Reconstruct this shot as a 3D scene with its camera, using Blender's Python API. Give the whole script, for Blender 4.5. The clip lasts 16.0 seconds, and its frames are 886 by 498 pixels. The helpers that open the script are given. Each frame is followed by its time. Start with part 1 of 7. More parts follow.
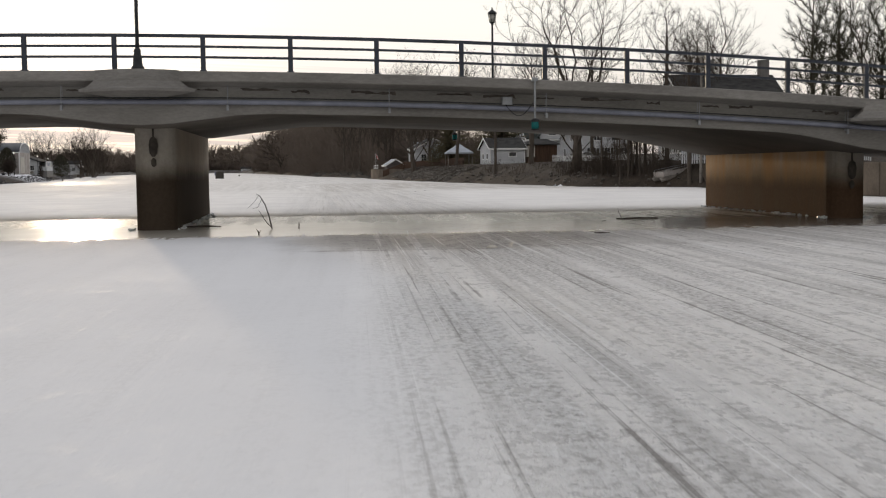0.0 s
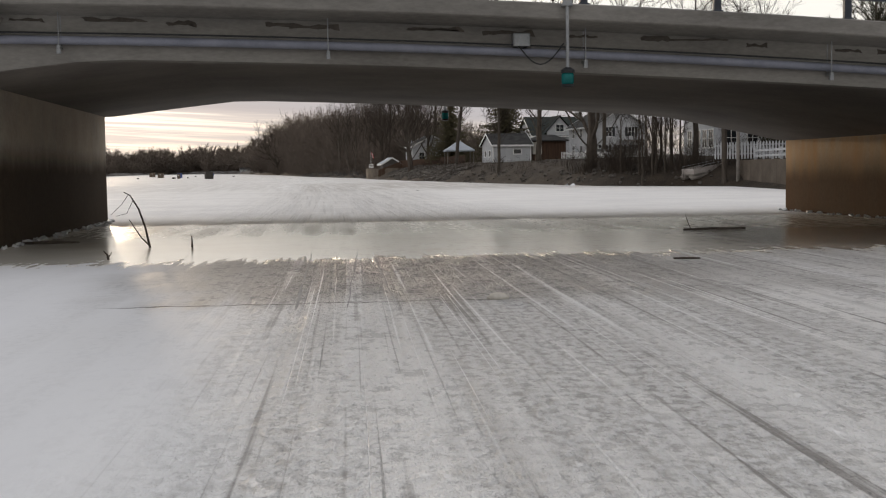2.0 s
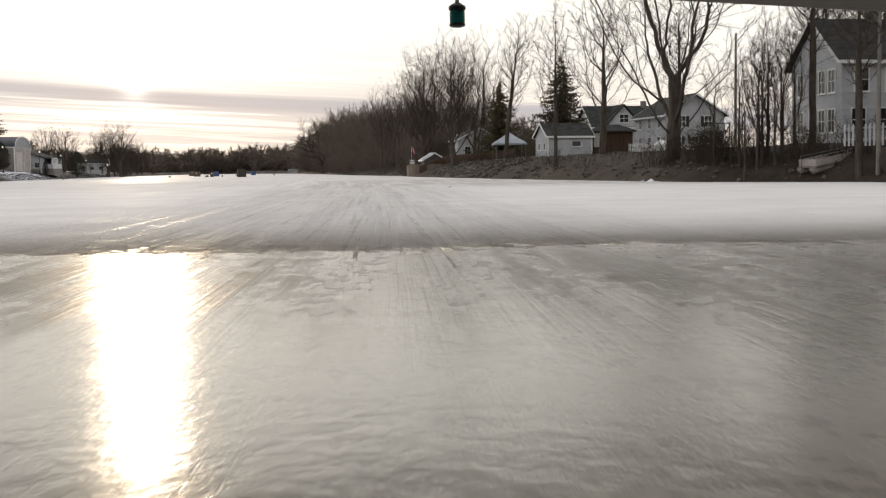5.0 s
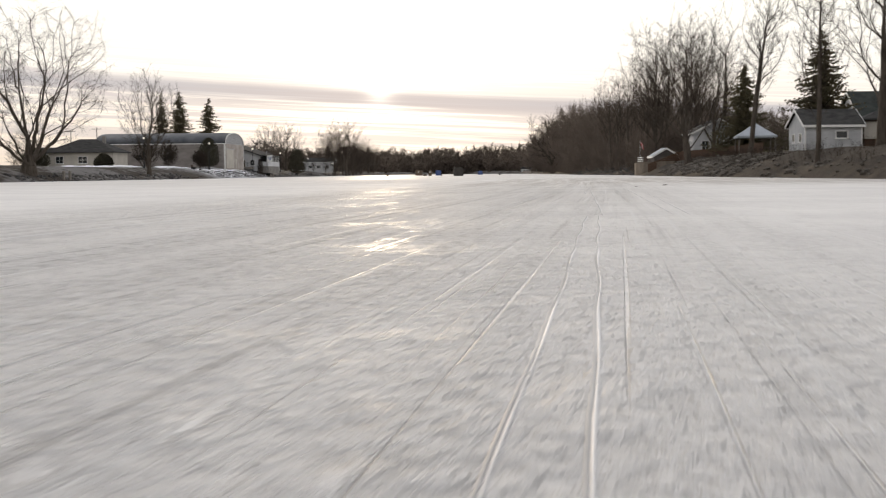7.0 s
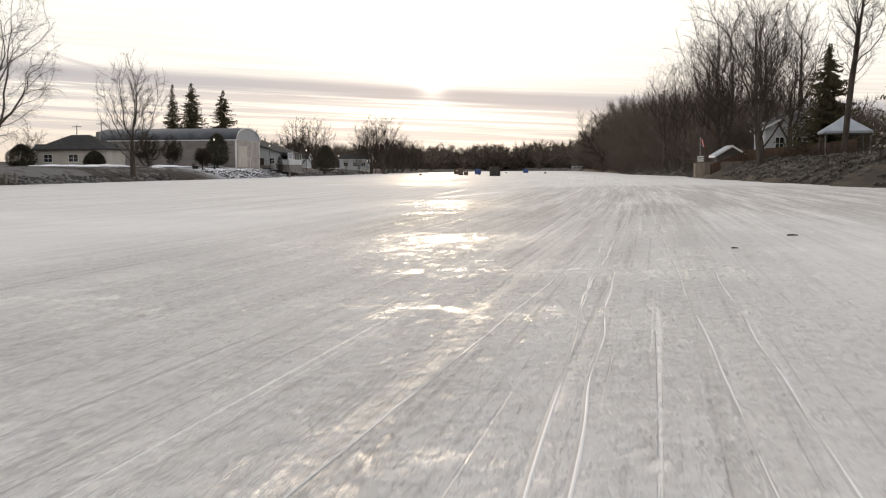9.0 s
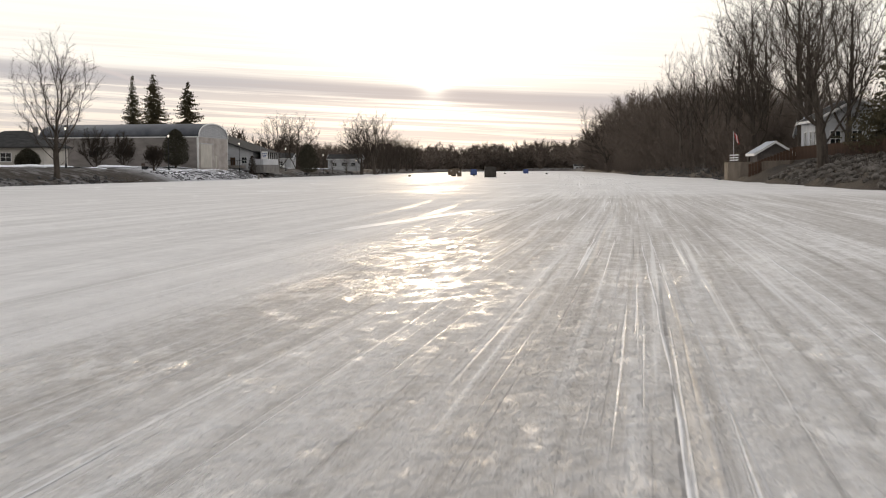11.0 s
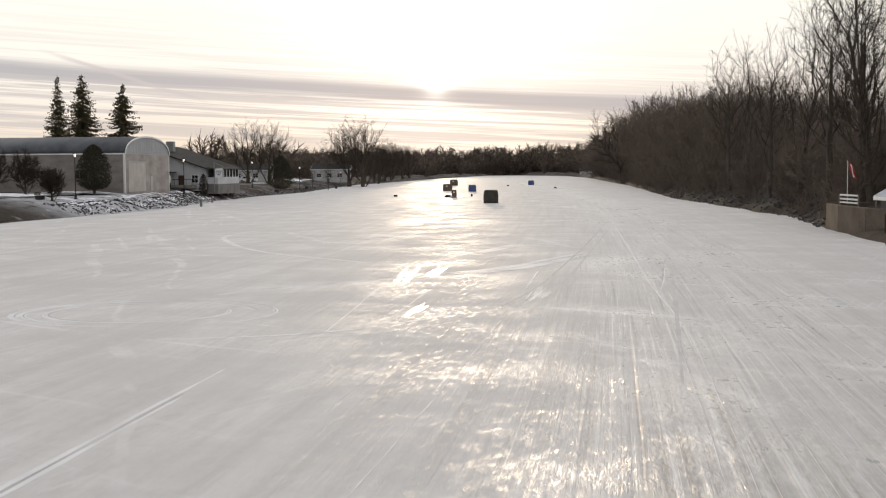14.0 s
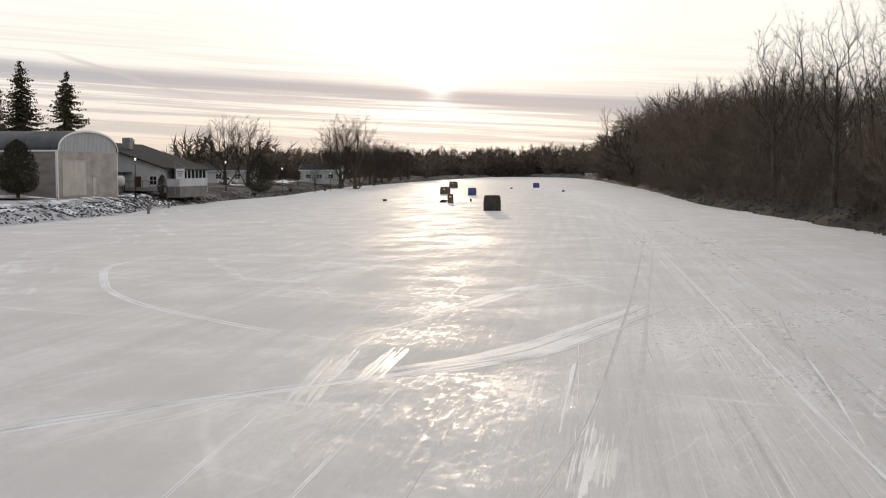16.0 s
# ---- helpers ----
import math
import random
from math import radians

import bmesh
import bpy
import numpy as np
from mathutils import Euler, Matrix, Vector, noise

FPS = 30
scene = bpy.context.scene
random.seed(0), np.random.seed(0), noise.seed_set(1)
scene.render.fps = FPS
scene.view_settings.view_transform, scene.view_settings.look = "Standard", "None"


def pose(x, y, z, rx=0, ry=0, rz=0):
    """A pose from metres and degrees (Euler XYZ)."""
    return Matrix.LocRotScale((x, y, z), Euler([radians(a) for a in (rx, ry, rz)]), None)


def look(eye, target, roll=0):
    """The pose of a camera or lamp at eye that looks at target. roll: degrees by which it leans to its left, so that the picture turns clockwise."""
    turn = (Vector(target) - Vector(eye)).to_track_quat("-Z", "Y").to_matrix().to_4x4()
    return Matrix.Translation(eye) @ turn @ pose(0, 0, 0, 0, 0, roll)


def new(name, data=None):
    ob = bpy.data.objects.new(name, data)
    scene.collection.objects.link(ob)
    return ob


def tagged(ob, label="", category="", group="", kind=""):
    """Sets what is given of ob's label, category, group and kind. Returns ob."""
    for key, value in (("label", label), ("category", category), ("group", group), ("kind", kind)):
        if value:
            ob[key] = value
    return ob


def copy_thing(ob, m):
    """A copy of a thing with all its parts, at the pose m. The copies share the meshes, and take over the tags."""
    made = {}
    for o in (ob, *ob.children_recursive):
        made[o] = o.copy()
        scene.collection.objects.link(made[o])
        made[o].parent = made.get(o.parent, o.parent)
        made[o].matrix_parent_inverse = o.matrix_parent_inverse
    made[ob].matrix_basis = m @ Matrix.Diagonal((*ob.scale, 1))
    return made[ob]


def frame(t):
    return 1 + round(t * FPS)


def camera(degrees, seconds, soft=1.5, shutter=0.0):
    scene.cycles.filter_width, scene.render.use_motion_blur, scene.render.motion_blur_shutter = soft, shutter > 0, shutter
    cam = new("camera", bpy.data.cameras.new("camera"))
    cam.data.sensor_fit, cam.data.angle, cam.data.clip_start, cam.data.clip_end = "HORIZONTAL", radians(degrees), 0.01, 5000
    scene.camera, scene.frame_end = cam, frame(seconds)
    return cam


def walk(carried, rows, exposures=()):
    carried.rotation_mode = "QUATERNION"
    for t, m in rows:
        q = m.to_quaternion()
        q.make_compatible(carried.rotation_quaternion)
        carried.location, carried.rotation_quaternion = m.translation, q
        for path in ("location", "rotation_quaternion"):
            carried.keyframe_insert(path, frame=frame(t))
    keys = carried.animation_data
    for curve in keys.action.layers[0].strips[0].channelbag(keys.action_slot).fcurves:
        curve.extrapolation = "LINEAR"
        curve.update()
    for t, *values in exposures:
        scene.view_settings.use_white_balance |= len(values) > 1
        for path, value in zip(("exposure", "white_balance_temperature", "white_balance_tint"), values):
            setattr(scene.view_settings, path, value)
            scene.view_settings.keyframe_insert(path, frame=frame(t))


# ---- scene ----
cam = camera(40.0, 16.0, soft=1.15, shutter=0.16)
ROWS = [
    (0.0, 0.96, 3.556, 2.019, -3.8, 0.73, -6.3),
    (0.5, 1.553, 7.45, 2.132, -3.82, 0.79, -6.26),
    (1.0, 2.193, 11.764, 2.224, -3.81, 0.8, -6.17),
    (1.5, 2.763, 15.642, 2.049, -3.78, 0.79, -6.16),
    (2.0, 3.218, 18.779, 1.62, -3.74, 0.77, -6.17),
    (2.5, 3.548, 21.214, 1.397, -3.74, 0.74, -6.17),
    (3.0, 3.951, 24.04, 1.41, -3.75, 0.78, -6.16),
    (3.5, 4.535, 28.085, 1.324, -3.75, 0.77, -6.17),
    (4.0, 5.178, 32.516, 1.207, -3.75, 0.77, -5.84),
    (4.5, 5.799, 36.969, 1.104, -3.73, 0.75, -4.99),
    (5.0, 6.392, 41.567, 0.999, -3.7, 0.73, -3.69),
    (5.5, 6.95, 46.429, 0.879, -3.67, 0.69, -2.01),
    (6.0, 7.468, 51.677, 0.73, -3.63, 0.63, -0.01),
    (6.5, 8.118, 57.859, 0.577, -3.58, 0.55, 2.85),
    (7.0, 9.002, 65.02, 0.525, -3.54, 0.48, 7.47),
    (7.5, 9.551, 71.812, 0.616, -3.63, 0.55, 9.94),
    (8.0, 9.613, 78.345, 0.83, -3.66, 0.51, 9.94),
    (8.5, 9.437, 84.826, 1.115, -3.68, 0.43, 9.93),
    (9.0, 9.051, 91.27, 1.19, -3.7, 0.39, 9.93),
    (9.5, 8.552, 97.751, 1.23, -3.7, 0.38, 9.94),
    (10.0, 7.977, 104.274, 1.267, -3.7, 0.39, 9.95),
    (10.5, 7.327, 110.848, 1.291, -3.7, 0.39, 9.97),
    (11.0, 6.604, 117.48, 1.296, -3.7, 0.4, 9.98),
    (11.5, 5.808, 124.178, 1.273, -3.69, 0.43, 10.0),
    (12.0, 4.967, 130.972, 1.25, -3.67, 0.5, 10.03),
    (12.5, 4.12, 137.892, 1.496, -3.69, 0.52, 10.05),
    (13.0, 3.102, 144.753, 2.42, -3.72, 0.51, 10.04),
    (13.5, 2.185, 151.67, 3.376, -3.69, 0.48, 10.07),
    (14.0, 1.266, 158.676, 4.603, -3.67, 0.38, 10.09),
    (14.5, 0.363, 165.29, 5.023, -3.62, 0.3, 10.11),
    (15.0, -0.464, 171.635, 4.928, -3.62, 0.27, 10.14),
    (15.5, -1.272, 177.977, 4.78, -3.6, 0.2, 10.18),
    (16.0, -2.11, 184.395, 4.67, -3.62, 0.16, 10.22),
]
walk(cam, [(t, pose(x, y, z, 90 + pitch, roll, yaw)) for t, x, y, z, pitch, roll, yaw in ROWS],
     ((0.0, 0.0, 6550, 12), (3.5, 0.0, 6550, 12), (5.0, 0.12, 6650, 12), (6.0, 0.31, 6800, 12), (6.5, 0.33, 6750, 12), (7.0, 0.19, 6650, 12), (7.5, 0.06, 6650, 12), (8.0, 0.02, 6650, 12), (9.0, 0.11, 6650, 12), (11.5, 0.06, 6650, 12), (16.0, -0.02, 6600, 12)))

# the bridge spans the river between these two edges
Y0, Y1 = 42.5, 61.5

# ---- world and sun ----
SUN_AZ, SUN_EL = radians(-10.4), radians(3.9)
SUN_DIR = Vector((math.sin(SUN_AZ) * math.cos(SUN_EL), math.cos(SUN_AZ) * math.cos(SUN_EL), math.sin(SUN_EL)))


class Nodes:
    """Short hand for building node trees."""

    def __init__(self, tree):
        self.t = tree

    def add(self, kind, ins=None):
        n = self.t.nodes.new(kind)
        for k, v in (ins or {}).items():
            if isinstance(v, bpy.types.NodeSocket):
                self.t.links.new(v, n.inputs[k])
            else:
                n.inputs[k].default_value = v
        return n

    def math(self, op, a, b=0.0, c=None, clamp=False):
        ins = {0: a, 1: b}
        if c is not None:
            ins[2] = c
        n = self.t.nodes.new("ShaderNodeMath")
        n.operation, n.use_clamp = op, clamp
        for k, v in ins.items():
            if isinstance(v, bpy.types.NodeSocket):
                self.t.links.new(v, n.inputs[k])
            else:
                n.inputs[k].default_value = v
        return n.outputs[0]

    def smooth(self, value, lo, hi):
        """0 at lo, 1 at hi, with a soft start and end."""
        n = self.add("ShaderNodeMapRange", {0: value, 1: lo, 2: hi})
        n.interpolation_type = "SMOOTHSTEP"
        return n.outputs[0]

    def vector(self, op, a, b):
        n = self.t.nodes.new("ShaderNodeVectorMath")
        n.operation = op
        for k, v in ((0, a), (1, b)):
            if isinstance(v, bpy.types.NodeSocket):
                self.t.links.new(v, n.inputs[k])
            else:
                n.inputs[k].default_value = v
        return n

    def mix(self, f, a, b, blend="MIX"):
        n = self.t.nodes.new("ShaderNodeMix")
        n.data_type, n.blend_type = "RGBA", blend
        for i, v in ((0, f), (6, a), (7, b)):
            if isinstance(v, bpy.types.NodeSocket):
                self.t.links.new(v, n.inputs[i])
            else:
                n.inputs[i].default_value = v if i == 0 else (*v[:3], 1.0)
        return n.outputs[2]

    def ramp(self, f, stops, interp="LINEAR"):
        n = self.add("ShaderNodeValToRGB", {0: f})
        e = n.color_ramp.elements
        n.color_ramp.interpolation = interp
        while len(e) < len(stops):
            e.new(0.5)
        for el, (p, c) in zip(e, stops):
            el.position = p
            el.color = (c, c, c, 1) if isinstance(c, (int, float)) else (*c, 1)
        return n.outputs[0]

    def noise(self, vec, scale, detail=4.0, rough=0.55, dist=0.0):
        return self.add("ShaderNodeTexNoise", {"Vector": vec, "Scale": scale, "Detail": detail, "Roughness": rough, "Distortion": dist}).outputs[0]

    def stretch(self, vec, x, y, z):
        return self.vector("MULTIPLY", vec, (x, y, z)).outputs[0]


def make_world():
    w = bpy.data.worlds.new("evening_sky")
    w.use_nodes = True
    scene.world = w
    w.node_tree.nodes.clear()
    n = Nodes(w.node_tree)
    way = n.add("ShaderNodeTexCoord").outputs["Generated"]
    sep = n.add("ShaderNodeSeparateXYZ", {0: way})
    x, y, z = sep.outputs
    sky = n.add("ShaderNodeTexSky")
    sky.sky_type, sky.sun_disc, sky.sun_elevation, sky.sun_rotation, sky.dust_density = "NISHITA", False, SUN_EL, SUN_AZ, 2.0
    clear = n.mix(1.0, sky.outputs[0], (0.002, 0.002, 0.002), "MULTIPLY")
    # a bright veil of high cloud, cream at the horizon, paler and cooler overhead
    veil = n.ramp(z, [(0.0, (0.76, 0.66, 0.54)), (0.02, (0.88, 0.78, 0.65)), (0.05, (0.95, 0.885, 0.79)), (0.09, (1.0, 0.98, 0.905)), (0.2, (1.07, 1.07, 0.99)), (0.5, (0.92, 0.935, 0.955)), (1.0, (0.765, 0.79, 0.855))])
    toward = n.vector("DOT_PRODUCT", way, tuple(SUN_DIR)).outputs["Value"]
    side = n.math("MULTIPLY_ADD", toward, 0.21, 0.80)
    veil = n.mix(1.0, veil, n.add("ShaderNodeCombineXYZ", {0: side, 1: side, 2: side}).outputs[0], "MULTIPLY")
    # cloud banks low over the horizon, in azimuth and elevation
    az = n.math("ARCTAN2", n.math("MULTIPLY", x, -1.0), n.math("ABSOLUTE", y))
    flat = n.add("ShaderNodeCombineXYZ", {0: n.math("MULTIPLY", az, 3.0), 1: n.math("MULTIPLY", n.math("MULTIPLY_ADD", az, -0.05, z), 75.0), 2: 0.4}).outputs[0]
    wob = n.noise(flat, 0.9, 4.0, 0.55)
    fine = n.noise(n.stretch(flat, 1.0, 2.6, 1.0), 1.3, 5.0, 0.6)
    el = n.math("SUBTRACT", n.math("MULTIPLY_ADD", az, -0.052, z), n.math("MULTIPLY_ADD", wob, 0.011, -0.0055))
    bank = n.math("SUBTRACT", 1.0, n.smooth(n.math("ABSOLUTE", n.math("SUBTRACT", n.math("MULTIPLY_ADD", fine, 0.008, el), 0.0565)), 0.002, 0.0115))
    low = n.math("MULTIPLY", n.ramp(fine, [(0.44, 0.0), (0.54, 1.0)]), n.ramp(el, [(0.0, 0.25), (0.012, 0.7), (0.045, 0.75), (0.075, 0.25), (0.12, 0.0)]))
    # the veiled sun and the glow round it
    over = n.math("MAXIMUM", toward, 0.0)
    glow = n.math("ADD", n.math("MULTIPLY", n.math("POWER", over, 150.0), 0.40), n.math("ADD", n.math("MULTIPLY", n.math("POWER", over, 4200.0), 0.35), n.math("MULTIPLY", n.math("POWER", over, 24000.0), 0.9)))
    warm = n.mix(1.0, (1.0, 0.94, 0.80), n.add("ShaderNodeCombineXYZ", {0: glow, 1: glow, 2: glow}).outputs[0], "MULTIPLY")
    lit = n.mix(1.0, veil, warm, "ADD")
    core = n.math("SUBTRACT", 1.0, n.math("MULTIPLY", n.math("POWER", over, 12000.0), 0.35))
    lit = n.mix(n.math("MULTIPLY", n.math("MULTIPLY", bank, core), 0.86), lit, (0.425, 0.435, 0.475))
    lit = n.mix(n.math("MULTIPLY", n.math("MULTIPLY", low, core), 0.85), lit, (0.51, 0.495, 0.505))
    # an old vapour trail, slanting down to the cloud bank
    trail = n.math("SUBTRACT", z, n.math("MULTIPLY_ADD", az, 0.30, -0.053))
    trail = n.math("SUBTRACT", 1.0, n.smooth(n.math("ABSOLUTE", n.math("ADD", trail, n.math("MULTIPLY_ADD", wob, 0.006, -0.003))), 0.0004, 0.0026))
    trail = n.math("MULTIPLY", trail, n.math("MULTIPLY", n.smooth(az, 0.36, 0.385), n.smooth(az, 0.50, 0.46)))
    lit = n.mix(n.math("MULTIPLY", trail, 0.65), lit, (0.62, 0.58, 0.58))
    total = n.mix(1.0, lit, clear, "ADD")
    bg = n.add("ShaderNodeBackground", {0: total, 1: 1.0})
    out = n.add("ShaderNodeOutputWorld", {0: bg.outputs[0]})


make_world()
sun = new("sun", bpy.data.lights.new("sun", "SUN"))
sun.data.energy, sun.data.angle, sun.data.color = 1.0, radians(1.2), (1.0, 0.80, 0.56)
sun.matrix_world = look((0, 0, 50), Vector((0, 0, 50)) - SUN_DIR)


# ---- materials ----
def material(name):
    m = bpy.data.materials.new(name)
    m.use_nodes = True
    m.node_tree.nodes.clear()
    n = Nodes(m.node_tree)
    bsdf = n.add("ShaderNodeBsdfPrincipled")
    n.add("ShaderNodeOutputMaterial", {0: bsdf.outputs[0]})
    return m, n, bsdf


def link(n, bsdf, **ins):
    for k, v in ins.items():
        k = {"color": "Base Color", "rough": "Roughness", "metal": "Metallic", "normal": "Normal", "spec": "Specular IOR Level", "coat": "Coat Weight", "trans": "Transmission Weight", "coat_rough": "Coat Roughness"}[k]
        if isinstance(v, bpy.types.NodeSocket):
            n.t.links.new(v, bsdf.inputs[k])
        else:
            bsdf.inputs[k].default_value = (*v, 1.0) if k == "Base Color" else v


def bump(n, height, strength, dist=0.02):
    return n.add("ShaderNodeBump", {"Strength": strength, "Distance": dist, "Height": height}).outputs[0]


def surface(name, a, b, big=0.8, small=14.0, rough=0.75, metal=0.0, relief=0.3, vary=0.12, stretch=(1, 1, 1), spec=0.15, depth=0.01):
    """A worn surface: two colours mingled at two scales, with relief, and a little change from piece to piece."""
    m, n, bsdf = material(name)
    vec = n.stretch(n.add("ShaderNodeTexCoord").outputs["Object"], *stretch)
    n1, n2 = n.noise(vec, big, 5.0), n.noise(vec, small, 4.0, 0.65)
    f = n.math("ADD", n.math("MULTIPLY", n1, 0.65), n.math("MULTIPLY", n2, 0.35))
    col = n.mix(n.ramp(f, [(0.35, 0.0), (0.66, 1.0)]), a, b)
    rnd = n.add("ShaderNodeObjectInfo").outputs["Random"]
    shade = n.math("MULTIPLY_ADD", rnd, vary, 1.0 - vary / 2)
    col = n.mix(1.0, col, n.add("ShaderNodeCombineXYZ", {0: shade, 1: shade, 2: shade}).outputs[0], "MULTIPLY")
    link(n, bsdf, color=col, rough=n.math("MULTIPLY_ADD", n2, 0.25, rough - 0.12), metal=metal, spec=spec, normal=bump(n, f, relief, depth))
    return m


def ice_material():
    m, n, bsdf = material("river_ice")
    pos = n.add("ShaderNodeNewGeometry").outputs["Position"]
    sep = n.add("ShaderNodeSeparateXYZ", {0: pos})
    x, y, _ = sep.outputs
    # coordinates that follow the traffic down the river
    yy = n.math("SUBTRACT", y, 100.0)
    u = n.math("ADD", x, n.math("MULTIPLY", n.math("MULTIPLY", yy, yy), 0.000225))
    lane = n.add("ShaderNodeCombineXYZ", {0: u, 1: n.math("MULTIPLY", y, 0.03), 2: 0.0}).outputs[0]
    lane2 = n.add("ShaderNodeCombineXYZ", {0: u, 1: n.math("MULTIPLY", y, 0.010), 2: 3.0}).outputs[0]
    flat = n.add("ShaderNodeCombineXYZ", {0: x, 1: y, 2: 0.0}).outputs[0]
    clod_way = n.add("ShaderNodeCombineXYZ", {0: u, 1: n.math("MULTIPLY", y, 0.55), 2: 7.0}).outputs[0]
    wide = n.noise(flat, 0.035, 4.0, 0.6)
    mid = n.noise(flat, 0.25, 5.0, 0.6, 0.3)
    grain = n.noise(clod_way, 3.0, 4.0, 0.6)
    crumb = n.noise(clod_way, 11.0, 4.0, 0.65)
    grit = n.noise(flat, 26.0, 2.0, 0.6)
    streak = n.noise(lane, 1.5, 4.0, 0.6)
    hair = n.noise(lane2, 7.0, 3.0, 0.6)
    fine_hair = n.noise(n.add("ShaderNodeCombineXYZ", {0: u, 1: n.math("MULTIPLY", y, 0.004), 2: 5.0}).outputs[0], 19.0, 2.0, 0.5)
    rut = n.noise(n.add("ShaderNodeCombineXYZ", {0: u, 1: n.math("MULTIPLY", y, 0.012), 2: 9.0}).outputs[0], 2.3, 2.0, 0.5)
    speck = n.noise(n.add("ShaderNodeCombineXYZ", {0: u, 1: n.math("MULTIPLY", y, 0.40), 2: 4.0}).outputs[0], 5.5, 5.0, 0.68, 0.5)
    # where vehicles have run: broad before the bridge, narrower beyond it
    past = n.smooth(y, 48.0, 62.0)
    wobble = n.math("MULTIPLY", n.math("MULTIPLY_ADD", wide, 5.0, -2.5), n.math("MULTIPLY_ADD", past, 0.7, 0.3))
    mid_line = n.math("MULTIPLY_ADD", past, -6.0, 11.5)
    off = n.math("ABSOLUTE", n.math("ADD", n.math("SUBTRACT", u, mid_line), wobble))
    off = n.math("SUBTRACT", off, n.math("MULTIPLY_ADD", past, -5.0, 6.5))
    lane_mask = n.math("SUBTRACT", 1.0, n.smooth(off, 0.5, n.math("MULTIPLY_ADD", past, 3.5, 2.5)))
    calm = n.math("MULTIPLY", n.math("SUBTRACT", 1.0, past), n.math("SUBTRACT", 1.0, lane_mask))
    rough_snow = n.math("MULTIPLY_ADD", calm, -0.85, 1.0)
    # sheet of bare, wet ice round the bridge piers
    edge = n.math("ADD", n.math("ADD", y, n.math("MULTIPLY_ADD", mid, 3.0, -1.5)), n.math("MULTIPLY_ADD", streak, 4.0, -2.0))
    shred = n.math("ADD", n.math("MULTIPLY", hair, 0.35), n.math("ADD", n.math("MULTIPLY", grain, 0.35), n.math("MULTIPLY", streak, 0.30)))
    near = n.smooth(n.math("SUBTRACT", n.math("MULTIPLY_ADD", n.smooth(y, 36.0, 46.0), 0.56, 0.22), shred), -0.015, 0.03)
    crusty = n.math("ADD", n.math("MULTIPLY", grain, 0.40), n.math("ADD", n.math("MULTIPLY", crumb, 0.25), n.math("ADD", n.math("MULTIPLY", rut, 0.20), n.math("MULTIPLY", mid, 0.15))))
    far = n.smooth(n.math("SUBTRACT", crusty, n.math("MULTIPLY_ADD", n.smooth(y, 53.5, 61.5), 0.42, 0.29)), -0.02, 0.045)
    wet = n.math("MULTIPLY", near, far)
    frost = n.math("MULTIPLY", n.ramp(n.math("ADD", n.math("MULTIPLY", rut, 0.5), n.math("MULTIPLY", grain, 0.5)), [(0.47, 0.0), (0.60, 1.0)]), n.math("MULTIPLY", lane_mask, n.smooth(edge, 48.0, 56.0)))
    slick = n.math("MULTIPLY", wet, n.math("MULTIPLY_ADD", frost, -0.40, 1.0))
    ruffled = n.smooth(edge, 47.0, 53.0)
    # the worn lane shows grey ice through the snow crust
    worn = n.ramp(n.math("ADD", n.math("MULTIPLY", streak, 0.66), n.math("MULTIPLY", grain, 0.34)), [(0.47, 0.0), (0.56, 1.0)])
    worn = n.math("MULTIPLY", worn, n.math("MULTIPLY", n.math("MULTIPLY_ADD", lane_mask, 0.62, 0.10), n.math("MULTIPLY_ADD", past, -0.45, 1.0)))
    glaze = n.ramp(n.math("ADD", n.math("MULTIPLY", wide, 0.35), n.math("ADD", n.math("MULTIPLY", mid, 0.30), n.math("MULTIPLY", grain, 0.35))), [(0.51, 0.0), (0.56, 1.0)])
    snow = n.mix(n.ramp(mid, [(0.3, 0.0), (0.7, 1.0)]), (0.73, 0.715, 0.70), (0.84, 0.825, 0.80))
    fleck = n.ramp(n.math("ADD", n.math("MULTIPLY", grain, 0.55), n.math("MULTIPLY", crumb, 0.45)), [(0.43, 1.0), (0.475, 0.0)])
    # untracked snow dimmed and cooled: the bridge's bluish shadow put into its colour
    snow = n.mix(n.math("MULTIPLY", calm, 0.7), snow, (0.66, 0.662, 0.675))
    down = n.smooth(y, 148.0, 200.0)
    glassy = n.smooth(n.math("ADD", y, n.math("MULTIPLY_ADD", wide, 60.0, -30.0)), 100.0, 138.0)
    fleck = n.math("MULTIPLY", fleck, n.math("MULTIPLY_ADD", glassy, -0.60, 1.0))
    snow = n.mix(n.math("MULTIPLY", glassy, n.ramp(n.math("ADD", n.math("MULTIPLY", streak, 0.6), n.math("MULTIPLY", grain, 0.4)), [(0.42, 0.25), (0.60, 0.95)])), snow, (0.58, 0.565, 0.545))
    snow = n.mix(n.math("MULTIPLY", down, n.ramp(n.math("ADD", n.math("MULTIPLY", mid, 0.6), n.math("MULTIPLY", grain, 0.4)), [(0.40, 0.85), (0.60, 0.25)])), snow, (0.60, 0.585, 0.565))
    snow = n.mix(n.math("MULTIPLY", n.math("MULTIPLY", fleck, rough_snow), n.math("MULTIPLY_ADD", lane_mask, n.math("MULTIPLY_ADD", past, -0.26, 0.42), 0.10)), snow, (0.42, 0.41, 0.40))
    brown = n.math("MULTIPLY", n.math("MULTIPLY", n.smooth(y, 104.0, 132.0), n.smooth(y, 188.0, 168.0)), n.smooth(n.math("ADD", u, n.math("MULTIPLY_ADD", mid, 1.0, -0.5)), 2.0, 2.9))
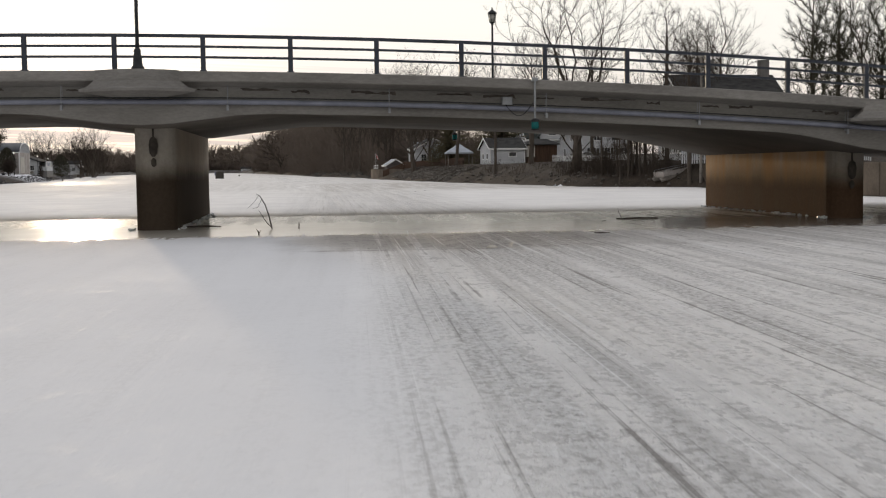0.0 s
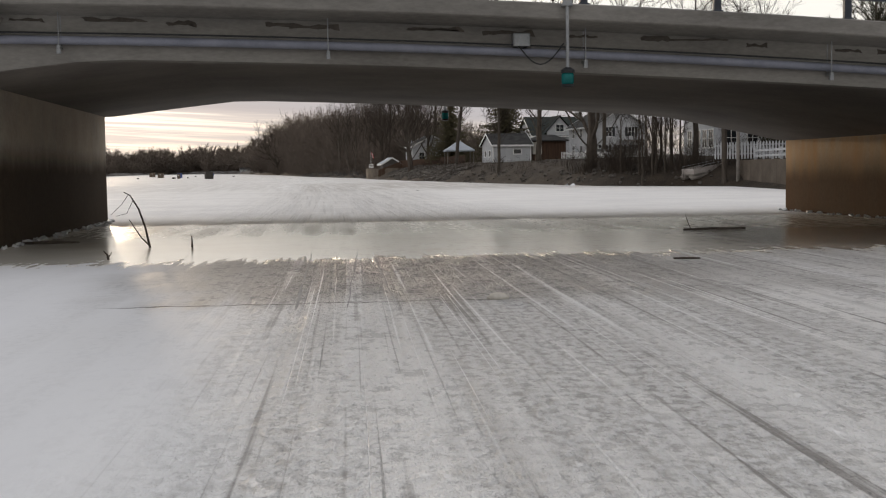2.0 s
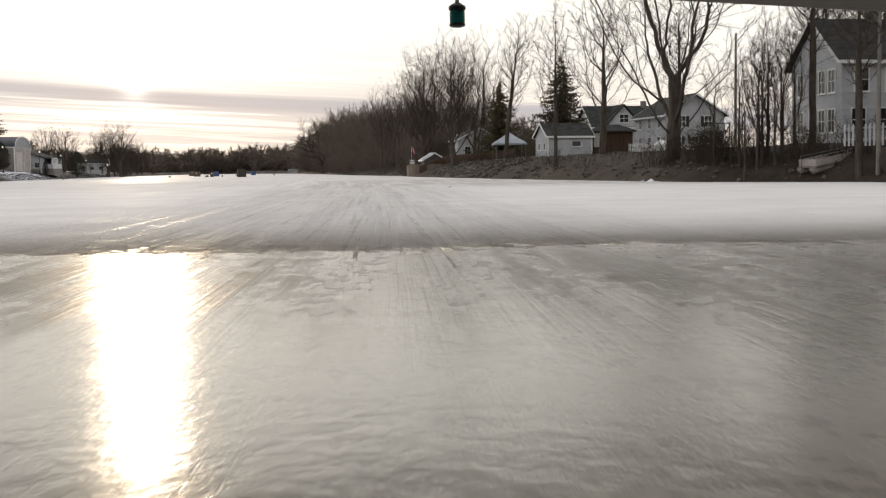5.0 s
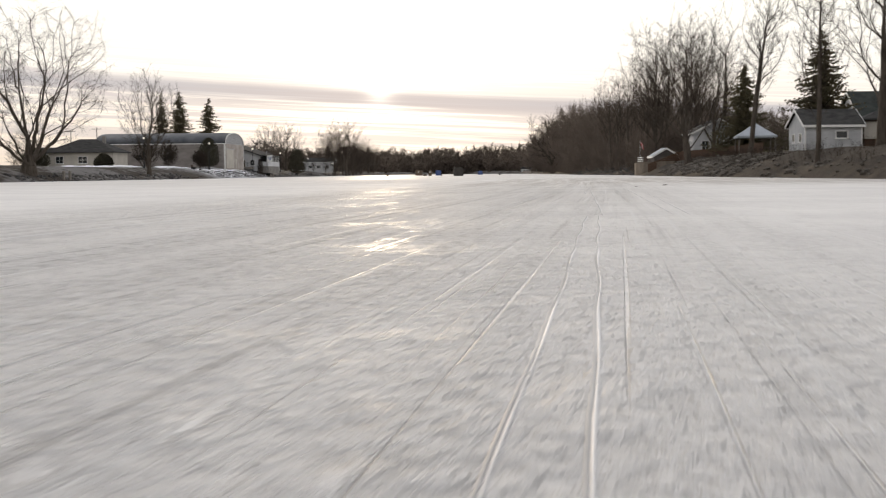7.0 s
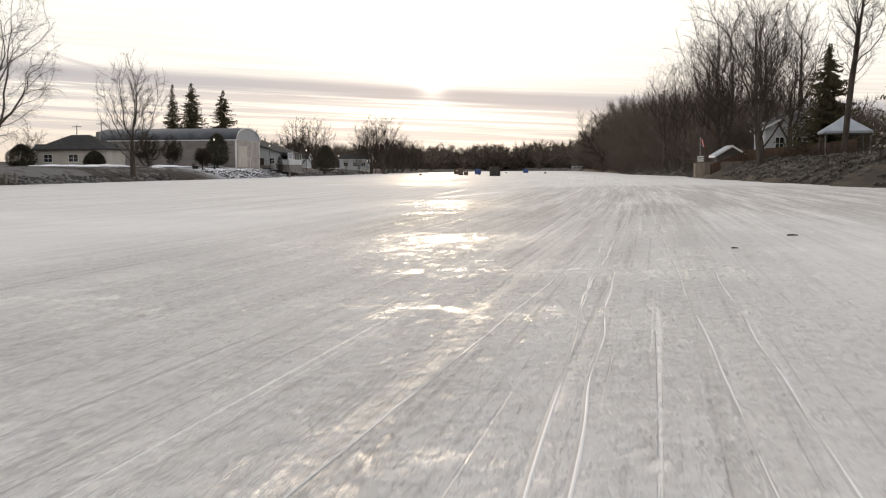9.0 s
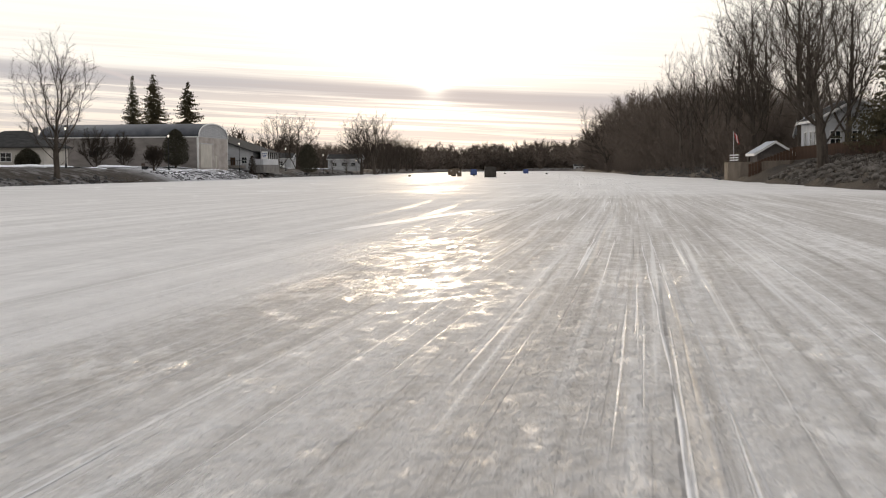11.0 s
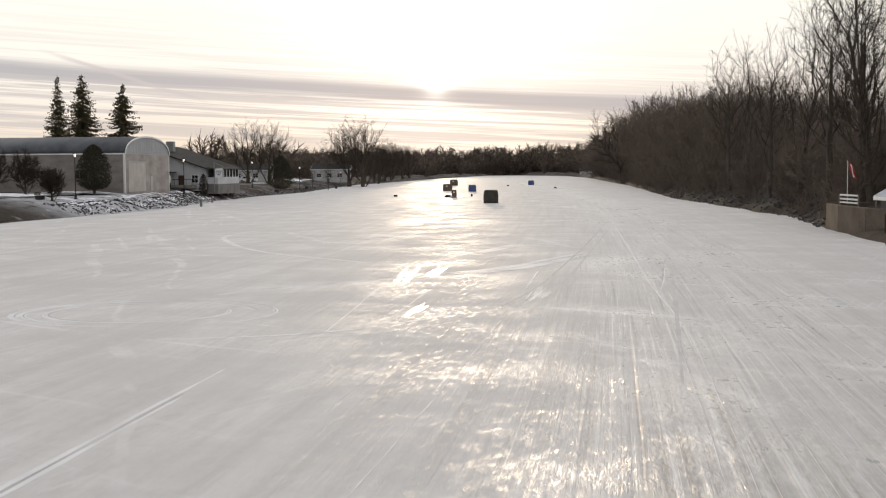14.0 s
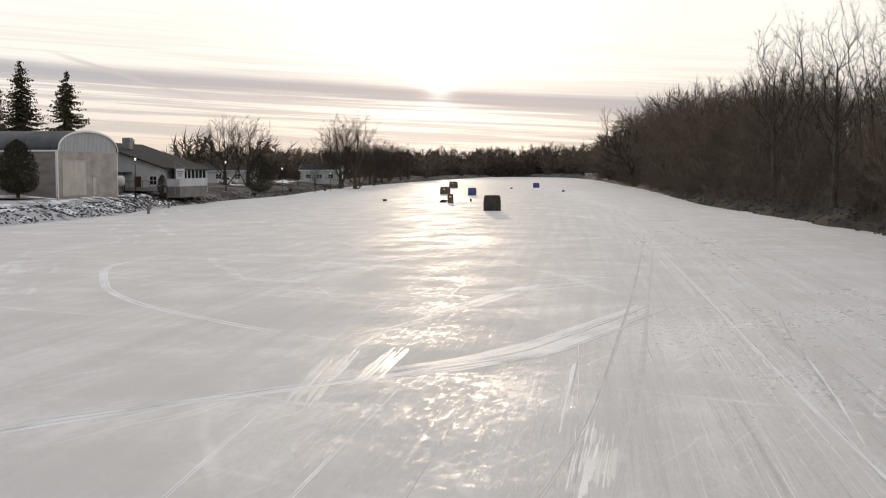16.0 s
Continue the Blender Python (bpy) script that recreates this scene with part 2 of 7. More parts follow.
    snow = n.mix(n.math("MULTIPLY", brown, n.math("MULTIPLY_ADD", n.ramp(streak, [(0.42, 0.0), (0.56, 1.0)]), 0.35, n.math("MULTIPLY", n.ramp(n.math("ADD", n.math("MULTIPLY", speck, 0.5), n.math("MULTIPLY", hair, 0.5)), [(0.42, 0.62), (0.56, 0.0)]), 1.0))), snow, (0.40, 0.372, 0.34))
    icy = n.mix(n.ramp(crumb, [(0.42, 0.0), (0.56, 1.0)]), (0.30, 0.29, 0.275), (0.62, 0.615, 0.61))
    worn = n.math("MULTIPLY", worn, n.math("MULTIPLY_ADD", glassy, -0.5, 1.0))
    col = n.mix(n.math("MULTIPLY", worn, 0.80), snow, icy)
    # scoured grey ice on the approach to the bridge
    brink = n.math("ADD", y, n.math("MULTIPLY_ADD", n.math("ADD", n.math("MULTIPLY", streak, 0.6), n.math("MULTIPLY", mid, 0.4)), 6.0, -3.0))
    scour = n.math("MULTIPLY", n.math("MULTIPLY_ADD", n.smooth(brink, 33.0, 35.0), 0.75, n.math("MULTIPLY", n.smooth(edge, 24.0, 33.0), 0.25)), n.math("MULTIPLY", n.smooth(edge, 50.0, 44.0), n.smooth(n.math("ADD", x, n.math("MULTIPLY_ADD", mid, 4.0, -2.0)), -0.5, 2.4)))
    scour = n.math("MULTIPLY", scour, n.math("MULTIPLY_ADD", n.smooth(n.math("ADD", x, n.math("MULTIPLY_ADD", mid, 8.0, -4.0)), 6.5, 11.0), -0.55, 1.0))
    col = n.mix(n.math("MULTIPLY", scour, n.math("MULTIPLY_ADD", grain, 0.7, 0.52)), col, n.mix(fleck, (0.27, 0.255, 0.235), (0.10, 0.093, 0.085)))
    # a crack across the approach
    crack = n.math("ABSOLUTE", n.math("SUBTRACT", n.math("ADD", y, n.math("MULTIPLY_ADD", n.noise(flat, 1.6, 4.0, 0.6), 0.5, -0.25)), 33.75))
    crack = n.math("MULTIPLY", n.smooth(crack, 0.05, 0.015), n.math("MULTIPLY", n.smooth(x, 0.5, 1.2), n.smooth(x, 6.4, 5.4)))
    col = n.mix(n.math("MULTIPLY", crack, 0.85), col, (0.10, 0.09, 0.08))
    dark_line = n.ramp(n.math("ADD", hair, n.math("MULTIPLY_ADD", grain, 0.16, -0.08)), [(0.34, 1.0), (0.42, 0.0)])
    pale_line = n.ramp(hair, [(0.60, 0.0), (0.67, 1.0)])
    col = n.mix(n.math("MULTIPLY", dark_line, n.math("MULTIPLY", lane_mask, n.math("MULTIPLY_ADD", past, -0.50, 0.80))), col, (0.25, 0.235, 0.22))
    col = n.mix(n.math("MULTIPLY", pale_line, n.math("MULTIPLY", lane_mask, 0.60)), col, (0.82, 0.82, 0.81))
    # broad pressed ruts, thin scratches and narrow white ridges along the traffic
    groove = n.ramp(rut, [(0.36, 1.0), (0.42, 0.0)])
    ridge = n.math("MULTIPLY", n.ramp(rut, [(0.585, 0.0), (0.615, 1.0)]), n.math("MULTIPLY", n.ramp(n.math("ADD", n.math("MULTIPLY", grain, 0.5), n.math("MULTIPLY", crumb, 0.5)), [(0.40, 0.15), (0.56, 1.0)]), n.math("MULTIPLY_ADD", past, -0.35, 1.0)))
    thin_dark = n.ramp(fine_hair, [(0.30, 1.0), (0.36, 0.0)])
    thin_pale = n.ramp(fine_hair, [(0.645, 0.0), (0.69, 1.0)])
    lined = n.math("MULTIPLY", lane_mask, n.ramp(n.noise(lane, 0.35, 2.0, 0.5), [(0.35, 0.35), (0.6, 1.0)]))
    col = n.mix(n.math("MULTIPLY", groove, n.math("MULTIPLY", lined, n.math("MULTIPLY_ADD", crumb, 0.7, n.math("MULTIPLY_ADD", past, -0.16, 0.05)))), col, (0.36, 0.345, 0.33))
    col = n.mix(n.math("MULTIPLY", ridge, n.math("MULTIPLY", lined, 0.55)), col, (0.85, 0.845, 0.835))
    col = n.mix(n.math("MULTIPLY", thin_dark, n.math("MULTIPLY", lined, n.math("MULTIPLY_ADD", past, -0.25, 0.55))), col, (0.33, 0.315, 0.30))
    col = n.mix(n.math("MULTIPLY", thin_pale, n.math("MULTIPLY", lined, 0.75)), col, (0.88, 0.875, 0.865))
    # scattered skate-like scratches that cross the lane farther down
    for turn, seed in ((0.42, 11.0), (-0.30, 17.0), (1.1, 23.0)):
        cu = n.math("ADD", n.math("MULTIPLY", x, math.cos(turn)), n.math("MULTIPLY", y, math.sin(turn)))
        cv = n.math("SUBTRACT", n.math("MULTIPLY", y, math.cos(turn)), n.math("MULTIPLY", x, math.sin(turn)))
        cu = n.math("ADD", cu, n.math("MULTIPLY", wide, 4.0))
        sc = n.noise(n.add("ShaderNodeCombineXYZ", {0: cu, 1: n.math("MULTIPLY", cv, 0.02), 2: seed}).outputs[0], 1.0 + 8.0 * abs(turn - 0.42) * (turn < 0.5), 2.0, 0.5)
        sc = n.math("MULTIPLY", n.ramp(sc, [(0.62, 0.0), (0.66, 1.0)]), n.math("MULTIPLY", down, n.ramp(mid, [(0.42, 0.0), (0.56, 0.45)])))
        col = n.mix(sc, col, (0.84, 0.83, 0.815))
    # pale cream base carries part of the sky's sheen on the wet sheet
    bare = n.mix(n.ramp(mid, [(0.35, 0.0), (0.65, 1.0)]), (0.66, 0.61, 0.53), (0.82, 0.77, 0.68))
    # dark toward the right pier: reflection of soffit and pier painted into the ice
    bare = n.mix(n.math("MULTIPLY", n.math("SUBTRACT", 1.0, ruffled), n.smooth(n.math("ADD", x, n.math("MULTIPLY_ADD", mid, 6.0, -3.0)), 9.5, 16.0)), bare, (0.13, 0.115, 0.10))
    bare = n.mix(n.math("MULTIPLY", n.math("MULTIPLY", n.ramp(n.math("ADD", n.math("MULTIPLY", streak, 0.6), n.math("MULTIPLY", speck, 0.4)), [(0.44, 0.0), (0.56, 1.0)]), ruffled), 0.5), bare, (0.46, 0.43, 0.385))
    bare = n.mix(n.math("MULTIPLY", n.math("MULTIPLY", fleck, lane_mask), 0.3), bare, (0.28, 0.26, 0.23))
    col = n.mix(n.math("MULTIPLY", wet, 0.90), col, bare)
    r = n.math("SUBTRACT", 0.90, n.math("MULTIPLY", glaze, n.math("MULTIPLY_ADD", lane_mask, 0.08, 0.14)))
    r = n.math("SUBTRACT", r, n.math("MULTIPLY", worn, 0.14))
    r = n.math("SUBTRACT", r, n.math("MULTIPLY", n.math("MULTIPLY", glassy, lane_mask), n.math("MULTIPLY_ADD", n.ramp(grain, [(0.56, 0.0), (0.66, 1.0)]), 0.16, 0.10)))
    r = n.math("SUBTRACT", r, n.math("MULTIPLY", pale_line, 0.12))
    # glazed spots that catch the sun, more of them farther down the river
    gleam = n.math("MULTIPLY", n.ramp(n.math("ADD", n.math("MULTIPLY", speck, 0.7), n.math("MULTIPLY", mid, 0.3)), [(0.50, 0.0), (0.57, 1.0)]), n.math("MULTIPLY", n.smooth(y, 66.0, 105.0), n.math("MAXIMUM", n.math("MULTIPLY_ADD", lane_mask, 0.36, 0.22), n.math("MULTIPLY", down, 0.45))))
    gleam = n.math("MAXIMUM", gleam, n.math("MULTIPLY", lined, n.math("MULTIPLY", n.math("MAXIMUM", thin_pale, n.math("MULTIPLY", groove, 0.8)), n.math("MULTIPLY_ADD", past, 0.3, 0.5))))
    r = n.math("SUBTRACT", r, n.math("MULTIPLY", gleam, 0.40))
    gloss = n.math("MULTIPLY", scour, n.smooth(edge, 47.0, 42.0))
    r = n.math("SUBTRACT", r, n.math("MULTIPLY", gloss, 0.26))
    r = n.math("MAXIMUM", r, 0.34)
    # smoother, glazed ice in the open reach farther down
    open_ice = n.math("MULTIPLY", n.smooth(n.math("ADD", y, n.math("MULTIPLY_ADD", wide, 120.0, -60.0)), 150.0, 235.0), n.ramp(mid, [(0.35, 0.5), (0.55, 1.0)]))
    r = n.math("SUBTRACT", r, n.math("MULTIPLY", open_ice, 0.16))
    r = n.math("ADD", n.math("MULTIPLY", r, n.math("SUBTRACT", 1.0, slick)), n.math("MULTIPLY", slick, n.math("MULTIPLY_ADD", n.math("MULTIPLY", ruffled, n.ramp(n.math("ADD", n.math("MULTIPLY", streak, 0.5), n.math("MULTIPLY", speck, 0.5)), [(0.42, 0.0), (0.58, 1.0)])), 0.24, 0.175)))
    # crusted clods in the lane, smoother snow beside it
    clod = n.ramp(n.math("ADD", n.math("MULTIPLY", grain, 0.6), n.math("MULTIPLY", crumb, 0.4)), [(0.38, 0.0), (0.62, 1.0)])
    h = n.math("MULTIPLY", n.math("MULTIPLY", clod, n.math("MULTIPLY", rough_snow, n.math("MULTIPLY_ADD", glassy, -0.70, 1.0))), n.math("MULTIPLY_ADD", lane_mask, 0.55, 0.30))
    h = n.math("ADD", h, n.math("MULTIPLY", n.math("MULTIPLY", grit, lane_mask), 0.22))
    h = n.math("ADD", h, n.math("MULTIPLY", n.math("MULTIPLY", streak, rough_snow), 0.45))
    h = n.math("ADD", h, n.math("MULTIPLY", n.math("MULTIPLY", hair, rough_snow), 0.25))
    h = n.math("ADD", h, n.math("MULTIPLY", lined, n.math("SUBTRACT", n.math("MULTIPLY_ADD", thin_pale, 0.12, n.math("MULTIPLY", ridge, 0.16)), n.math("MULTIPLY_ADD", thin_dark, 0.12, n.math("MULTIPLY", groove, 0.22)))))
    h = n.math("MULTIPLY", h, n.math("MULTIPLY_ADD", gleam, -0.45, 1.0))
    h = n.math("SUBTRACT", h, n.math("MULTIPLY", crack, 0.4))
    keep = n.math("MULTIPLY", n.math("MULTIPLY_ADD", wet, -0.97, 1.0), n.math("MULTIPLY_ADD", open_ice, -0.80, 1.0))
    h = n.math("MULTIPLY", h, keep)
    # low ripples frozen into the wet sheet
    h = n.math("ADD", h, n.math("MULTIPLY", n.math("MULTIPLY", wet, ruffled), n.math("MULTIPLY_ADD", hair, 0.10, n.math("MULTIPLY_ADD", fine_hair, 0.06, n.math("MULTIPLY", speck, 0.05)))))
    h = n.math("ADD", h, n.math("MULTIPLY", n.noise(n.stretch(flat, 0.35, 1.0, 1.0), 1.1, 3.0, 0.5), n.math("MULTIPLY", slick, 0.05)))
    link(n, bsdf, color=col, rough=r, spec=n.math("MULTIPLY_ADD", n.math("MAXIMUM", n.math("MULTIPLY", slick, n.math("MULTIPLY_ADD", ruffled, -0.55, 1.0)), n.math("MAXIMUM", n.math("MAXIMUM", n.math("MULTIPLY", gleam, 0.32), n.math("MULTIPLY", n.math("MULTIPLY", glassy, lane_mask), 0.30)), n.math("MAXIMUM", n.math("MULTIPLY", open_ice, 0.15), n.math("MULTIPLY", gloss, 0.33)))), 0.93, 0.07), normal=bump(n, h, 1.0, 0.10), coat=0.0, coat_rough=n.math("MULTIPLY_ADD", ruffled, 0.14, 0.16))
    return m


def ground_material():
    m, n, bsdf = material("bank_ground")
    pos = n.add("ShaderNodeNewGeometry").outputs["Position"]
    sep = n.add("ShaderNodeSeparateXYZ", {0: pos})
    x, y, z = sep.outputs
    big, mid, fine = n.noise(pos, 0.06, 4.0), n.noise(pos, 0.6, 5.0, 0.6), n.noise(pos, 6.0, 4.0, 0.65)
    grass = n.mix(n.ramp(mid, [(0.35, 0.0), (0.65, 1.0)]), (0.030, 0.023, 0.017), (0.066, 0.050, 0.036))
    grass = n.mix(n.math("MULTIPLY", n.ramp(fine, [(0.4, 1.0), (0.6, 0.0)]), 0.6), grass, (0.026, 0.021, 0.016))
    west = n.add("ShaderNodeMapRange", {0: x, 1: -20.0, 2: -45.0}).outputs[0]
    patch = n.ramp(n.math("ADD", n.math("MULTIPLY", big, 0.5), n.math("MULTIPLY", mid, 0.5)), [(0.48, 0.0), (0.55, 1.0)])
    drift = n.math("MULTIPLY", n.math("MULTIPLY", n.smooth(y, 268.0, 284.0), n.smooth(y, 362.0, 344.0)), n.smooth(x, -72.0, -67.0))
    patch = n.math("MAXIMUM", patch, n.math("MULTIPLY", drift, n.ramp(n.math("ADD", n.math("MULTIPLY", mid, 0.6), n.math("MULTIPLY", fine, 0.4)), [(0.40, 0.0), (0.48, 1.0)])))
    snowy = n.math("MULTIPLY", patch, n.math("MULTIPLY_ADD", west, n.math("MULTIPLY_ADD", n.math("MULTIPLY", n.smooth(y, 262.0, 285.0), n.smooth(y, 372.0, 356.0)), 0.45, 0.13), 0.0))
    col = n.mix(snowy, grass, (0.80, 0.81, 0.84))
    link(n, bsdf, color=col, rough=0.9, spec=0.2, normal=bump(n, n.math("ADD", mid, fine), 0.7, 0.08))
    return m


def pier_material(name, sunlit_rust):
    m, n, bsdf = material(name)
    pos = n.add("ShaderNodeTexCoord").outputs["Object"]
    sep = n.add("ShaderNodeSeparateXYZ", {0: pos})
    big, fine = n.noise(pos, 0.7, 5.0), n.noise(pos, 9.0, 5.0, 0.65)
    runs = n.noise(n.stretch(pos, 0.8, 0.8, 0.16), 1.0, 5.0, 0.6)
    # base lighter on the right pier, with low sunlight put into the colour
    base = n.mix(n.ramp(n.math("ADD", n.math("MULTIPLY", big, 0.6), n.math("MULTIPLY", fine, 0.4)), [(0.35, 0.0), (0.65, 1.0)]), (0.32 + 0.14 * sunlit_rust, 0.30 + 0.09 * sunlit_rust, 0.27), (0.46 + 0.14 * sunlit_rust, 0.43 + 0.08 * sunlit_rust, 0.385))
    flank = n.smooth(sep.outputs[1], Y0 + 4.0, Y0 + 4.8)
    # flank runs: rust stain, with the sun's orange painted in
    base = n.mix(n.math("MULTIPLY", n.math("MULTIPLY", n.ramp(runs, [(0.30, 0.0), (0.62, 1.0)]), flank), 0.85 * sunlit_rust), base, (0.52, 0.28, 0.115))
    # nose greyer and darker than the flanks: its shade is painted
    base = n.mix(n.math("MULTIPLY", n.math("SUBTRACT", 1.0, flank), 0.8 * sunlit_rust), base, n.mix(fine, (0.20, 0.19, 0.175), (0.34, 0.32, 0.30)))
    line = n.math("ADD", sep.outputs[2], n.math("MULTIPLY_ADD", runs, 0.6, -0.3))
    tide = n.smooth(line, 2.55 - 0.45 * sunlit_rust, 1.75 - 0.85 * sunlit_rust)
    col = n.mix(n.math("MULTIPLY", tide, 0.93), base, n.mix(fine, (0.022 + 0.03 * sunlit_rust, 0.015 + 0.008 * sunlit_rust, 0.010), (0.05 + 0.05 * sunlit_rust, 0.036 + 0.016 * sunlit_rust, 0.025)))
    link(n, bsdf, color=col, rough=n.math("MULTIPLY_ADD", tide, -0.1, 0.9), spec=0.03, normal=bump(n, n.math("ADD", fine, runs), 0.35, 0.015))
    return m


MAT = {}
MAT["ice"] = ice_material()
MAT["ground"] = ground_material()
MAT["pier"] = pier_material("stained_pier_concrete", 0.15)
# right pier: rust stain plus painted sunlight on its flanks
MAT["sunlit_rusty_pier"] = pier_material("sunlit_rusty_pier_concrete", 0.85)
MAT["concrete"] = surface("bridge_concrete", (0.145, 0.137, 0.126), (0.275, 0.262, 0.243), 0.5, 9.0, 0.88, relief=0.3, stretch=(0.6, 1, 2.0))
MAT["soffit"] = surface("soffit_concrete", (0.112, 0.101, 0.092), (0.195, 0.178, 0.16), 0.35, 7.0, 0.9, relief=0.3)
MAT["spall"] = surface("spalled_concrete", (0.05, 0.045, 0.04), (0.12, 0.105, 0.09), 3.0, 20.0, 0.95, relief=0.8)
MAT["rail"] = surface("railing_paint", (0.038, 0.042, 0.052), (0.07, 0.078, 0.095), 2.0, 25.0, 0.5, metal=0.2, relief=0.1)
MAT["conduit"] = surface("galvanised_conduit", (0.17, 0.18, 0.22), (0.25, 0.26, 0.31), 2.0, 30.0, 0.6, metal=0.2, relief=0.08)
MAT["steel"] = surface("grey_steel", (0.22, 0.23, 0.24), (0.36, 0.37, 0.38), 3.0, 30.0, 0.5, metal=0.6, relief=0.1)
MAT["lamp"] = surface("dark_lamp_paint", (0.02, 0.022, 0.024), (0.05, 0.052, 0.055), 4.0, 30.0, 0.45, relief=0.08)
MAT["bark"] = surface("grey_bark", (0.045, 0.037, 0.03), (0.115, 0.096, 0.08), 1.4, 10.0, 0.95, relief=0.8, stretch=(3, 3, 0.6), depth=0.03)
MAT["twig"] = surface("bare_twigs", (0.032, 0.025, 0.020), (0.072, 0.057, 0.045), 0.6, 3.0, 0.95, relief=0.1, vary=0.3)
# paler than the near twigs: haze of distance put into the colour
MAT["hazed_wood"] = surface("hazed_far_twigs", (0.105, 0.085, 0.070), (0.195, 0.158, 0.130), 0.06, 0.7, 0.97, relief=0.0, vary=0.2)
MAT["needles"] = surface("spruce_needles", (0.075, 0.07, 0.043), (0.155, 0.132, 0.08), 0.8, 4.0, 0.85, relief=0.1, vary=0.3)
MAT["cedar"] = surface("cedar_leaves", (0.032, 0.032, 0.022), (0.075, 0.068, 0.046), 0.9, 5.0, 0.9, relief=0.1, vary=0.2)
MAT["white"] = surface("white_siding", (0.43, 0.44, 0.46), (0.58, 0.58, 0.59), 0.7, 10.0, 0.7, relief=0.1)
MAT["trim"] = surface("white_trim", (0.70, 0.70, 0.69), (0.82, 0.81, 0.79), 1.5, 20.0, 0.6, relief=0.05)
MAT["fence_white"] = surface("weathered_white_fence", (0.40, 0.41, 0.43), (0.56, 0.565, 0.58), 1.5, 20.0, 0.75, relief=0.15)
MAT["cream"] = surface("cream_wall", (0.40, 0.375, 0.335), (0.54, 0.505, 0.455), 0.6, 8.0, 0.8, relief=0.15)
MAT["bluegrey"] = surface("blue_grey_siding", (0.23, 0.27, 0.31), (0.33, 0.37, 0.41), 0.7, 10.0, 0.75, relief=0.1)
MAT["darksiding"] = surface("dark_shingle_siding", (0.10, 0.09, 0.085), (0.17, 0.15, 0.14), 1.0, 12.0, 0.85, relief=0.3)
MAT["shingle"] = surface("asphalt_shingles", (0.028, 0.028, 0.028), (0.065, 0.063, 0.06), 1.2, 10.0, 0.95, relief=0.5, stretch=(1, 1, 3))
MAT["green_roof"] = surface("dark_green_shingles", (0.026, 0.032, 0.03), (0.055, 0.06, 0.055), 1.2, 10.0, 0.92, relief=0.5)
MAT["tin"] = surface("weathered_curved_sheet", (0.055, 0.06, 0.068), (0.12, 0.125, 0.135), 0.5, 6.0, 0.55, metal=0.5, relief=0.1, stretch=(1, 0.3, 1))
MAT["barnwall"] = surface("weathered_barn_wall", (0.27, 0.24, 0.22), (0.46, 0.42, 0.39), 0.35, 5.0, 0.85, relief=0.2, stretch=(1, 1, 2.5))
MAT["barngrey"] = surface("grey_gable_sheet", (0.34, 0.345, 0.36), (0.50, 0.50, 0.51), 0.6, 8.0, 0.7, relief=0.15, stretch=(3, 3, 0.6))
# darker version of the barn wall, with the side's shade in its colour
MAT["barn_shade_side"] = surface("shaded_barn_side", (0.19, 0.172, 0.162), (0.33, 0.30, 0.28), 0.4, 5.0, 0.88, relief=0.3, stretch=(1, 1, 2.5))
MAT["paleside"] = surface("pale_grey_siding", (0.40, 0.41, 0.43), (0.54, 0.545, 0.56), 0.7, 10.0, 0.75, relief=0.1)
MAT["block"] = surface("dark_block_wall", (0.14, 0.135, 0.13), (0.24, 0.225, 0.21), 0.6, 7.0, 0.9, relief=0.3)
MAT["wallcon"] = surface("old_wall_concrete", (0.065, 0.052, 0.042), (0.14, 0.115, 0.092), 0.5, 6.0, 0.92, relief=0.5)
MAT["brownwood"] = surface("brown_boards", (0.05, 0.030, 0.021), (0.10, 0.060, 0.040), 1.2, 14.0, 0.85, relief=0.3, stretch=(4, 4, 0.5))
MAT["greywood"] = surface("grey_weathered_wood", (0.16, 0.145, 0.13), (0.30, 0.27, 0.24), 1.5, 14.0, 0.9, relief=0.4)
MAT["stone"] = surface("bank_stones", (0.06, 0.053, 0.046), (0.17, 0.153, 0.135), 0.5, 5.0, 0.92, relief=0.6, vary=0.4)
MAT["darkstone"] = surface("dark_riprap", (0.045, 0.045, 0.047), (0.12, 0.115, 0.11), 0.6, 5.0, 0.9, relief=0.6, vary=0.4)
MAT["snow"] = surface("lying_snow", (0.72, 0.74, 0.78), (0.86, 0.86, 0.87), 0.7, 6.0, 0.75, relief=0.5, depth=0.04)
MAT["dirty_snow"] = surface("dirty_packed_snow", (0.40, 0.37, 0.32), (0.60, 0.57, 0.52), 5.0, 30.0, 0.8, relief=0.8, depth=0.02)
MAT["asphalt"] = surface("path_asphalt", (0.10, 0.10, 0.105), (0.19, 0.185, 0.18), 0.8, 15.0, 0.92, relief=0.3)
MAT["black_cloth"] = surface("black_shelter_fabric", (0.04, 0.036, 0.032), (0.075, 0.068, 0.06), 1.5, 12.0, 0.8, relief=0.3)
MAT["brown_cloth"] = surface("brown_shelter_fabric", (0.10, 0.075, 0.055), (0.17, 0.13, 0.095), 1.5, 12.0, 0.8, relief=0.3)
MAT["blue_cloth"] = surface("blue_shelter_fabric", (0.055, 0.085, 0.20), (0.10, 0.14, 0.30), 1.5, 12.0, 0.75, relief=0.3)
MAT["canopy"] = surface("pale_canopy_cloth", (0.34, 0.37, 0.41), (0.46, 0.49, 0.53), 1.0, 12.0, 0.7, relief=0.2)
MAT["red"] = surface("red_cloth", (0.45, 0.05, 0.05), (0.60, 0.09, 0.08), 2.0, 12.0, 0.8, relief=0.1)
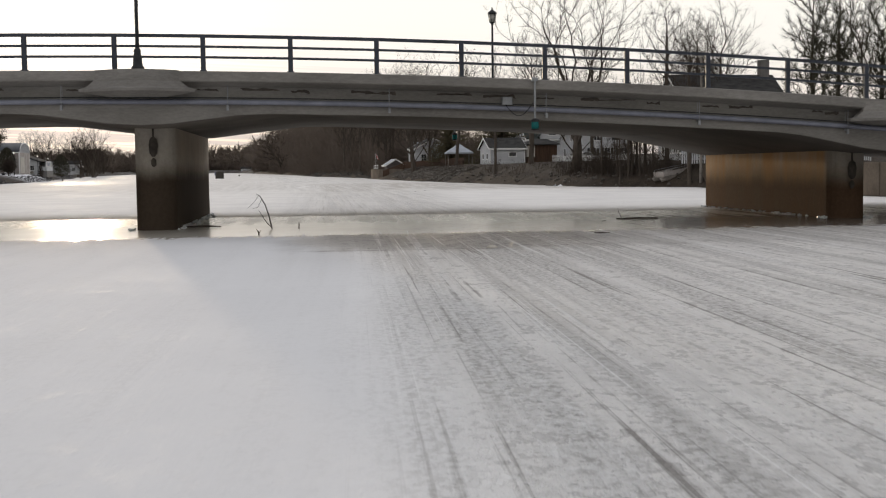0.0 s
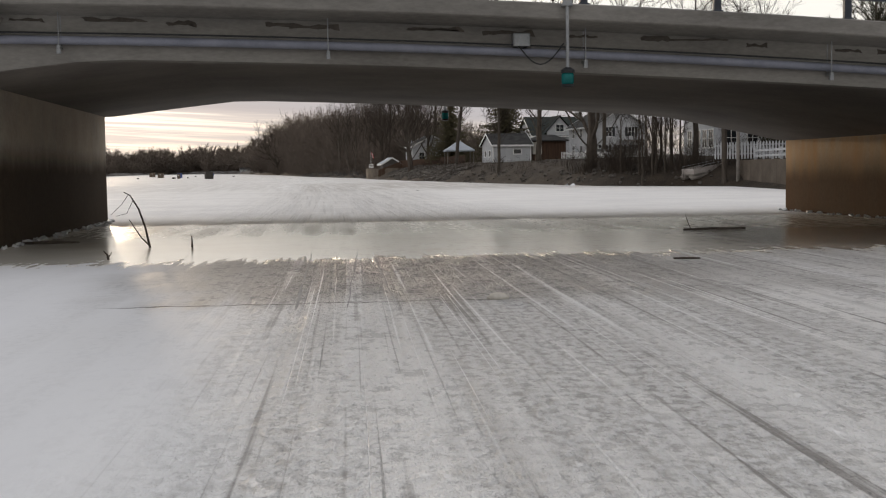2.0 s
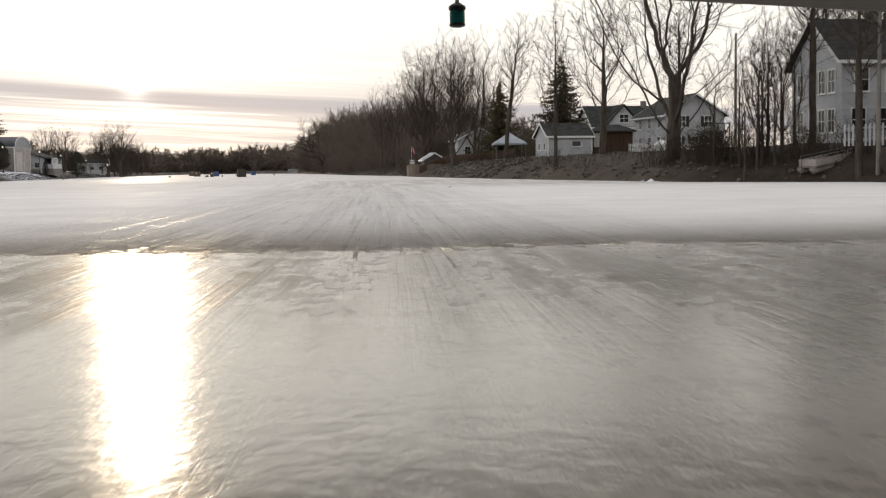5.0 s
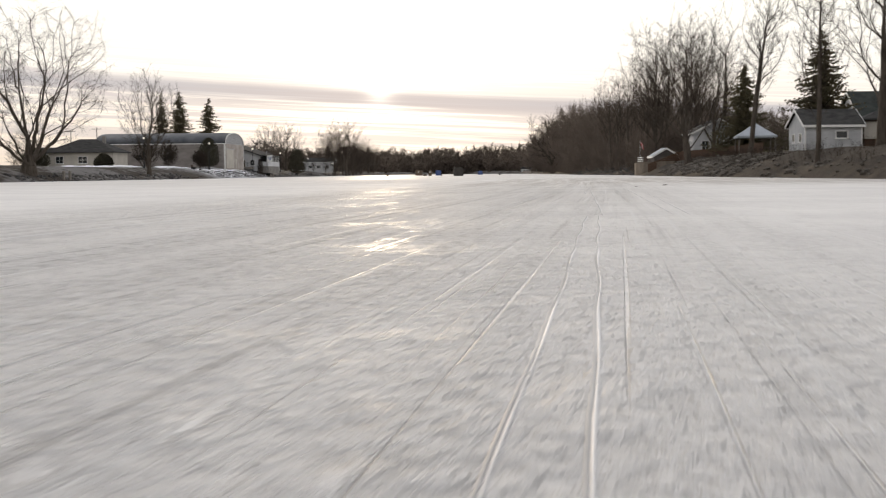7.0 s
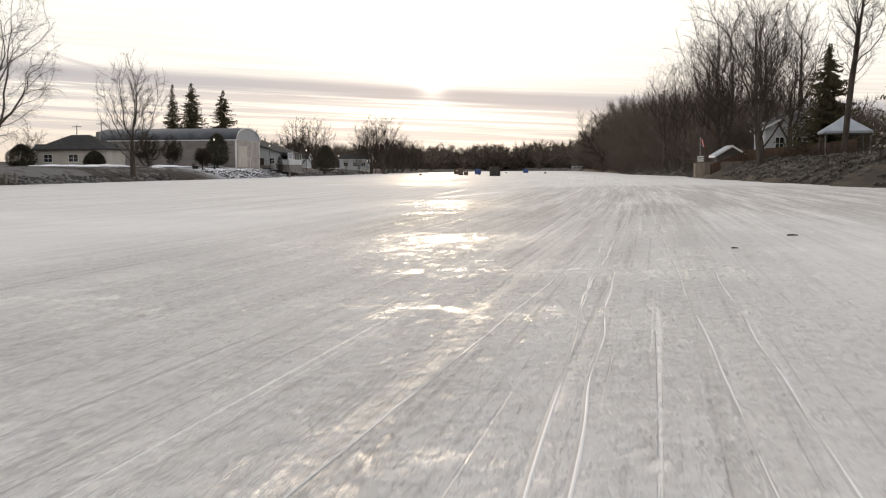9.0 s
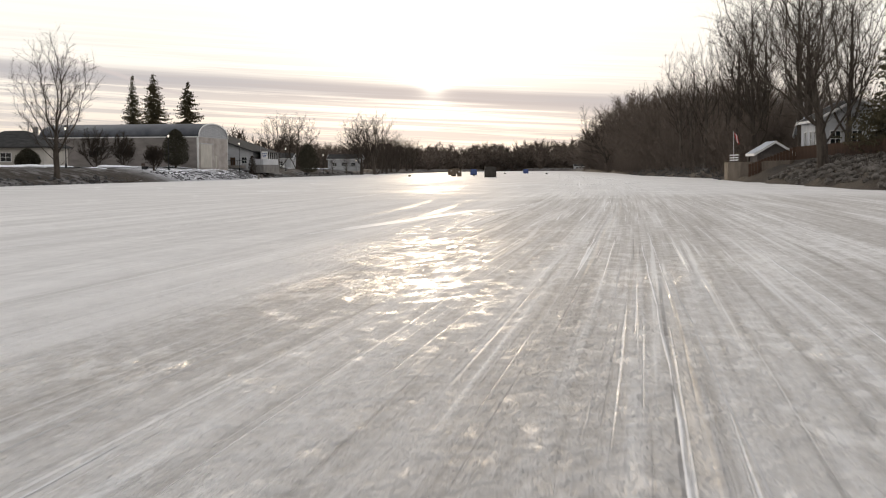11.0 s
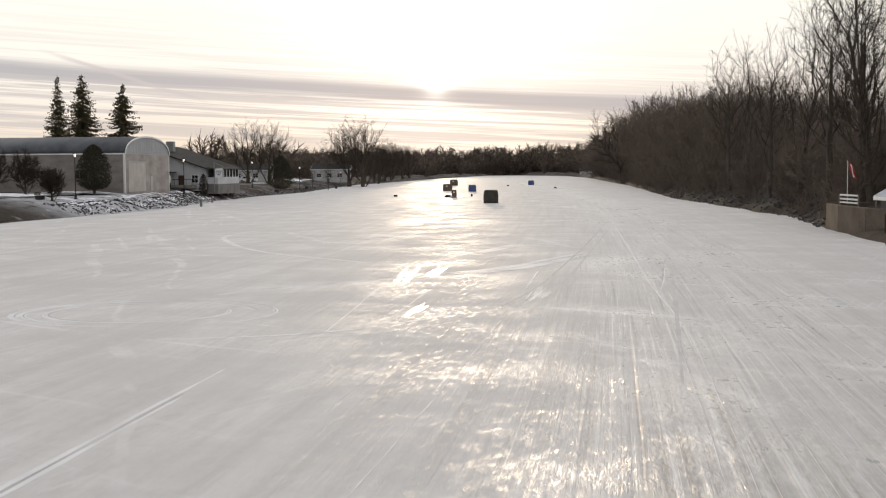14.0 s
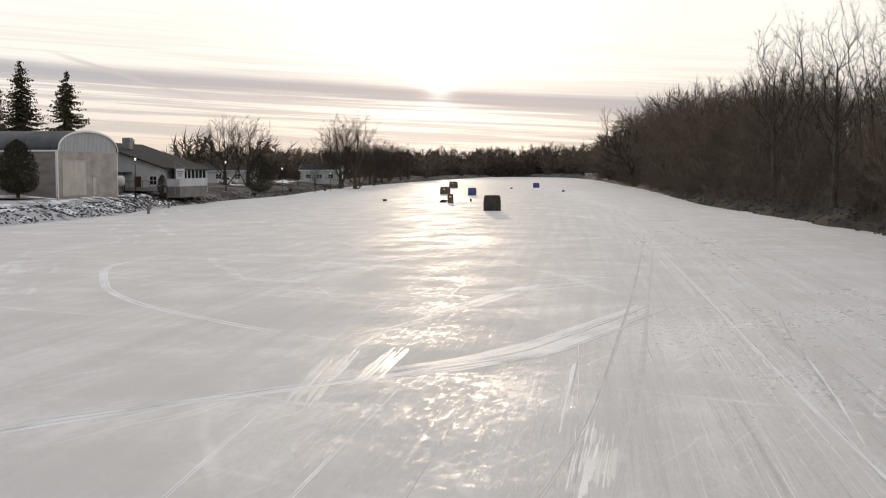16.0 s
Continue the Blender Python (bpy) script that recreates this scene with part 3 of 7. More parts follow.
MAT["green_lens"] = surface("green_signal_lens", (0.008, 0.10, 0.10), (0.012, 0.17, 0.165), 4.0, 30.0, 0.15, relief=0.05)
MAT["track_grey"] = surface("worn_track", (0.36, 0.355, 0.35), (0.60, 0.59, 0.58), 0.6, 9.0, 0.65, relief=0.7, spec=0.25)
MAT["track_white"] = surface("ploughed_snow_track", (0.70, 0.695, 0.69), (0.86, 0.85, 0.84), 0.6, 9.0, 0.62, relief=0.8, spec=0.3)
MAT["track_band"] = surface("worn_tyre_band", (0.50, 0.485, 0.47), (0.66, 0.645, 0.63), 0.8, 9.0, 0.6, relief=0.6, spec=0.3)
MAT["track_glaze"] = surface("polished_tyre_track", (0.56, 0.55, 0.53), (0.70, 0.69, 0.67), 0.9, 9.0, 0.42, relief=0.3, spec=0.4)
MAT["track_dark"] = surface("glazed_runner_groove", (0.12, 0.115, 0.11), (0.26, 0.25, 0.24), 0.6, 9.0, 0.35, relief=0.6, spec=0.5)
MAT["shard"] = surface("broken_clear_ice", (0.45, 0.46, 0.47), (0.70, 0.71, 0.72), 2.0, 18.0, 0.22, relief=0.2, spec=0.5)
MAT["tank"] = surface("white_tank_paint", (0.60, 0.60, 0.59), (0.74, 0.73, 0.71), 1.0, 12.0, 0.5, relief=0.05)


def glass_material():
    m, n, bsdf = material("window_glass")
    link(n, bsdf, color=(0.02, 0.023, 0.026), rough=0.06, spec=0.6)
    return m


def glow_material(name, color, strength):
    m, n, bsdf = material(name)
    link(n, bsdf, color=color, rough=0.3)
    bsdf.inputs["Emission Color"].default_value = (*color, 1)
    bsdf.inputs["Emission Strength"].default_value = strength
    return m


MAT["glass"] = glass_material()
MAT["lit_lamp"] = glow_material("lit_lamp_glass", (1.0, 0.93, 0.80), 1.0)
MAT["frosted"] = surface("frosted_lamp_glass", (0.40, 0.39, 0.36), (0.5, 0.49, 0.46), 3.0, 20.0, 0.3, relief=0.02)


# ---- shapes ----
class Shape:
    """Vertices and faces of one mesh, added piece by piece."""

    def __init__(self):
        self.v, self.f = [], []

    def quad(self, *p):
        i = len(self.v)
        self.v += [tuple(q) for q in p]
        self.f.append(tuple(range(i, i + len(p))))
        return self

    def box(self, x0, y0, z0, x1, y1, z1, bevel=0.0):
        """A box with its upright edges and its rim cut back by bevel."""
        b = bevel
        if b <= 0:
            ring = lambda z, k: [(x0, y0, z), (x1, y0, z), (x1, y1, z), (x0, y1, z)]
            rings = [ring(z0, 0), ring(z1, 0)]
        else:
            ring = lambda z, k: [(x0 + b + k, y0 + k, z), (x1 - b - k, y0 + k, z), (x1 - k, y0 + b + k, z), (x1 - k, y1 - b - k, z), (x1 - b - k, y1 - k, z), (x0 + b + k, y1 - k, z), (x0 + k, y1 - b - k, z), (x0 + k, y0 + b + k, z)]
            rings = [ring(z0, 0), ring(z1 - b, 0), ring(z1, b * 0.7)]
        return self.loft(rings)

    def loft(self, rings, cap=True):
        """Joins rings of equally many points, in order."""
        i, k = len(self.v), len(rings[0])
        for r in rings:
            self.v += [tuple(p) for p in r]
        for a in range(len(rings) - 1):
            for j in range(k):
                p, q = i + a * k + j, i + a * k + (j + 1) % k
                self.f.append((p, q, q + k, p + k))
        if cap:
            self.f.append(tuple(range(i + k - 1, i - 1, -1)))
            e = i + (len(rings) - 1) * k
            self.f.append(tuple(range(e, e + k)))
        return self

    def tube(self, pts, radii, sides=6, cap=True):
        rings = []
        for a, p in enumerate(pts):
            p = Vector(p)
            d = (Vector(pts[min(a + 1, len(pts) - 1)]) - Vector(pts[max(a - 1, 0)])).normalized()
            s = d.cross(Vector((0, 0, 1)) if abs(d.z) < 0.9 else Vector((1, 0, 0))).normalized()
            t = s.cross(d)
            r = radii[a] if isinstance(radii, (list, tuple)) else radii
            rings.append([p + (s * math.cos(6.2832 * j / sides) + t * math.sin(6.2832 * j / sides)) * r for j in range(sides)])
        return self.loft(rings, cap)

    def turned(self, x, y, profile, sides=12):
        """A turned upright body: profile of (radius, height)."""
        return self.loft([[(x + r * math.cos(6.2832 * j / sides), y + r * math.sin(6.2832 * j / sides), z) for j in range(sides)] for r, z in profile])

    def mesh(self, name, mat, smooth=False):
        me = bpy.data.meshes.new(name)
        me.from_pydata(self.v, [], self.f)
        me.materials.append(mat)
        if smooth:
            me.shade_smooth()
        me.update()
        return me


def thing(name, m, label, category, group="", kind=""):
    """An Empty at the base of a thing, to hold its parts."""
    ob = new(name)
    ob.empty_display_size = 0.2
    ob.matrix_basis = m
    return tagged(ob, label, category, group, kind)


def part(name, shape, mat, parent, label="", smooth=False, m=None):
    """One mesh object under a thing or a part; shape is a Shape or a mesh to share."""
    me = shape.mesh(name, MAT[mat], smooth) if isinstance(shape, Shape) else shape
    ob = new(name, me)
    ob.parent = parent
    if m is not None:
        ob.matrix_basis = m
    return tagged(ob, label)


def whole(name, shape, mat, label, category, kind="", m=None, smooth=False, group=""):
    """A thing that is one mesh."""
    me = shape.mesh(name, MAT[mat], smooth) if isinstance(shape, Shape) else shape
    ob = new(name, me)
    if m is not None:
        ob.matrix_basis = m
    return tagged(ob, label, category, group, kind)


RND = random.Random(7)


def along(table, y):
    """Linear reading of a table of (y, value)."""
    if y <= table[0][0]:
        return table[0][1]
    for (a, p), (b, q) in zip(table, table[1:]):
        if y <= b:
            return p + (q - p) * (y - a) / (b - a)
    return table[-1][1]


# ---- river, ice and banks ----
SHORE_R = [(-3000, 60), (0, 36), (60, 35.5), (90, 33.6), (105, 35.4), (111.5, 36.0), (115.5, 33.0), (123, 28.2), (142, 25.5), (158, 22.6), (181, 19.8), (200, 17.8), (216, 16.4), (240, 14.8), (252, 13.9), (278, 14), (299, 11.4), (355, 4), (523, -8), (865, -39), (1150, -75), (1260, -120), (1300, -150), (3000, -600)]
SHORE_L = [(-3000, -70), (0, -47), (60, -48), (150, -51), (200, -54), (260, -59.5), (290, -59.5), (311, -61.5), (345, -69), (380, -74), (419, -77), (545, -99), (680, -111), (886, -130), (1150, -148), (1260, -152), (1300, -151), (3000, -601)]
BANK_R = [(-3, -0.7), (-0.6, -0.25), (0, 0.02), (0.7, 0.45), (1.6, 0.9), (3.2, 1.6), (5.5, 2.2), (9, 2.5), (20, 2.75), (60, 3.0), (300, 4), (2500, 9)]
BANK_L = [(-3, -0.7), (-0.8, -0.25), (0, 0.02), (1.2, 0.45), (3.0, 1.05), (5.5, 1.6), (9, 1.95), (16, 2.05), (40, 2.2), (300, 3), (2500, 8)]


def bank_height(x, y):
    """Height of the bank over the ice."""
    dr, dl = x - along(SHORE_R, y), along(SHORE_L, y) - x
    d, table = (dr, BANK_R) if dr > dl else (dl, BANK_L)
    if y > 120 and -3 < d < 8:
        d += (0.9 * noise.noise((y * 0.17, 3.0 * (dr > dl), 0.4)) + 0.5 * noise.noise((y * 0.6, 3.0 * (dr > dl), 2.4))) * min(1.0, (y - 120) / 6.0) * min(1.0, 8 - d)
    h = along(table, d)
    if y > 1300:
        h += min(13.0, (y - 1300) * 0.11)
    if -0.3 < d < 600:
        h += (0.22 * noise.noise((x * 0.35, y * 0.35, 1.0)) + 0.10 * noise.noise((x * 1.3, y * 1.3, 5.0))) * min(1.0, max(0.0, d / 2.0)) * (1.0 if d < 25 else 0.4)
    return h


def make_ground():
    rows = [-3000, -1200, -500, -200, -100, -60, -40] + [-30 + 3.0 * i for i in range(0, 177)] + [510 + 12 * i for i in range(35)] + [950, 1020, 1100, 1150, 1200, 1230, 1260, 1300, 1400, 1600, 2000, 3000]
    offs = [2500, 1200, 600, 300, 160, 90, 60, 42, 30, 22, 16, 12, 9, 7, 5.5, 4.2, 3.2, 2.4, 1.6, 1.1, 0.7, 0.35, 0.0, -0.6, -2.2]
    s = Shape()
    for y in rows:
        xl, xr = along(SHORE_L, y), along(SHORE_R, y)
        gap = max(0.0, (xr - xl) / 2)
        for o in offs:
            wig = 0.5 * noise.noise((y * 0.12, o * 0.05, 9.0)) if 0 <= o < 20 else 0.0
            x = xl - max(o, -gap * 0.8) + wig
            s.v.append((x, y, bank_height(x, y)))
        for o in reversed(offs):
            wig = 0.6 * noise.noise((y * 0.14, o * 0.05, 29.0)) if 0 <= o < 20 else 0.0
            x = xr + max(o, -gap * 0.8) + wig
            s.v.append((x, y, bank_height(x, y)))
    k = len(offs) * 2
    for a in range(len(rows) - 1):
        for j in range(k - 1):
            i = a * k + j
            s.f.append((i, i + 1, i + 1 + k, i + k))
    return whole("ground", s, "ground", "brown winter river bank with dry grass and patches of snow", "ground", "structure", smooth=True)


def make_ice():
    s = Shape()
    ys = [-600, -200, -80, -30] + [-20 + 10 * i for i in range(45)] + [450, 520, 600, 700, 800, 900, 1000, 1100, 1200, 1260, 1300]
    for y in ys:
        xl, xr = along(SHORE_L, y) - 1.2, along(SHORE_R, y) + 1.2
        for j in range(13):
            s.v.append((xl + (xr - xl) * j / 12, y, 0.0))
    for a in range(len(ys) - 1):
        for j in range(12):
            i = a * 13 + j
            s.f.append((i, i + 1, i + 14, i + 13))
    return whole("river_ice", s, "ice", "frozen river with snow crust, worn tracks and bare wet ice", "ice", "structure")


make_ground()
make_ice()


def lane_x(y):
    return -0.000225 * (y - 100.0) ** 2


def ribbon(s, pts, width, z, rough=0.25):
    """A flat, slightly domed strip along points, of uneven width."""
    i = len(s.v)
    for a, (x, y) in enumerate(pts):
        (x0, y0), (x1, y1) = pts[max(a - 1, 0)], pts[min(a + 1, len(pts) - 1)]
        l = math.hypot(x1 - x0, y1 - y0) or 1.0
        nx, ny = (y1 - y0) / l, -(x1 - x0) / l
        w = width * max(0.04, 1 + rough * noise.noise((x * 0.9, y * 0.9, width * 9))) / 2
        end = 0.15 if a in (0, len(pts) - 1) else 1.0
        w *= end
        s.v += [(x - nx * w, y - ny * w, 0.001), (x - nx * w * 0.5, y - ny * w * 0.5, z), (x + nx * w * 0.5, y + ny * w * 0.5, z), (x + nx * w, y + ny * w, 0.001)]
    for a in range(len(pts) - 1):
        for j in range(3):
            p = i + a * 4 + j
            s.f.append((p, p + 1, p + 5, p + 4))


def curve(ctrl, n=8):
    """Smooth line through control points."""
    p = [ctrl[0]] + list(ctrl) + [ctrl[-1]]
    out = []
    for i in range(1, len(p) - 2):
        for k in range(n):
            t = k / n
            out.append(tuple(0.5 * (2 * p[i][j] + (p[i + 1][j] - p[i - 1][j]) * t + (2 * p[i - 1][j] - 5 * p[i][j] + 4 * p[i + 1][j] - p[i + 2][j]) * t * t + (3 * p[i][j] - p[i - 1][j] - 3 * p[i + 1][j] + p[i + 2][j]) * t ** 3) for j in (0, 1)))
    return out + [ctrl[-1]]


def scuff(white, grey, pts, width, r):
    """A broad scraped mark: many thin uneven strips side by side."""
    k = max(1, int(width / 0.045))
    for i in range(k):
        o = (i + 0.5) / k - 0.5
        a = r.randrange(0, max(1, len(pts) // 2))
        b = len(pts) - r.randrange(0, max(1, len(pts) // 2))
        line = []
        for j in range(a, b):
            (x0, y0), (x1, y1) = pts[max(j - 1, 0)], pts[min(j + 1, len(pts) - 1)]
            l = math.hypot(x1 - x0, y1 - y0) or 1.0
            line.append((pts[j][0] + o * width * (y1 - y0) / l, pts[j][1] - o * width * (x1 - x0) / l))
        if len(line) > 2:
            ribbon(grey if r.random() < 0.2 else white, line, min(0.6 * width, 0.075) * r.uniform(0.3, 1.1), 0.0015 + 0.002 * r.random(), 1.1)


def make_tracks():
    r = random.Random(31)
    grey, white, dark = Shape(), Shape(), Shape()
    for _ in range(70):
        off, slope = r.gauss(5.0, 5.0), r.gauss(0, 0.008)
        y0 = r.uniform(62, 330)
        y1 = y0 + r.uniform(10, 50)
        bend, step = r.gauss(0, 0.35), 0.45 + 0.004 * max(y0, 0)
        pts, y = [], y0
        while y < y1:
            pts.append((lane_x(y) + off + slope * (y - y0) + bend * math.sin(y * 0.04 + off) + 0.03 * noise.noise((y * 1.7, off, 0.0)), y))
            y += step
        w = r.uniform(0.007, 0.016)
        if r.random() < 0.5:
            ribbon(white, pts, w, 0.003, 2.2)
            ribbon(grey, [(x + w * 0.9, y) for x, y in pts], w * 0.8, 0.002, 2.2)
        else:
            ribbon(grey, pts, w, 0.002, 2.2)
    # sweeping turns left by vehicles farther down the ice, pale and dark
    band = Shape()
    pale_near = ((0.5, ((-0.4, 140.3), (-0.3, 143.5), (0.2, 148.9), (1.3, 160.7), (2.0, 166.0))), (0.40, ((1.1, 151.0), (1.3, 153.8), (1.5, 155.9), (1.8, 160.0), (1.9, 163.0))),
                 (0.3, ((-8.9, 165.4), (-8.1, 171.4), (-8.5, 181.5), (-8.8, 187.8))), (0.06, ((2.1, 150.0), (2.0, 153.9), (1.9, 160.9), (1.3, 179.4))), (0.06, ((4.1, 148.0), (3.8, 154.2), (3.7, 160.2), (3.4, 170.9))),
                 (0.06, ((5.3, 150.0), (5.0, 155.4), (4.8, 160.8), (4.6, 173.8))), (0.08, ((2.5, 140.1), (2.0, 144.7), (1.4, 153.6))), (0.05, ((5.6, 133.0), (5.5, 137.5), (5.4, 141.5), (4.8, 155.7))))
    pale_far = ((0.25, ((-15.0, 190.0), (-11.5, 190.5), (-8.2, 192.3), (-5.8, 195.8), (-4.5, 198.7))), (0.22, ((-11.1, 189.8), (-7.0, 192.1), (-4.6, 195.5), (-3.3, 197.5))), (0.12, ((-8.0, 190.3), (-9.3, 202.1), (-11.0, 217.6))),
                (0.10, ((-6.8, 189.7), (-7.4, 202.4), (-7.8, 212.0))), (0.6, ((-14.4, 204.6), (-9.1, 210.7), (-6.0, 216.2), (-2.7, 226.0))), (0.4, ((-22.0, 228.0), (-19.0, 238.2), (-16.6, 248.6), (-14.3, 255.0))),
                (0.3, ((-16.5, 227.2), (-7.9, 231.6), (-4.0, 236.5))), (0.12, ((-3.9, 282.6), (-0.5, 230.0), (0.9, 208.0), (1.8, 196.4), (2.0, 185.0))), (0.45, ((-3.3, 201.2), (-3.35, 204.0), (-3.4, 207.3))))
    turn_far = ((0.35, ((-20.0, 249.4), (-25.1, 251.0), (-29.7, 243.8), (-25.6, 232.9), (-20.9, 225.6), (-15.0, 219.9), (-10.9, 216.7))), (0.3, ((-10.7, 216.8), (-9.1, 224.7), (-7.6, 235.6))))
    dark_near = ((0.32, ((0.1, 150.0), (-0.1, 153.8), (-0.7, 161.7), (-1.4, 170.5))), (0.32, ((-1.6, 150.0), (-1.9, 156.5), (-2.2, 161.0), (-3.1, 170.4))), (0.10, ((4.2, 131.0), (4.3, 137.8), (3.9, 146.0), (3.2, 156.0))),
                 (0.14, ((3.3, 132.0), (3.2, 137.5), (3.1, 144.4), (2.7, 152.0))), (0.08, ((2.0, 131.0), (2.0, 136.1), (2.0, 137.7), (2.1, 140.0))), (0.08, ((3.3, 150.0), (3.1, 157.8), (2.9, 168.5))), (0.12, ((1.8, 185.0), (1.8, 193.5), (1.8, 213.8))))
    for w, ctrl in pale_near + pale_far + turn_far:
        scuff(white, grey, curve(ctrl, 14), w, r)
    for w, ctrl in dark_near:
        scuff(band, band, curve(ctrl, 14), w, r)
    marks = ((0.45, ((-15.3, 202.0), (-13.0, 205.8), (-9.4, 210.5))), (1.5, ((-9.4, 210.5), (-5.9, 215.0), (-4.5, 219.1), (-2.2, 227.4))), (0.8, ((-18.9, 236.8), (-17.3, 242.1), (-15.0, 253.3))),
             (0.9, ((-9.7, 223.0), (-8.6, 227.2), (-7.3, 234.9))), (0.4, ((-10.0, 228.7), (-7.2, 233.0), (-4.5, 237.6))), (0.12, ((-3.8, 204.5), (-4.0, 209.5), (-4.2, 215.3))), (0.10, ((2.5, 237.9), (1.6, 222.6), (1.4, 209.4), (1.1, 201.1))),
             (0.10, ((2.1, 144.6), (2.0, 148.1), (1.7, 161.0))), (0.06, ((1.9, 146.6), (1.7, 149.0), (1.5, 150.9))))
    for w, ctrl in marks:
        scuff(white, white, curve(ctrl, 14), w, r)
        scuff(white, grey, curve(ctrl, 14), w, r)
    sweeps = ((0.10, ((-5.6, 195.1), (-4.6, 197.0), (-4.1, 199.3), (-3.7, 202.9), (-3.4, 208.6), (-3.3, 218.4), (-3.2, 237.1), (-3.4, 281.6))), (0.14, ((-2.8, 195.7), (-2.9, 198.6), (-2.8, 201.5), (-2.6, 210.7), (-2.6, 226.1), (-2.7, 268.2))), (0.06, ((-9.1, 194.5), (-9.3, 197.5), (-9.7, 204.3))))
    for w, ctrl in sweeps:
        scuff(band, grey, curve(ctrl, 14), w, r)
        scuff(band, grey, curve(ctrl, 14), w, r)
    # short stretches where spinning tyres have polished the ice
    polish = Shape()
    for w, ctrl in ((0.75, ((-9.2, 207.2), (-9.8, 211.5), (-10.3, 215.5))), (0.6, ((-8.65, 210.6), (-8.8, 213.0), (-9.0, 216.0))), (0.5, ((-3.03, 202.0), (-3.05, 204.6), (-3.07, 207.3))), (0.5, ((-6.7, 196.0), (-6.7, 198.0), (-6.75, 200.2)))):
        scuff(polish, white, curve(ctrl, 14), w, r)
    whole("polished_tracks", polish, "track_glaze", "smooth bright stretches polished into the ice by tyres", "tracks", "stuff", smooth=True)
    whole("tyre_bands", band, "track_band", "worn grey bands where tyres have run over the ice", "tracks", "stuff", smooth=True)
    for rad, a0, a1, w in ((3.4, 15, 330, 0.55), (2.6, 100, 400, 0.22), (4.0, -60, 130, 0.22)):
        k = 40
        scuff(white, grey, [(-15.7 + 1.15 * rad * math.cos(radians(a0 + (a1 - a0) * i / k)), 196.3 + rad * math.sin(radians(a0 + (a1 - a0) * i / k))) for i in range(k + 1)], w, r)
    # long straight runs of sledge and vehicle runners
    for w, x0, ya, x1, yb in ((0.03, 8.6, 95, 7.8, 124), (0.03, 9.5, 95, 8.9, 124), (0.03, 8.8, 66, 8.8, 80), (0.03, 8.98, 66, 8.95, 80), (0.035, 7.3, 54, 7.4, 68),
                              (0.05, 6.3, 55, 6.3, 60), (0.06, 3.0, 33, 3.2, 43), (0.05, 3.6, 33, 4.1, 43), (0.06, 4.2, 33, 4.4, 43), (0.05, 5.5, 33, 5.6, 42),
                              (0.04, 9.0, 80, 8.55, 106), (0.035, 9.87, 80, 9.7, 106), (0.04, 10.06, 80, 10.1, 95), (0.05, 7.31, 54, 7.37, 70), (0.04, 6.27, 54, 6.26, 60)):
        k = int((yb - ya) / 0.4)
        pts = [(x0 + (x1 - x0) * i / k + 0.03 * noise.noise((i * 0.21, x0, 0.0)), ya + (yb - ya) * i / k) for i in range(k + 1)]
        ribbon(dark if 30 < ya < 50 else grey, pts, w * (0.36 if ya > 50 else 0.4), 0.002, 1.8)
        if ya > 60:
            ribbon(white, [(x + 0.4 * w, y) for x, y in pts], w * 0.26, 0.003, 2.6)

    whole("runner_grooves", dark, "track_dark", "thin dark grooves glazed into the ice by runners", "tracks", "stuff", smooth=True)
    whole("pressed_tracks", grey, "track_grey", "grey runner tracks pressed into the ice", "tracks", "stuff", smooth=True)
    whole("snow_tracks", white, "track_white", "white ridges of snow thrown up along vehicle tracks", "tracks", "stuff", smooth=True)


make_tracks()


# ---- bridge ----
PIERS = [-29.3, -4.3, 20.7]
ENDS = (-54.3, 45.7)


def deck_top(x):
    return 5.18 - 0.00145 * (x + 7.0) ** 2


def deck_soffit(x):
    d = min(abs(x - p) for p in PIERS + list(ENDS))
    return deck_top(x) - 1.06 - 0.62 * max(0.0, 1 - max(0.0, d - 0.6) / 4.6)


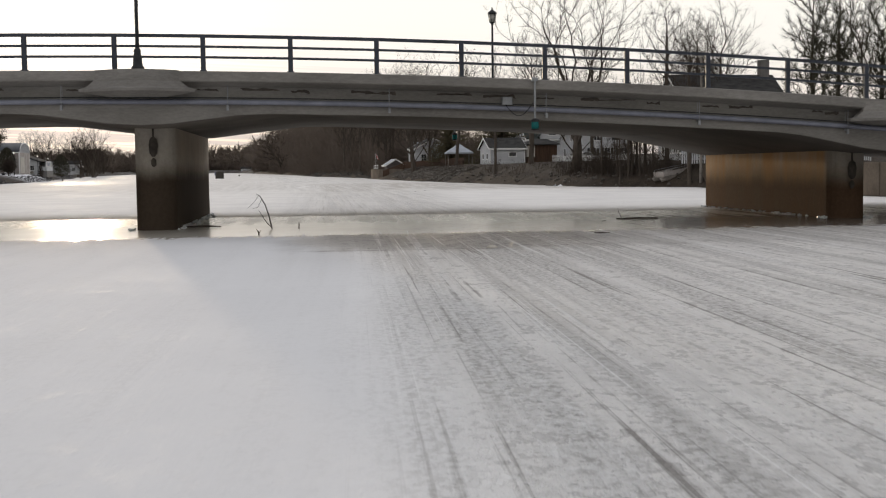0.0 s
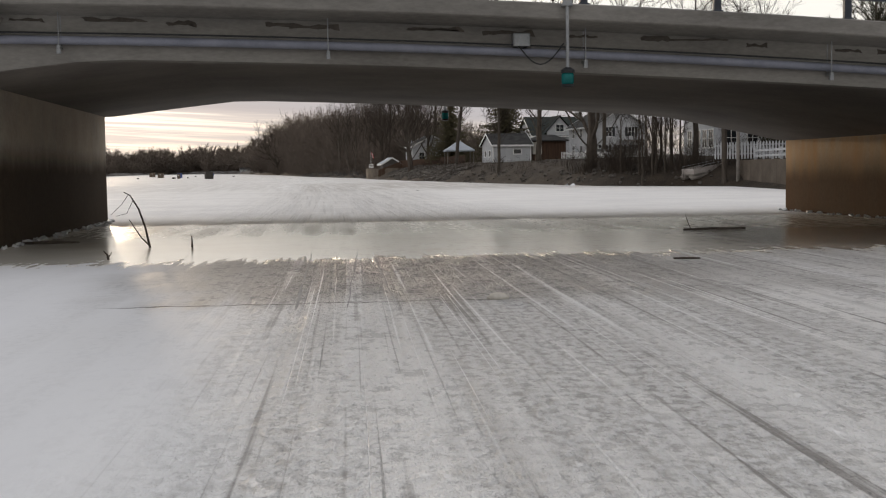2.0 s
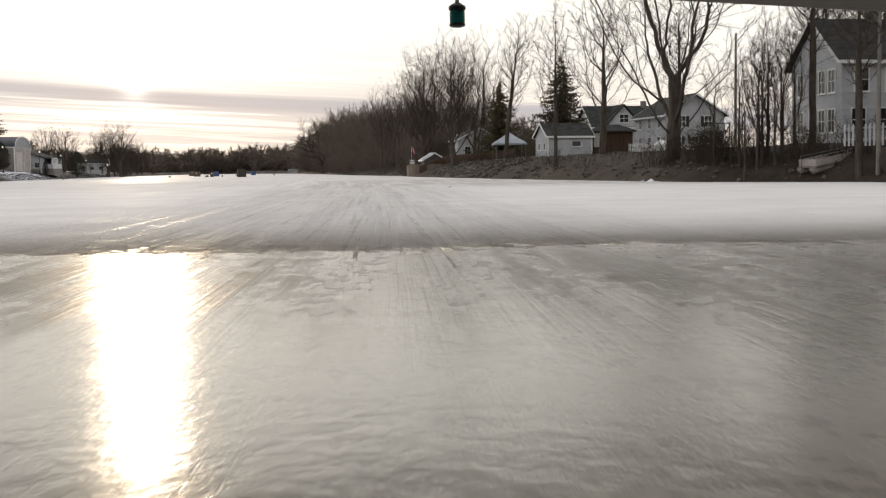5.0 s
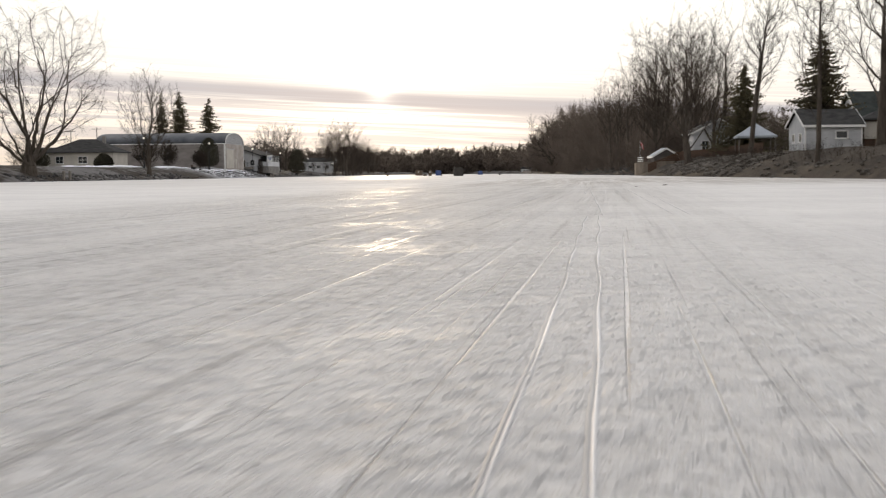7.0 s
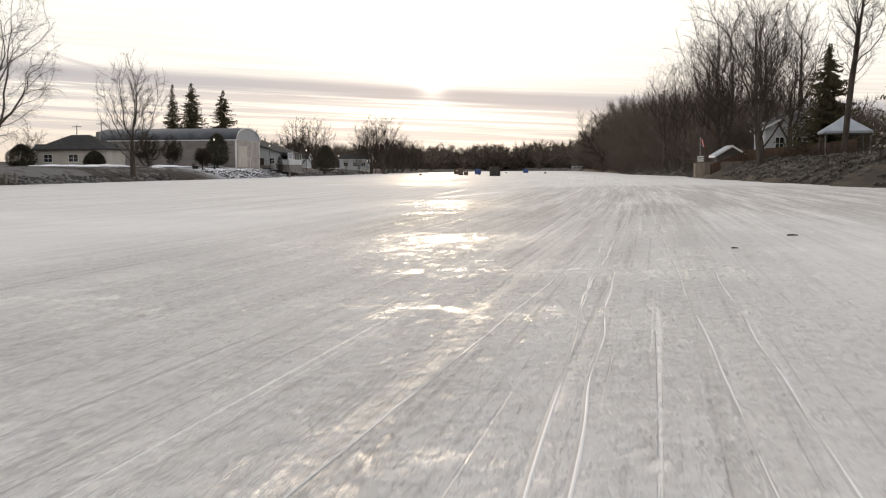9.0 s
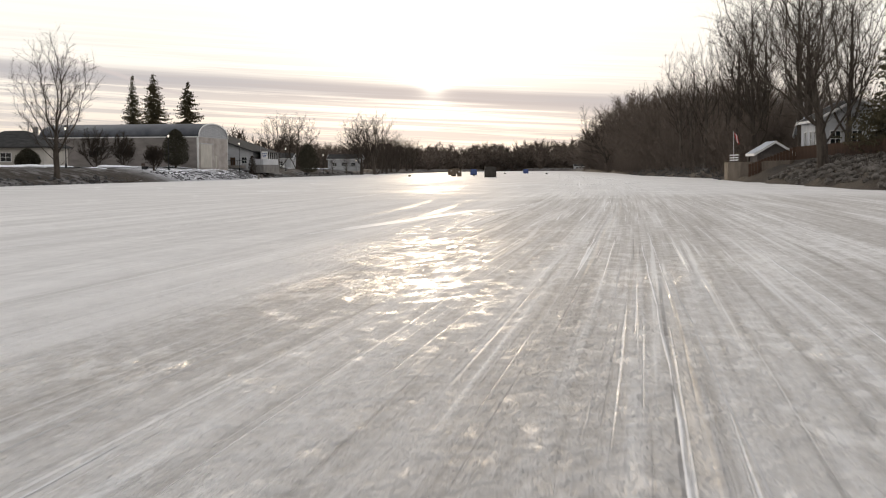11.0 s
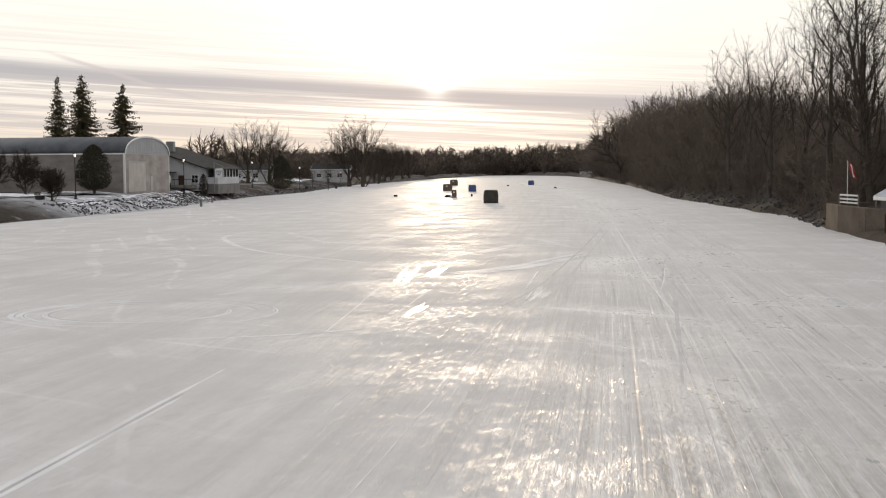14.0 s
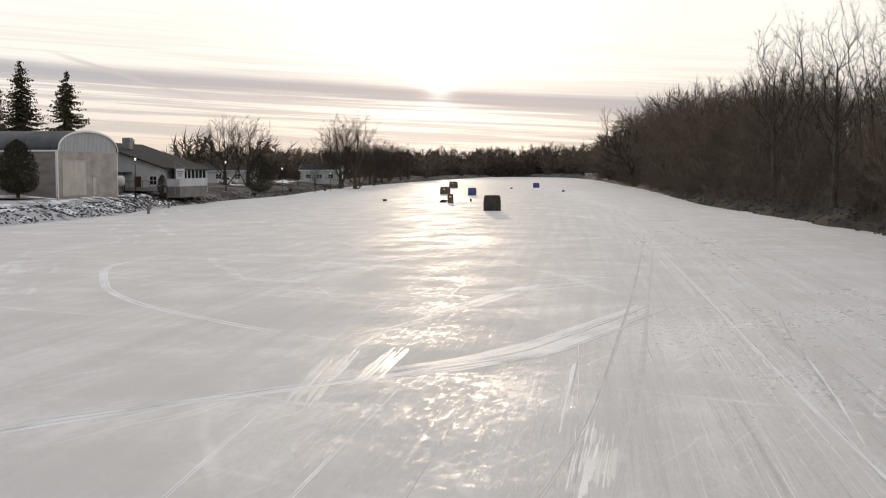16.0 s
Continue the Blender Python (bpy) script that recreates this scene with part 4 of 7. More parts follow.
def make_bridge():
    b = thing("bridge", pose(0, 0, 0), "grey concrete road bridge with haunched spans over the frozen river", "bridge", kind="structure")
    xs = [ENDS[0] + i for i in range(int(ENDS[1] - ENDS[0]) + 1)]
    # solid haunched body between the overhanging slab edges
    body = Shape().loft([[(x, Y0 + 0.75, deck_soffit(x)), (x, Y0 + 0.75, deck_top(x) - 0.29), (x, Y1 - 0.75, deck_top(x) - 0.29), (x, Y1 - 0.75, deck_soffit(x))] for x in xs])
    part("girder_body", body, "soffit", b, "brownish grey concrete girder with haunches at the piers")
    edge = Shape().loft([[(x, Y0 + 0.71, min(deck_soffit(x) + 0.02, deck_top(x) - 1.28)), (x, Y0 + 0.71, deck_top(x) - 0.40), (x, Y0 + 1.2, deck_top(x) - 0.40), (x, Y0 + 1.2, min(deck_soffit(x) + 0.02, deck_top(x) - 1.28))] for x in xs])
    part("edge_beam", edge, "concrete", b, "weathered concrete edge beam")
    slab = Shape().loft([[(x, Y0 + 0.8, deck_top(x) - 0.46), (x, Y0 + 0.03, deck_top(x) - 0.33), (x, Y0, deck_top(x) - 0.30), (x, Y0, deck_top(x) - 0.03), (x, Y0 + 0.03, deck_top(x)), (x, Y1 - 0.03, deck_top(x)), (x, Y1, deck_top(x) - 0.03), (x, Y1, deck_top(x) - 0.30), (x, Y1 - 0.03, deck_top(x) - 0.33), (x, Y1 - 0.8, deck_top(x) - 0.46)] for x in xs])
    part("deck_slab", slab, "concrete", b, "weathered concrete deck slab")
    for x in PIERS:
        p = Shape()
        hw, ya, yb = 0.70, Y0 + 3.8, Y1 - 0.6
        nose = [(-hw * math.cos(math.pi * i / 12), ya + 0.55 - 0.55 * math.sin(math.pi * i / 12)) for i in range(13)]
        ring = lambda z, k: [(u, v, z) for u, v in nose] + [(hw - k, yb - 0.3, z), (hw * 0.6, yb, z), (-hw * 0.6, yb, z), (-hw + k, yb - 0.3, z)]
        p.loft([ring(-1.0, 0), ring(0.6, 0), ring(1.5, 0.004), ring(deck_soffit(x) + 0.1, 0)])
        part("pier", p, "sunlit_rusty_pier" if x > 0 else "pier", b, "concrete wall pier stained dark brown by high water", smooth=False, m=Matrix.Translation((x, 0, 0)))
        zc = deck_soffit(x)
        # bay on the slab's edge that carries a lamp
        bay = Shape()
        zt = deck_top(x)
        half = [(-1.6 + 3.2 * i / 12, -0.75 * math.sin(math.pi * i / 12)) for i in range(13)]
        bay.loft([[(u * k, Y0 + 0.02 + v * k, z) for u, v in half] + [(1.6 * k, Y0 + 0.3, z), (-1.6 * k, Y0 + 0.3, z)] for z, k in ((zt - 0.80, 0.55), (zt - 0.66, 1.10), (zt - 0.58, 1.12), (zt - 0.52, 0.98), (zt - 0.34, 0.84), (zt - 0.12, 0.80), (zt + 0.012, 0.80))])
        part("lamp_bay", bay, "concrete", b, "curved concrete bay under a lamp post", m=Matrix.Translation((x, 0, 0)))
        # drop pipe and weathered ornament on the pier's nose
        pipe = Shape().tube([(0, Y0 + 3.72, zc + 0.3), (0, Y0 + 3.70, zc - 0.7)], 0.035, 8)
        pipe.turned(0, Y0 + 3.70, [(0.05, zc - 0.95), (0.13, zc - 0.85), (0.16, zc - 0.55), (0.12, zc - 0.35), (0.05, zc - 0.28)], 10)
        pipe.turned(0, Y0 + 3.70, [(0.03, zc - 1.3), (0.09, zc - 1.22), (0.09, zc - 1.08), (0.03, zc - 1.0)], 10)
        part("drain_pipe", pipe, "spall", b, "rusty drain pipe on the pier", m=Matrix.Translation((x, 0, 0)))
    for x, s in ((ENDS[0], -1), (ENDS[1], 1)):
        a = Shape().box(min(x, x + s * 3), Y0 - 1.2, -1, max(x, x + s * 3), Y1 + 1.2, deck_top(x) - 0.02, 0.05)
        part("abutment", a, "concrete", b, "concrete abutment block")
    # patches where the slab edge has spalled
    r = random.Random(5)
    for i in range(30):
        x = -22 + i * 1.52 + r.uniform(-0.6, 0.6)
        l, h = r.uniform(0.3, 1.5) * r.uniform(0.5, 1.0), r.uniform(0.025, 0.06)
        z = deck_top(x) - r.uniform(0.50, 0.57)
        sh = Shape()
        k = 18
        rim = [(l / 2 * math.cos(6.28 * j / k) * r.uniform(0.85, 1.1), h * (1 if j < k / 2 else 0.6) * (1 if math.sin(6.28 * j / k) > 0 else -1) * r.uniform(0.25, 1.5)) for j in range(k)]
        sh.loft([[(u, 0.0, v) for u, v in rim], [(u * 0.8, -0.012, v * 0.8) for u, v in rim]])
        part("spall_patch", sh, "spall", b, m=Matrix.Translation((x, Y0 + 0.708, z)))
    # railing: posts and three rails along both edges
    post = Shape().box(-0.075, -0.06, -0.02, 0.075, 0.06, 1.12, 0.015).box(-0.11, -0.09, 0.0, 0.11, 0.09, 0.03, 0.005)
    pm = post.mesh("railing_post", MAT["rail"])
    n = int((ENDS[1] - ENDS[0]) / 2.72)
    px = [-4.97 + 2.72 * (i - 18) for i in range(n)]
    px = [x for x in px if ENDS[0] < x < ENDS[1]]
    for yy in (Y0 + 0.14, Y1 - 0.14):
        for x in px:
            part("railing_post", pm, "rail", b, m=Matrix.Translation((x, yy, deck_top(x))))
        for h, t in ((0.44, 0.035), (0.77, 0.035), (1.10, 0.05)):
            sh = Shape().loft([[(x, yy - 0.045, deck_top(x) + h - t), (x, yy + 0.045, deck_top(x) + h - t), (x, yy + 0.045, deck_top(x) + h + t), (x, yy - 0.045, deck_top(x) + h + t)] for x in px])
            part("rail", sh, "rail", b, "dark blue painted steel rail")
    # conduit slung below the slab edge
    yc = Y0 + 0.60
    part("conduit", Shape().tube([(x, yc, deck_top(x) - 0.93) for x in xs[::2]], 0.085, 10), "conduit", b, "blue grey service pipe", smooth=True)
    part("cable", Shape().tube([(x, yc - 0.08, deck_top(x) - 0.80) for x in xs[::2]], 0.018, 5), "lamp", b, "thin dark cable")
    for i in range(-8, 9):
        x = 3.6 + 5.15 * i
        if ENDS[0] < x < ENDS[1]:
            z = deck_top(x)
            hg = Shape().tube([(x, yc - 0.11, z - 0.35), (x, yc - 0.11, z - 1.08)], 0.012, 6).tube([(x, yc + 0.11, z - 0.35), (x, yc + 0.11, z - 1.08)], 0.012, 6)
            hg.box(x - 0.035, yc - 0.15, z - 1.10, x + 0.035, yc + 0.15, z - 1.04, 0.008)
            hg.box(x - 0.04, yc - 0.15, z - 1.20, x + 0.04, yc - 0.07, z - 1.10, 0.01)
            part("pipe_hanger", hg, "steel", b, "steel pipe hanger")
    jb = Shape().box(7.28, yc - 0.16, deck_top(7.5) - 0.82, 7.62, yc + 0.12, deck_top(7.5) - 0.56, 0.02)
    part("junction_box", jb, "steel", b, "grey junction box")
    loop = [(7.35 + 0.95 * i / 12, yc - 0.12, deck_top(7.8) - 0.75 - 0.42 * math.sin(math.pi * i / 12)) for i in range(13)]
    part("hanging_cable", Shape().tube(loop, 0.014, 5), "lamp", b, "slack black cable")


make_bridge()


def broken_ice():
    """Tilted plates and crumbs of ice pushed up round the piers."""
    r = random.Random(12)
    s = Shape()
    for x in PIERS:
        for _ in range(150):
            sd = r.choice((-1, 1))
            px, py = x + sd * (0.66 + abs(r.gauss(0, 0.16))), r.uniform(Y0 + 3.6, Y1 - 0.4)
            k = r.uniform(0.03, 0.11)
            rot = Euler((r.gauss(0, 0.35), r.gauss(0, 0.35), r.uniform(0, 6.28))).to_matrix()
            rim = [(k * math.cos(6.28 * j / 5) * r.uniform(0.6, 1.2), k * math.sin(6.28 * j / 5) * r.uniform(0.6, 1.2)) for j in range(5)]
            s.loft([[Vector((px, py, 0.03)) + rot @ Vector((u, v, h)) for u, v in rim] for h in (-0.03, 0.025)])
    whole("broken_ice", s, "shard", "small broken plates of ice round the bridge piers", "ice", "stuff")


broken_ice()


def make_signal(x, y, zt, zb, brk):
    """A green channel light hung from the bridge's edge."""
    s = thing("channel_light", pose(x, y, 0), "green channel light hung on a steel bar from the bridge", "signal light")
    part("hanger_bar", Shape().tube([(0, 0, zt + 0.1), (0, 0, zb + 0.2)], 0.035, 8).box(-0.1, -0.05, zt - 0.02, 0.1, brk, zt + 0.10, 0.01), "steel", s, "grey steel bar")
    part("lens", Shape().turned(0, 0, [(0.10, zb - 0.04), (0.125, zb), (0.125, zb + 0.16), (0.10, zb + 0.2)], 14), "green_lens", s, "green glass lens", True)
    part("foot_ring", Shape().turned(0, 0, [(0.07, zb - 0.09), (0.13, zb - 0.07), (0.13, zb - 0.03)], 14), "lamp", s)
    part("cap", Shape().turned(0, 0, [(0.14, zb + 0.19), (0.14, zb + 0.25), (0.06, zb + 0.30)], 14), "lamp", s)


make_signal(8.25, Y0 - 0.12, deck_top(8.25) - 0.05, 3.28, 0.2)
make_signal(7.95, Y1 + 0.12, deck_top(7.95) - 0.05, 3.42, 0.0)


def lamp_mesh_parts(h, lit):
    base = Shape().turned(0, 0, [(0.20, 0.0), (0.20, 0.10), (0.15, 0.16), (0.13, 0.45), (0.10, 0.55), (0.12, 0.60), (0.07, 0.70)], 12)
    pole = Shape().turned(0, 0, [(0.06, 0.65), (0.055, h * 0.5), (0.045, h - 0.75), (0.07, h - 0.72), (0.07, h - 0.66)], 10)
    cage = Shape().turned(0, 0, [(0.08, h - 0.66), (0.13, h - 0.62), (0.13, h - 0.60)], 10)
    for j in range(6):
        a = 6.2832 * j / 6
        cage.tube([(0.12 * math.cos(a), 0.12 * math.sin(a), h - 0.60), (0.19 * math.cos(a), 0.19 * math.sin(a), h - 0.22)], 0.014, 4)
    cap = Shape().turned(0, 0, [(0.23, h - 0.22), (0.20, h - 0.15), (0.10, h - 0.06), (0.04, h - 0.02), (0.035, h + 0.06), (0.01, h + 0.10)], 10)
    glass = Shape().turned(0, 0, [(0.105, h - 0.60), (0.165, h - 0.23)], 10)
    return base.mesh("base", MAT["lamp"], True), pole.mesh("pole", MAT["lamp"], True), cage.mesh("cage", MAT["lamp"]), cap.mesh("cap", MAT["lamp"], True), glass.mesh("lantern_glass", MAT["lit_lamp" if lit else "frosted"], True)


def make_lamp(m, h, label, group, lit):
    l = thing("street_lamp", m, label, "street lamp", group)
    for nm, me in zip(("base", "pole", "cage", "cap", "lantern_glass"), lamp_mesh_parts(h, lit)):
        part(nm, me, "lamp", l)
    return l


BL = make_lamp(pose(-4.25, Y0 + 0.02, deck_top(-4.25)), 4.7, "dark metal lantern street lamp standing on the bridge edge", "bridge lamps", False)
for x, y in ((20.5, Y0 + 0.02), (9.75, Y1 - 0.35), (-29.3, Y0 + 0.02), (-15.3, Y1 - 0.35), (34.7, Y1 - 0.35)):
    copy_thing(BL, pose(x, y, deck_top(x) + 0.012))


# ---- trees ----
def grow(seed, height, spread, base, girth, n=420, flare=0.35, tip=0.009, lean=(0.0, 0.0), fork=0.45, droop=0.0, twigs=3, reach=0.8, hollow=0.3, step=0.8, pull=0.35, sides=(8, 3), fine=1.5):
    """Shapes of trunk with limbs, and of the crown of twigs. Limbs grow out to fill a lumpy crown and thicken by the twigs they carry."""
    r = np.random.RandomState(seed)
    cap = 60 + n * 9
    pos, par, path = np.zeros((cap, 3)), np.full(cap, -1), np.zeros(cap)
    top = base + (height - base) * fork
    k = max(3, int(top / step))
    pos[0] = (0, 0, -0.3)
    drift = np.zeros(2)
    for i in range(1, k + 1):
        drift = drift + r.normal(0, 0.035 * step, 2)
        z = top * i / k
        pos[i] = (lean[0] * z + drift[0], lean[1] * z + drift[1], z)
        par[i] = i - 1
        path[i] = path[i - 1] + np.linalg.norm(pos[i] - pos[i - 1])
    c = k + 1
    d = r.normal(size=(n, 3))
    d /= np.linalg.norm(d, axis=1)[:, None]
    lump = np.array([1.0 + 0.30 * noise.noise((q[0] * 1.6 + seed, q[1] * 1.6, q[2] * 1.6)) for q in d])
    p = d * (r.uniform(hollow, 1.0, n) ** 0.6 * lump)[:, None]
    z = base + (height - base) * (np.clip(p[:, 2], -1.1, 1.08) * 0.5 + 0.5)
    f = (z - base) / (height - base)
    w = spread * ((1 - flare) + flare * 1.3 * f)
    goal = np.stack([p[:, 0] * w + lean[0] * z, p[:, 1] * w + lean[1] * z, z], 1)
    order = np.argsort(np.linalg.norm(goal - np.array((lean[0] * base, lean[1] * base, base * 0.85)), axis=1))
    low = int(k * min(0.95, base * 0.62 / top))
    limbs = r.uniform(size=n) < max(0.07, 14.0 / n)
    order = np.concatenate([order[limbs[order]], order[~limbs[order]]])
    first = int(limbs.sum())
    for count, q in enumerate(goal[order]):
        gap = np.linalg.norm(pos[low:c] - q, axis=1)
        rise = np.maximum(0.0, pos[low:c, 2] - q[2])
        at = low + int(np.argmin(gap + (0.75 if count < first else pull) * path[low:c] + 0.5 * rise))
        dist = np.linalg.norm(q - pos[at])
        m = max(1, min(14, int(round(dist / step))))
        if c + m >= cap:
            break
        a0, last = pos[at].copy(), at
        for i in range(1, m + 1):
            t = i / m
            pos[c] = a0 + (q - a0) * t + (r.normal(0, 0.06, 3) * step if i < m else 0.0)
            pos[c, 2] -= 0.05 * dist * math.sin(math.pi * t)
            par[c], path[c] = last, path[last] + dist / m
            last, c = c, c + 1
    pos, par = pos[:c], par[:c]
    for _ in range(4):
        total, count = np.zeros((c, 3)), np.zeros(c)
        np.add.at(total, par[1:], pos[1:])
        np.add.at(count, par[1:], 1)
        move = count > 0
        move[:k + 1] = False
        pos[move] = 0.44 * pos[move] + 0.32 * pos[par[move]] + 0.24 * total[move] / count[move][:, None]
    kids = np.zeros(c)
    np.add.at(kids, par[1:], 1)
    load = (kids == 0).astype(float)
    for i in range(c - 1, 0, -1):
        load[par[i]] += load[i]
    power = math.log(girth / tip) / math.log(max(load[0], 2))
    rad = tip * load ** power
    wood, crown = Shape(), Shape()
    for i in range(1, c):
        j = par[i]
        ra, rb = rad[j] if j < k and i <= k else min(rad[j], rad[i] * 1.25), rad[i]
        if j == 0:
            ra *= 1.35
        big = rb > 5.0 * tip
        (wood if big else crown).tube([pos[j], pos[i]], [ra, rb], (sides[0] if rb > 0.07 else 5) if big and sides[0] > 5 else sides[1], False)
        if rb < 3.2 * tip:
            way = pos[i] - pos[j]
            way = way / (np.linalg.norm(way) or 1.0)
            for _ in range(twigs):
                u = r.normal(0, 0.6, 3) + way
                u[2] += 0.15 - droop
                u = u / np.linalg.norm(u) * reach * r.uniform(0.5, 1.3)
                o = pos[j] + (pos[i] - pos[j]) * r.uniform()
                v = np.cross(u, r.normal(size=3))
                v = v / (np.linalg.norm(v) or 1.0) * tip * fine
                e = len(crown.v)
                crown.v += [tuple(o + v), tuple(o - v), tuple(o + u)]
                crown.f.append((e, e + 1, e + 2))
    return wood, crown


TREES = {}


def tree(kind, x, y, scale=1.0, turn=0.0, label="bare leafless tree with grey bark on the river bank", group="", z=None):
    """Places a bare tree of a kind grown before."""
    wood, crown = TREES[kind]
    t = thing("bare_tree", pose(x, y, bank_height(x, y) - 0.05 if z is None else z, 0, 0, turn) @ Matrix.Scale(scale, 4), label, "tree", group)
    part("trunk", wood, "bark", t)
    part("crown", crown, "twig", t)
    return t


def grow_kind(kind, *args, **kw):
    wood, crown = grow(*args, **kw)
    TREES[kind] = (wood.mesh("trunk", MAT["bark"], True), crown.mesh("crown", MAT["twig"]))


grow_kind("big_fork", 3, 24.0, 9.5, 3.6, 0.54, 1100, flare=0.35, tip=0.010, fork=0.12, pull=0.22, hollow=0.15, twigs=8, reach=0.9, fine=0.75)
grow_kind("round", 5, 18.6, 8.0, 3.6, 0.42, 1200, flare=0.2, tip=0.009, lean=(-0.12, 0.0), fork=0.25, pull=0.2, hollow=0.15, twigs=7, reach=1.0, fine=0.6)
grow_kind("bank_oak", 8, 18.0, 4.6, 4.5, 0.34, 800, flare=0.0, tip=0.009, fork=0.7, pull=0.22, hollow=0.1, twigs=8, reach=0.9, fine=0.75)
grow_kind("slim", 11, 17.5, 2.6, 3.5, 0.20, 560, flare=0.0, tip=0.008, fork=0.8, pull=0.22, reach=0.9, hollow=0.1, twigs=8, fine=0.75)
grow_kind("lean", 14, 20.0, 3.4, 6.0, 0.27, 640, flare=0.2, tip=0.009, lean=(0.14, 0.02), fork=0.7, pull=0.22, reach=0.9, hollow=0.1, twigs=8, fine=0.75)
grow_kind("weep", 17, 21.0, 12.0, 2.0, 0.85, 1100, flare=0.25, tip=0.011, fork=0.10, pull=0.25, droop=0.8, reach=1.4, hollow=0.2, twigs=7, fine=0.65)
grow_kind("upswept", 19, 15.0, 5.0, 2.2, 0.30, 900, flare=0.4, tip=0.009, fork=0.15, pull=0.22, hollow=0.15, twigs=8, reach=0.9, fine=0.75)
grow_kind("young", 21, 9.0, 2.6, 2.2, 0.12, 300, tip=0.008, fork=0.6, hollow=0.1, twigs=8, reach=0.9, pull=0.22, fine=0.75)
# trees that stay distant
grow_kind("oak_far", 28, 17.0, 5.2, 4.5, 0.34, 620, tip=0.012, fork=0.5, reach=1.1, hollow=0.1, pull=0.22, twigs=7, fine=0.6)
grow_kind("lanky_far", 31, 19.0, 3.6, 6.0, 0.27, 480, tip=0.012, fork=0.7, reach=1.1, hollow=0.1, pull=0.22, twigs=7, fine=0.6)
grow_kind("round_far", 35, 15.0, 5.8, 3.0, 0.32, 700, tip=0.012, fork=0.35, pull=0.22, reach=1.1, hollow=0.1, twigs=7, fine=0.6)
grow_kind("fan_far", 61, 16.0, 6.6, 2.0, 0.42, 620, flare=0.05, tip=0.015, fork=0.15, pull=0.25, reach=1.5, hollow=0.15, twigs=8, step=1.1, fine=0.55)
# tall river trees with long rising limbs
grow_kind("river_tree", 64, 20.0, 4.3, 5.0, 0.30, 620, flare=0.3, tip=0.010, fork=0.6, pull=0.22, reach=1.1, hollow=0.1, twigs=5, fine=0.6)
grow_kind("river_fork", 68, 20.5, 5.6, 3.0, 0.36, 700, flare=0.5, tip=0.010, lean=(-0.12, -0.03), fork=0.12, pull=0.22, reach=1.1, hollow=0.1, twigs=5, fine=0.6)

# the bank beside the houses
tree("big_fork", 29.8, 133.0, 1.0, 20, "large bare tree with a thick forked trunk on the bank")
tree("slim", 24.7, 158.0, 0.95, 60, "slim bare tree standing at the foot of the bank")
tree("bank_oak", 30.6, 164.5, 1.0, 200, "bare broad tree behind a garage")
tree("lean", 24.7, 200.0, 1.0, 10, "tall bare tree leaning over the bank")
tree("round", 19.3, 216.0, 1.0, 0, "spreading bare tree low on the rubble bank")
for k, x, y, s, a in (("lanky", 43, 182, 1.0, 140), ("round", 24, 236, 1.0, 200), ("lanky", 22, 250, 0.85, 290), ("oak", 48, 150, 0.95, 10), ("lanky", 52, 160, 1.0, 220), ("oak", 56, 172, 1.0, 310), ("oak", 44, 128, 1.0, 80), ("lanky", 36.5, 122, 0.9, 45), ("round", 52, 108, 1.15, 250), ("oak", 58, 96, 1.2, 160), ("lanky", 35.7, 112.2, 0.80, 300)):
    tree(k + "_far", x, y, s, a, group="trees behind the houses")
grow_kind("thicket_tree", 72, 10.0, 1.9, 1.6, 0.11, 220, flare=0.3, tip=0.008, fork=0.5, pull=0.25, reach=0.6, hollow=0.1, twigs=6, fine=0.8)
# slender trunks by the water where the old boat lies
for x, y, s, a in ((31.2, 121, 0.62, 0), (31.9, 119.5, 0.70, 90), (30.8, 118.6, 0.58, 180), (32.8, 121.8, 0.66, 260), (30.2, 123.4, 0.6, 40), (32.3, 119.8, 0.72, 130), (32.9, 119.0, 0.64, 10), (33.5, 119.4, 0.75, 210), (33.9, 120.4, 0.6, 75), (34.3, 119.2, 0.7, 330), (33.1, 121.0, 0.8, 160)):
    tree("thicket_tree", x, y, s * 1.35, a, "slender bare tree in a thicket by the ice", "thicket trees")
# wooded right bank beyond the wall
for k, x, y, s, a in (("lanky", 17.5, 262, 0.95, 0), ("round", 19, 268, 1.15, 50), ("oak", 16.5, 275, 1.05, 100), ("lanky", 20, 280, 1.1, 150), ("round", 15.5, 290, 1.0, 200), ("lanky", 13.6, 302, 0.95, 250), ("round", 12.4, 318, 1.0, 300), ("lanky", 10.6, 330, 0.95, 30), ("oak", 22, 256, 1.2, 20), ("lanky", 24, 264, 1.15, 330), ("round", 25, 274, 1.2, 60), ("oak", 28, 262, 1.2, 110), ("round", 17.6, 258.5, 0.9, 15)):
    tree("river_fork" if k == "round" else "river_tree", x, y, s * 1.0, a, "bare tree at the edge of the riverside wood", "riverside wood edge")
# a great tree leaning out over the ice where the wood ends
grow_kind("overhang", 77, 25.5, 8.5, 2.5, 0.45, 520, flare=0.1, tip=0.022, lean=(-0.22, 0.0), fork=0.2, pull=0.25, hollow=0.15, step=1.3, reach=1.6, twigs=9, fine=0.8)
tree("overhang", -10.8, 560, 1.0, 0, "great bare tree leaning out from the riverside wood")
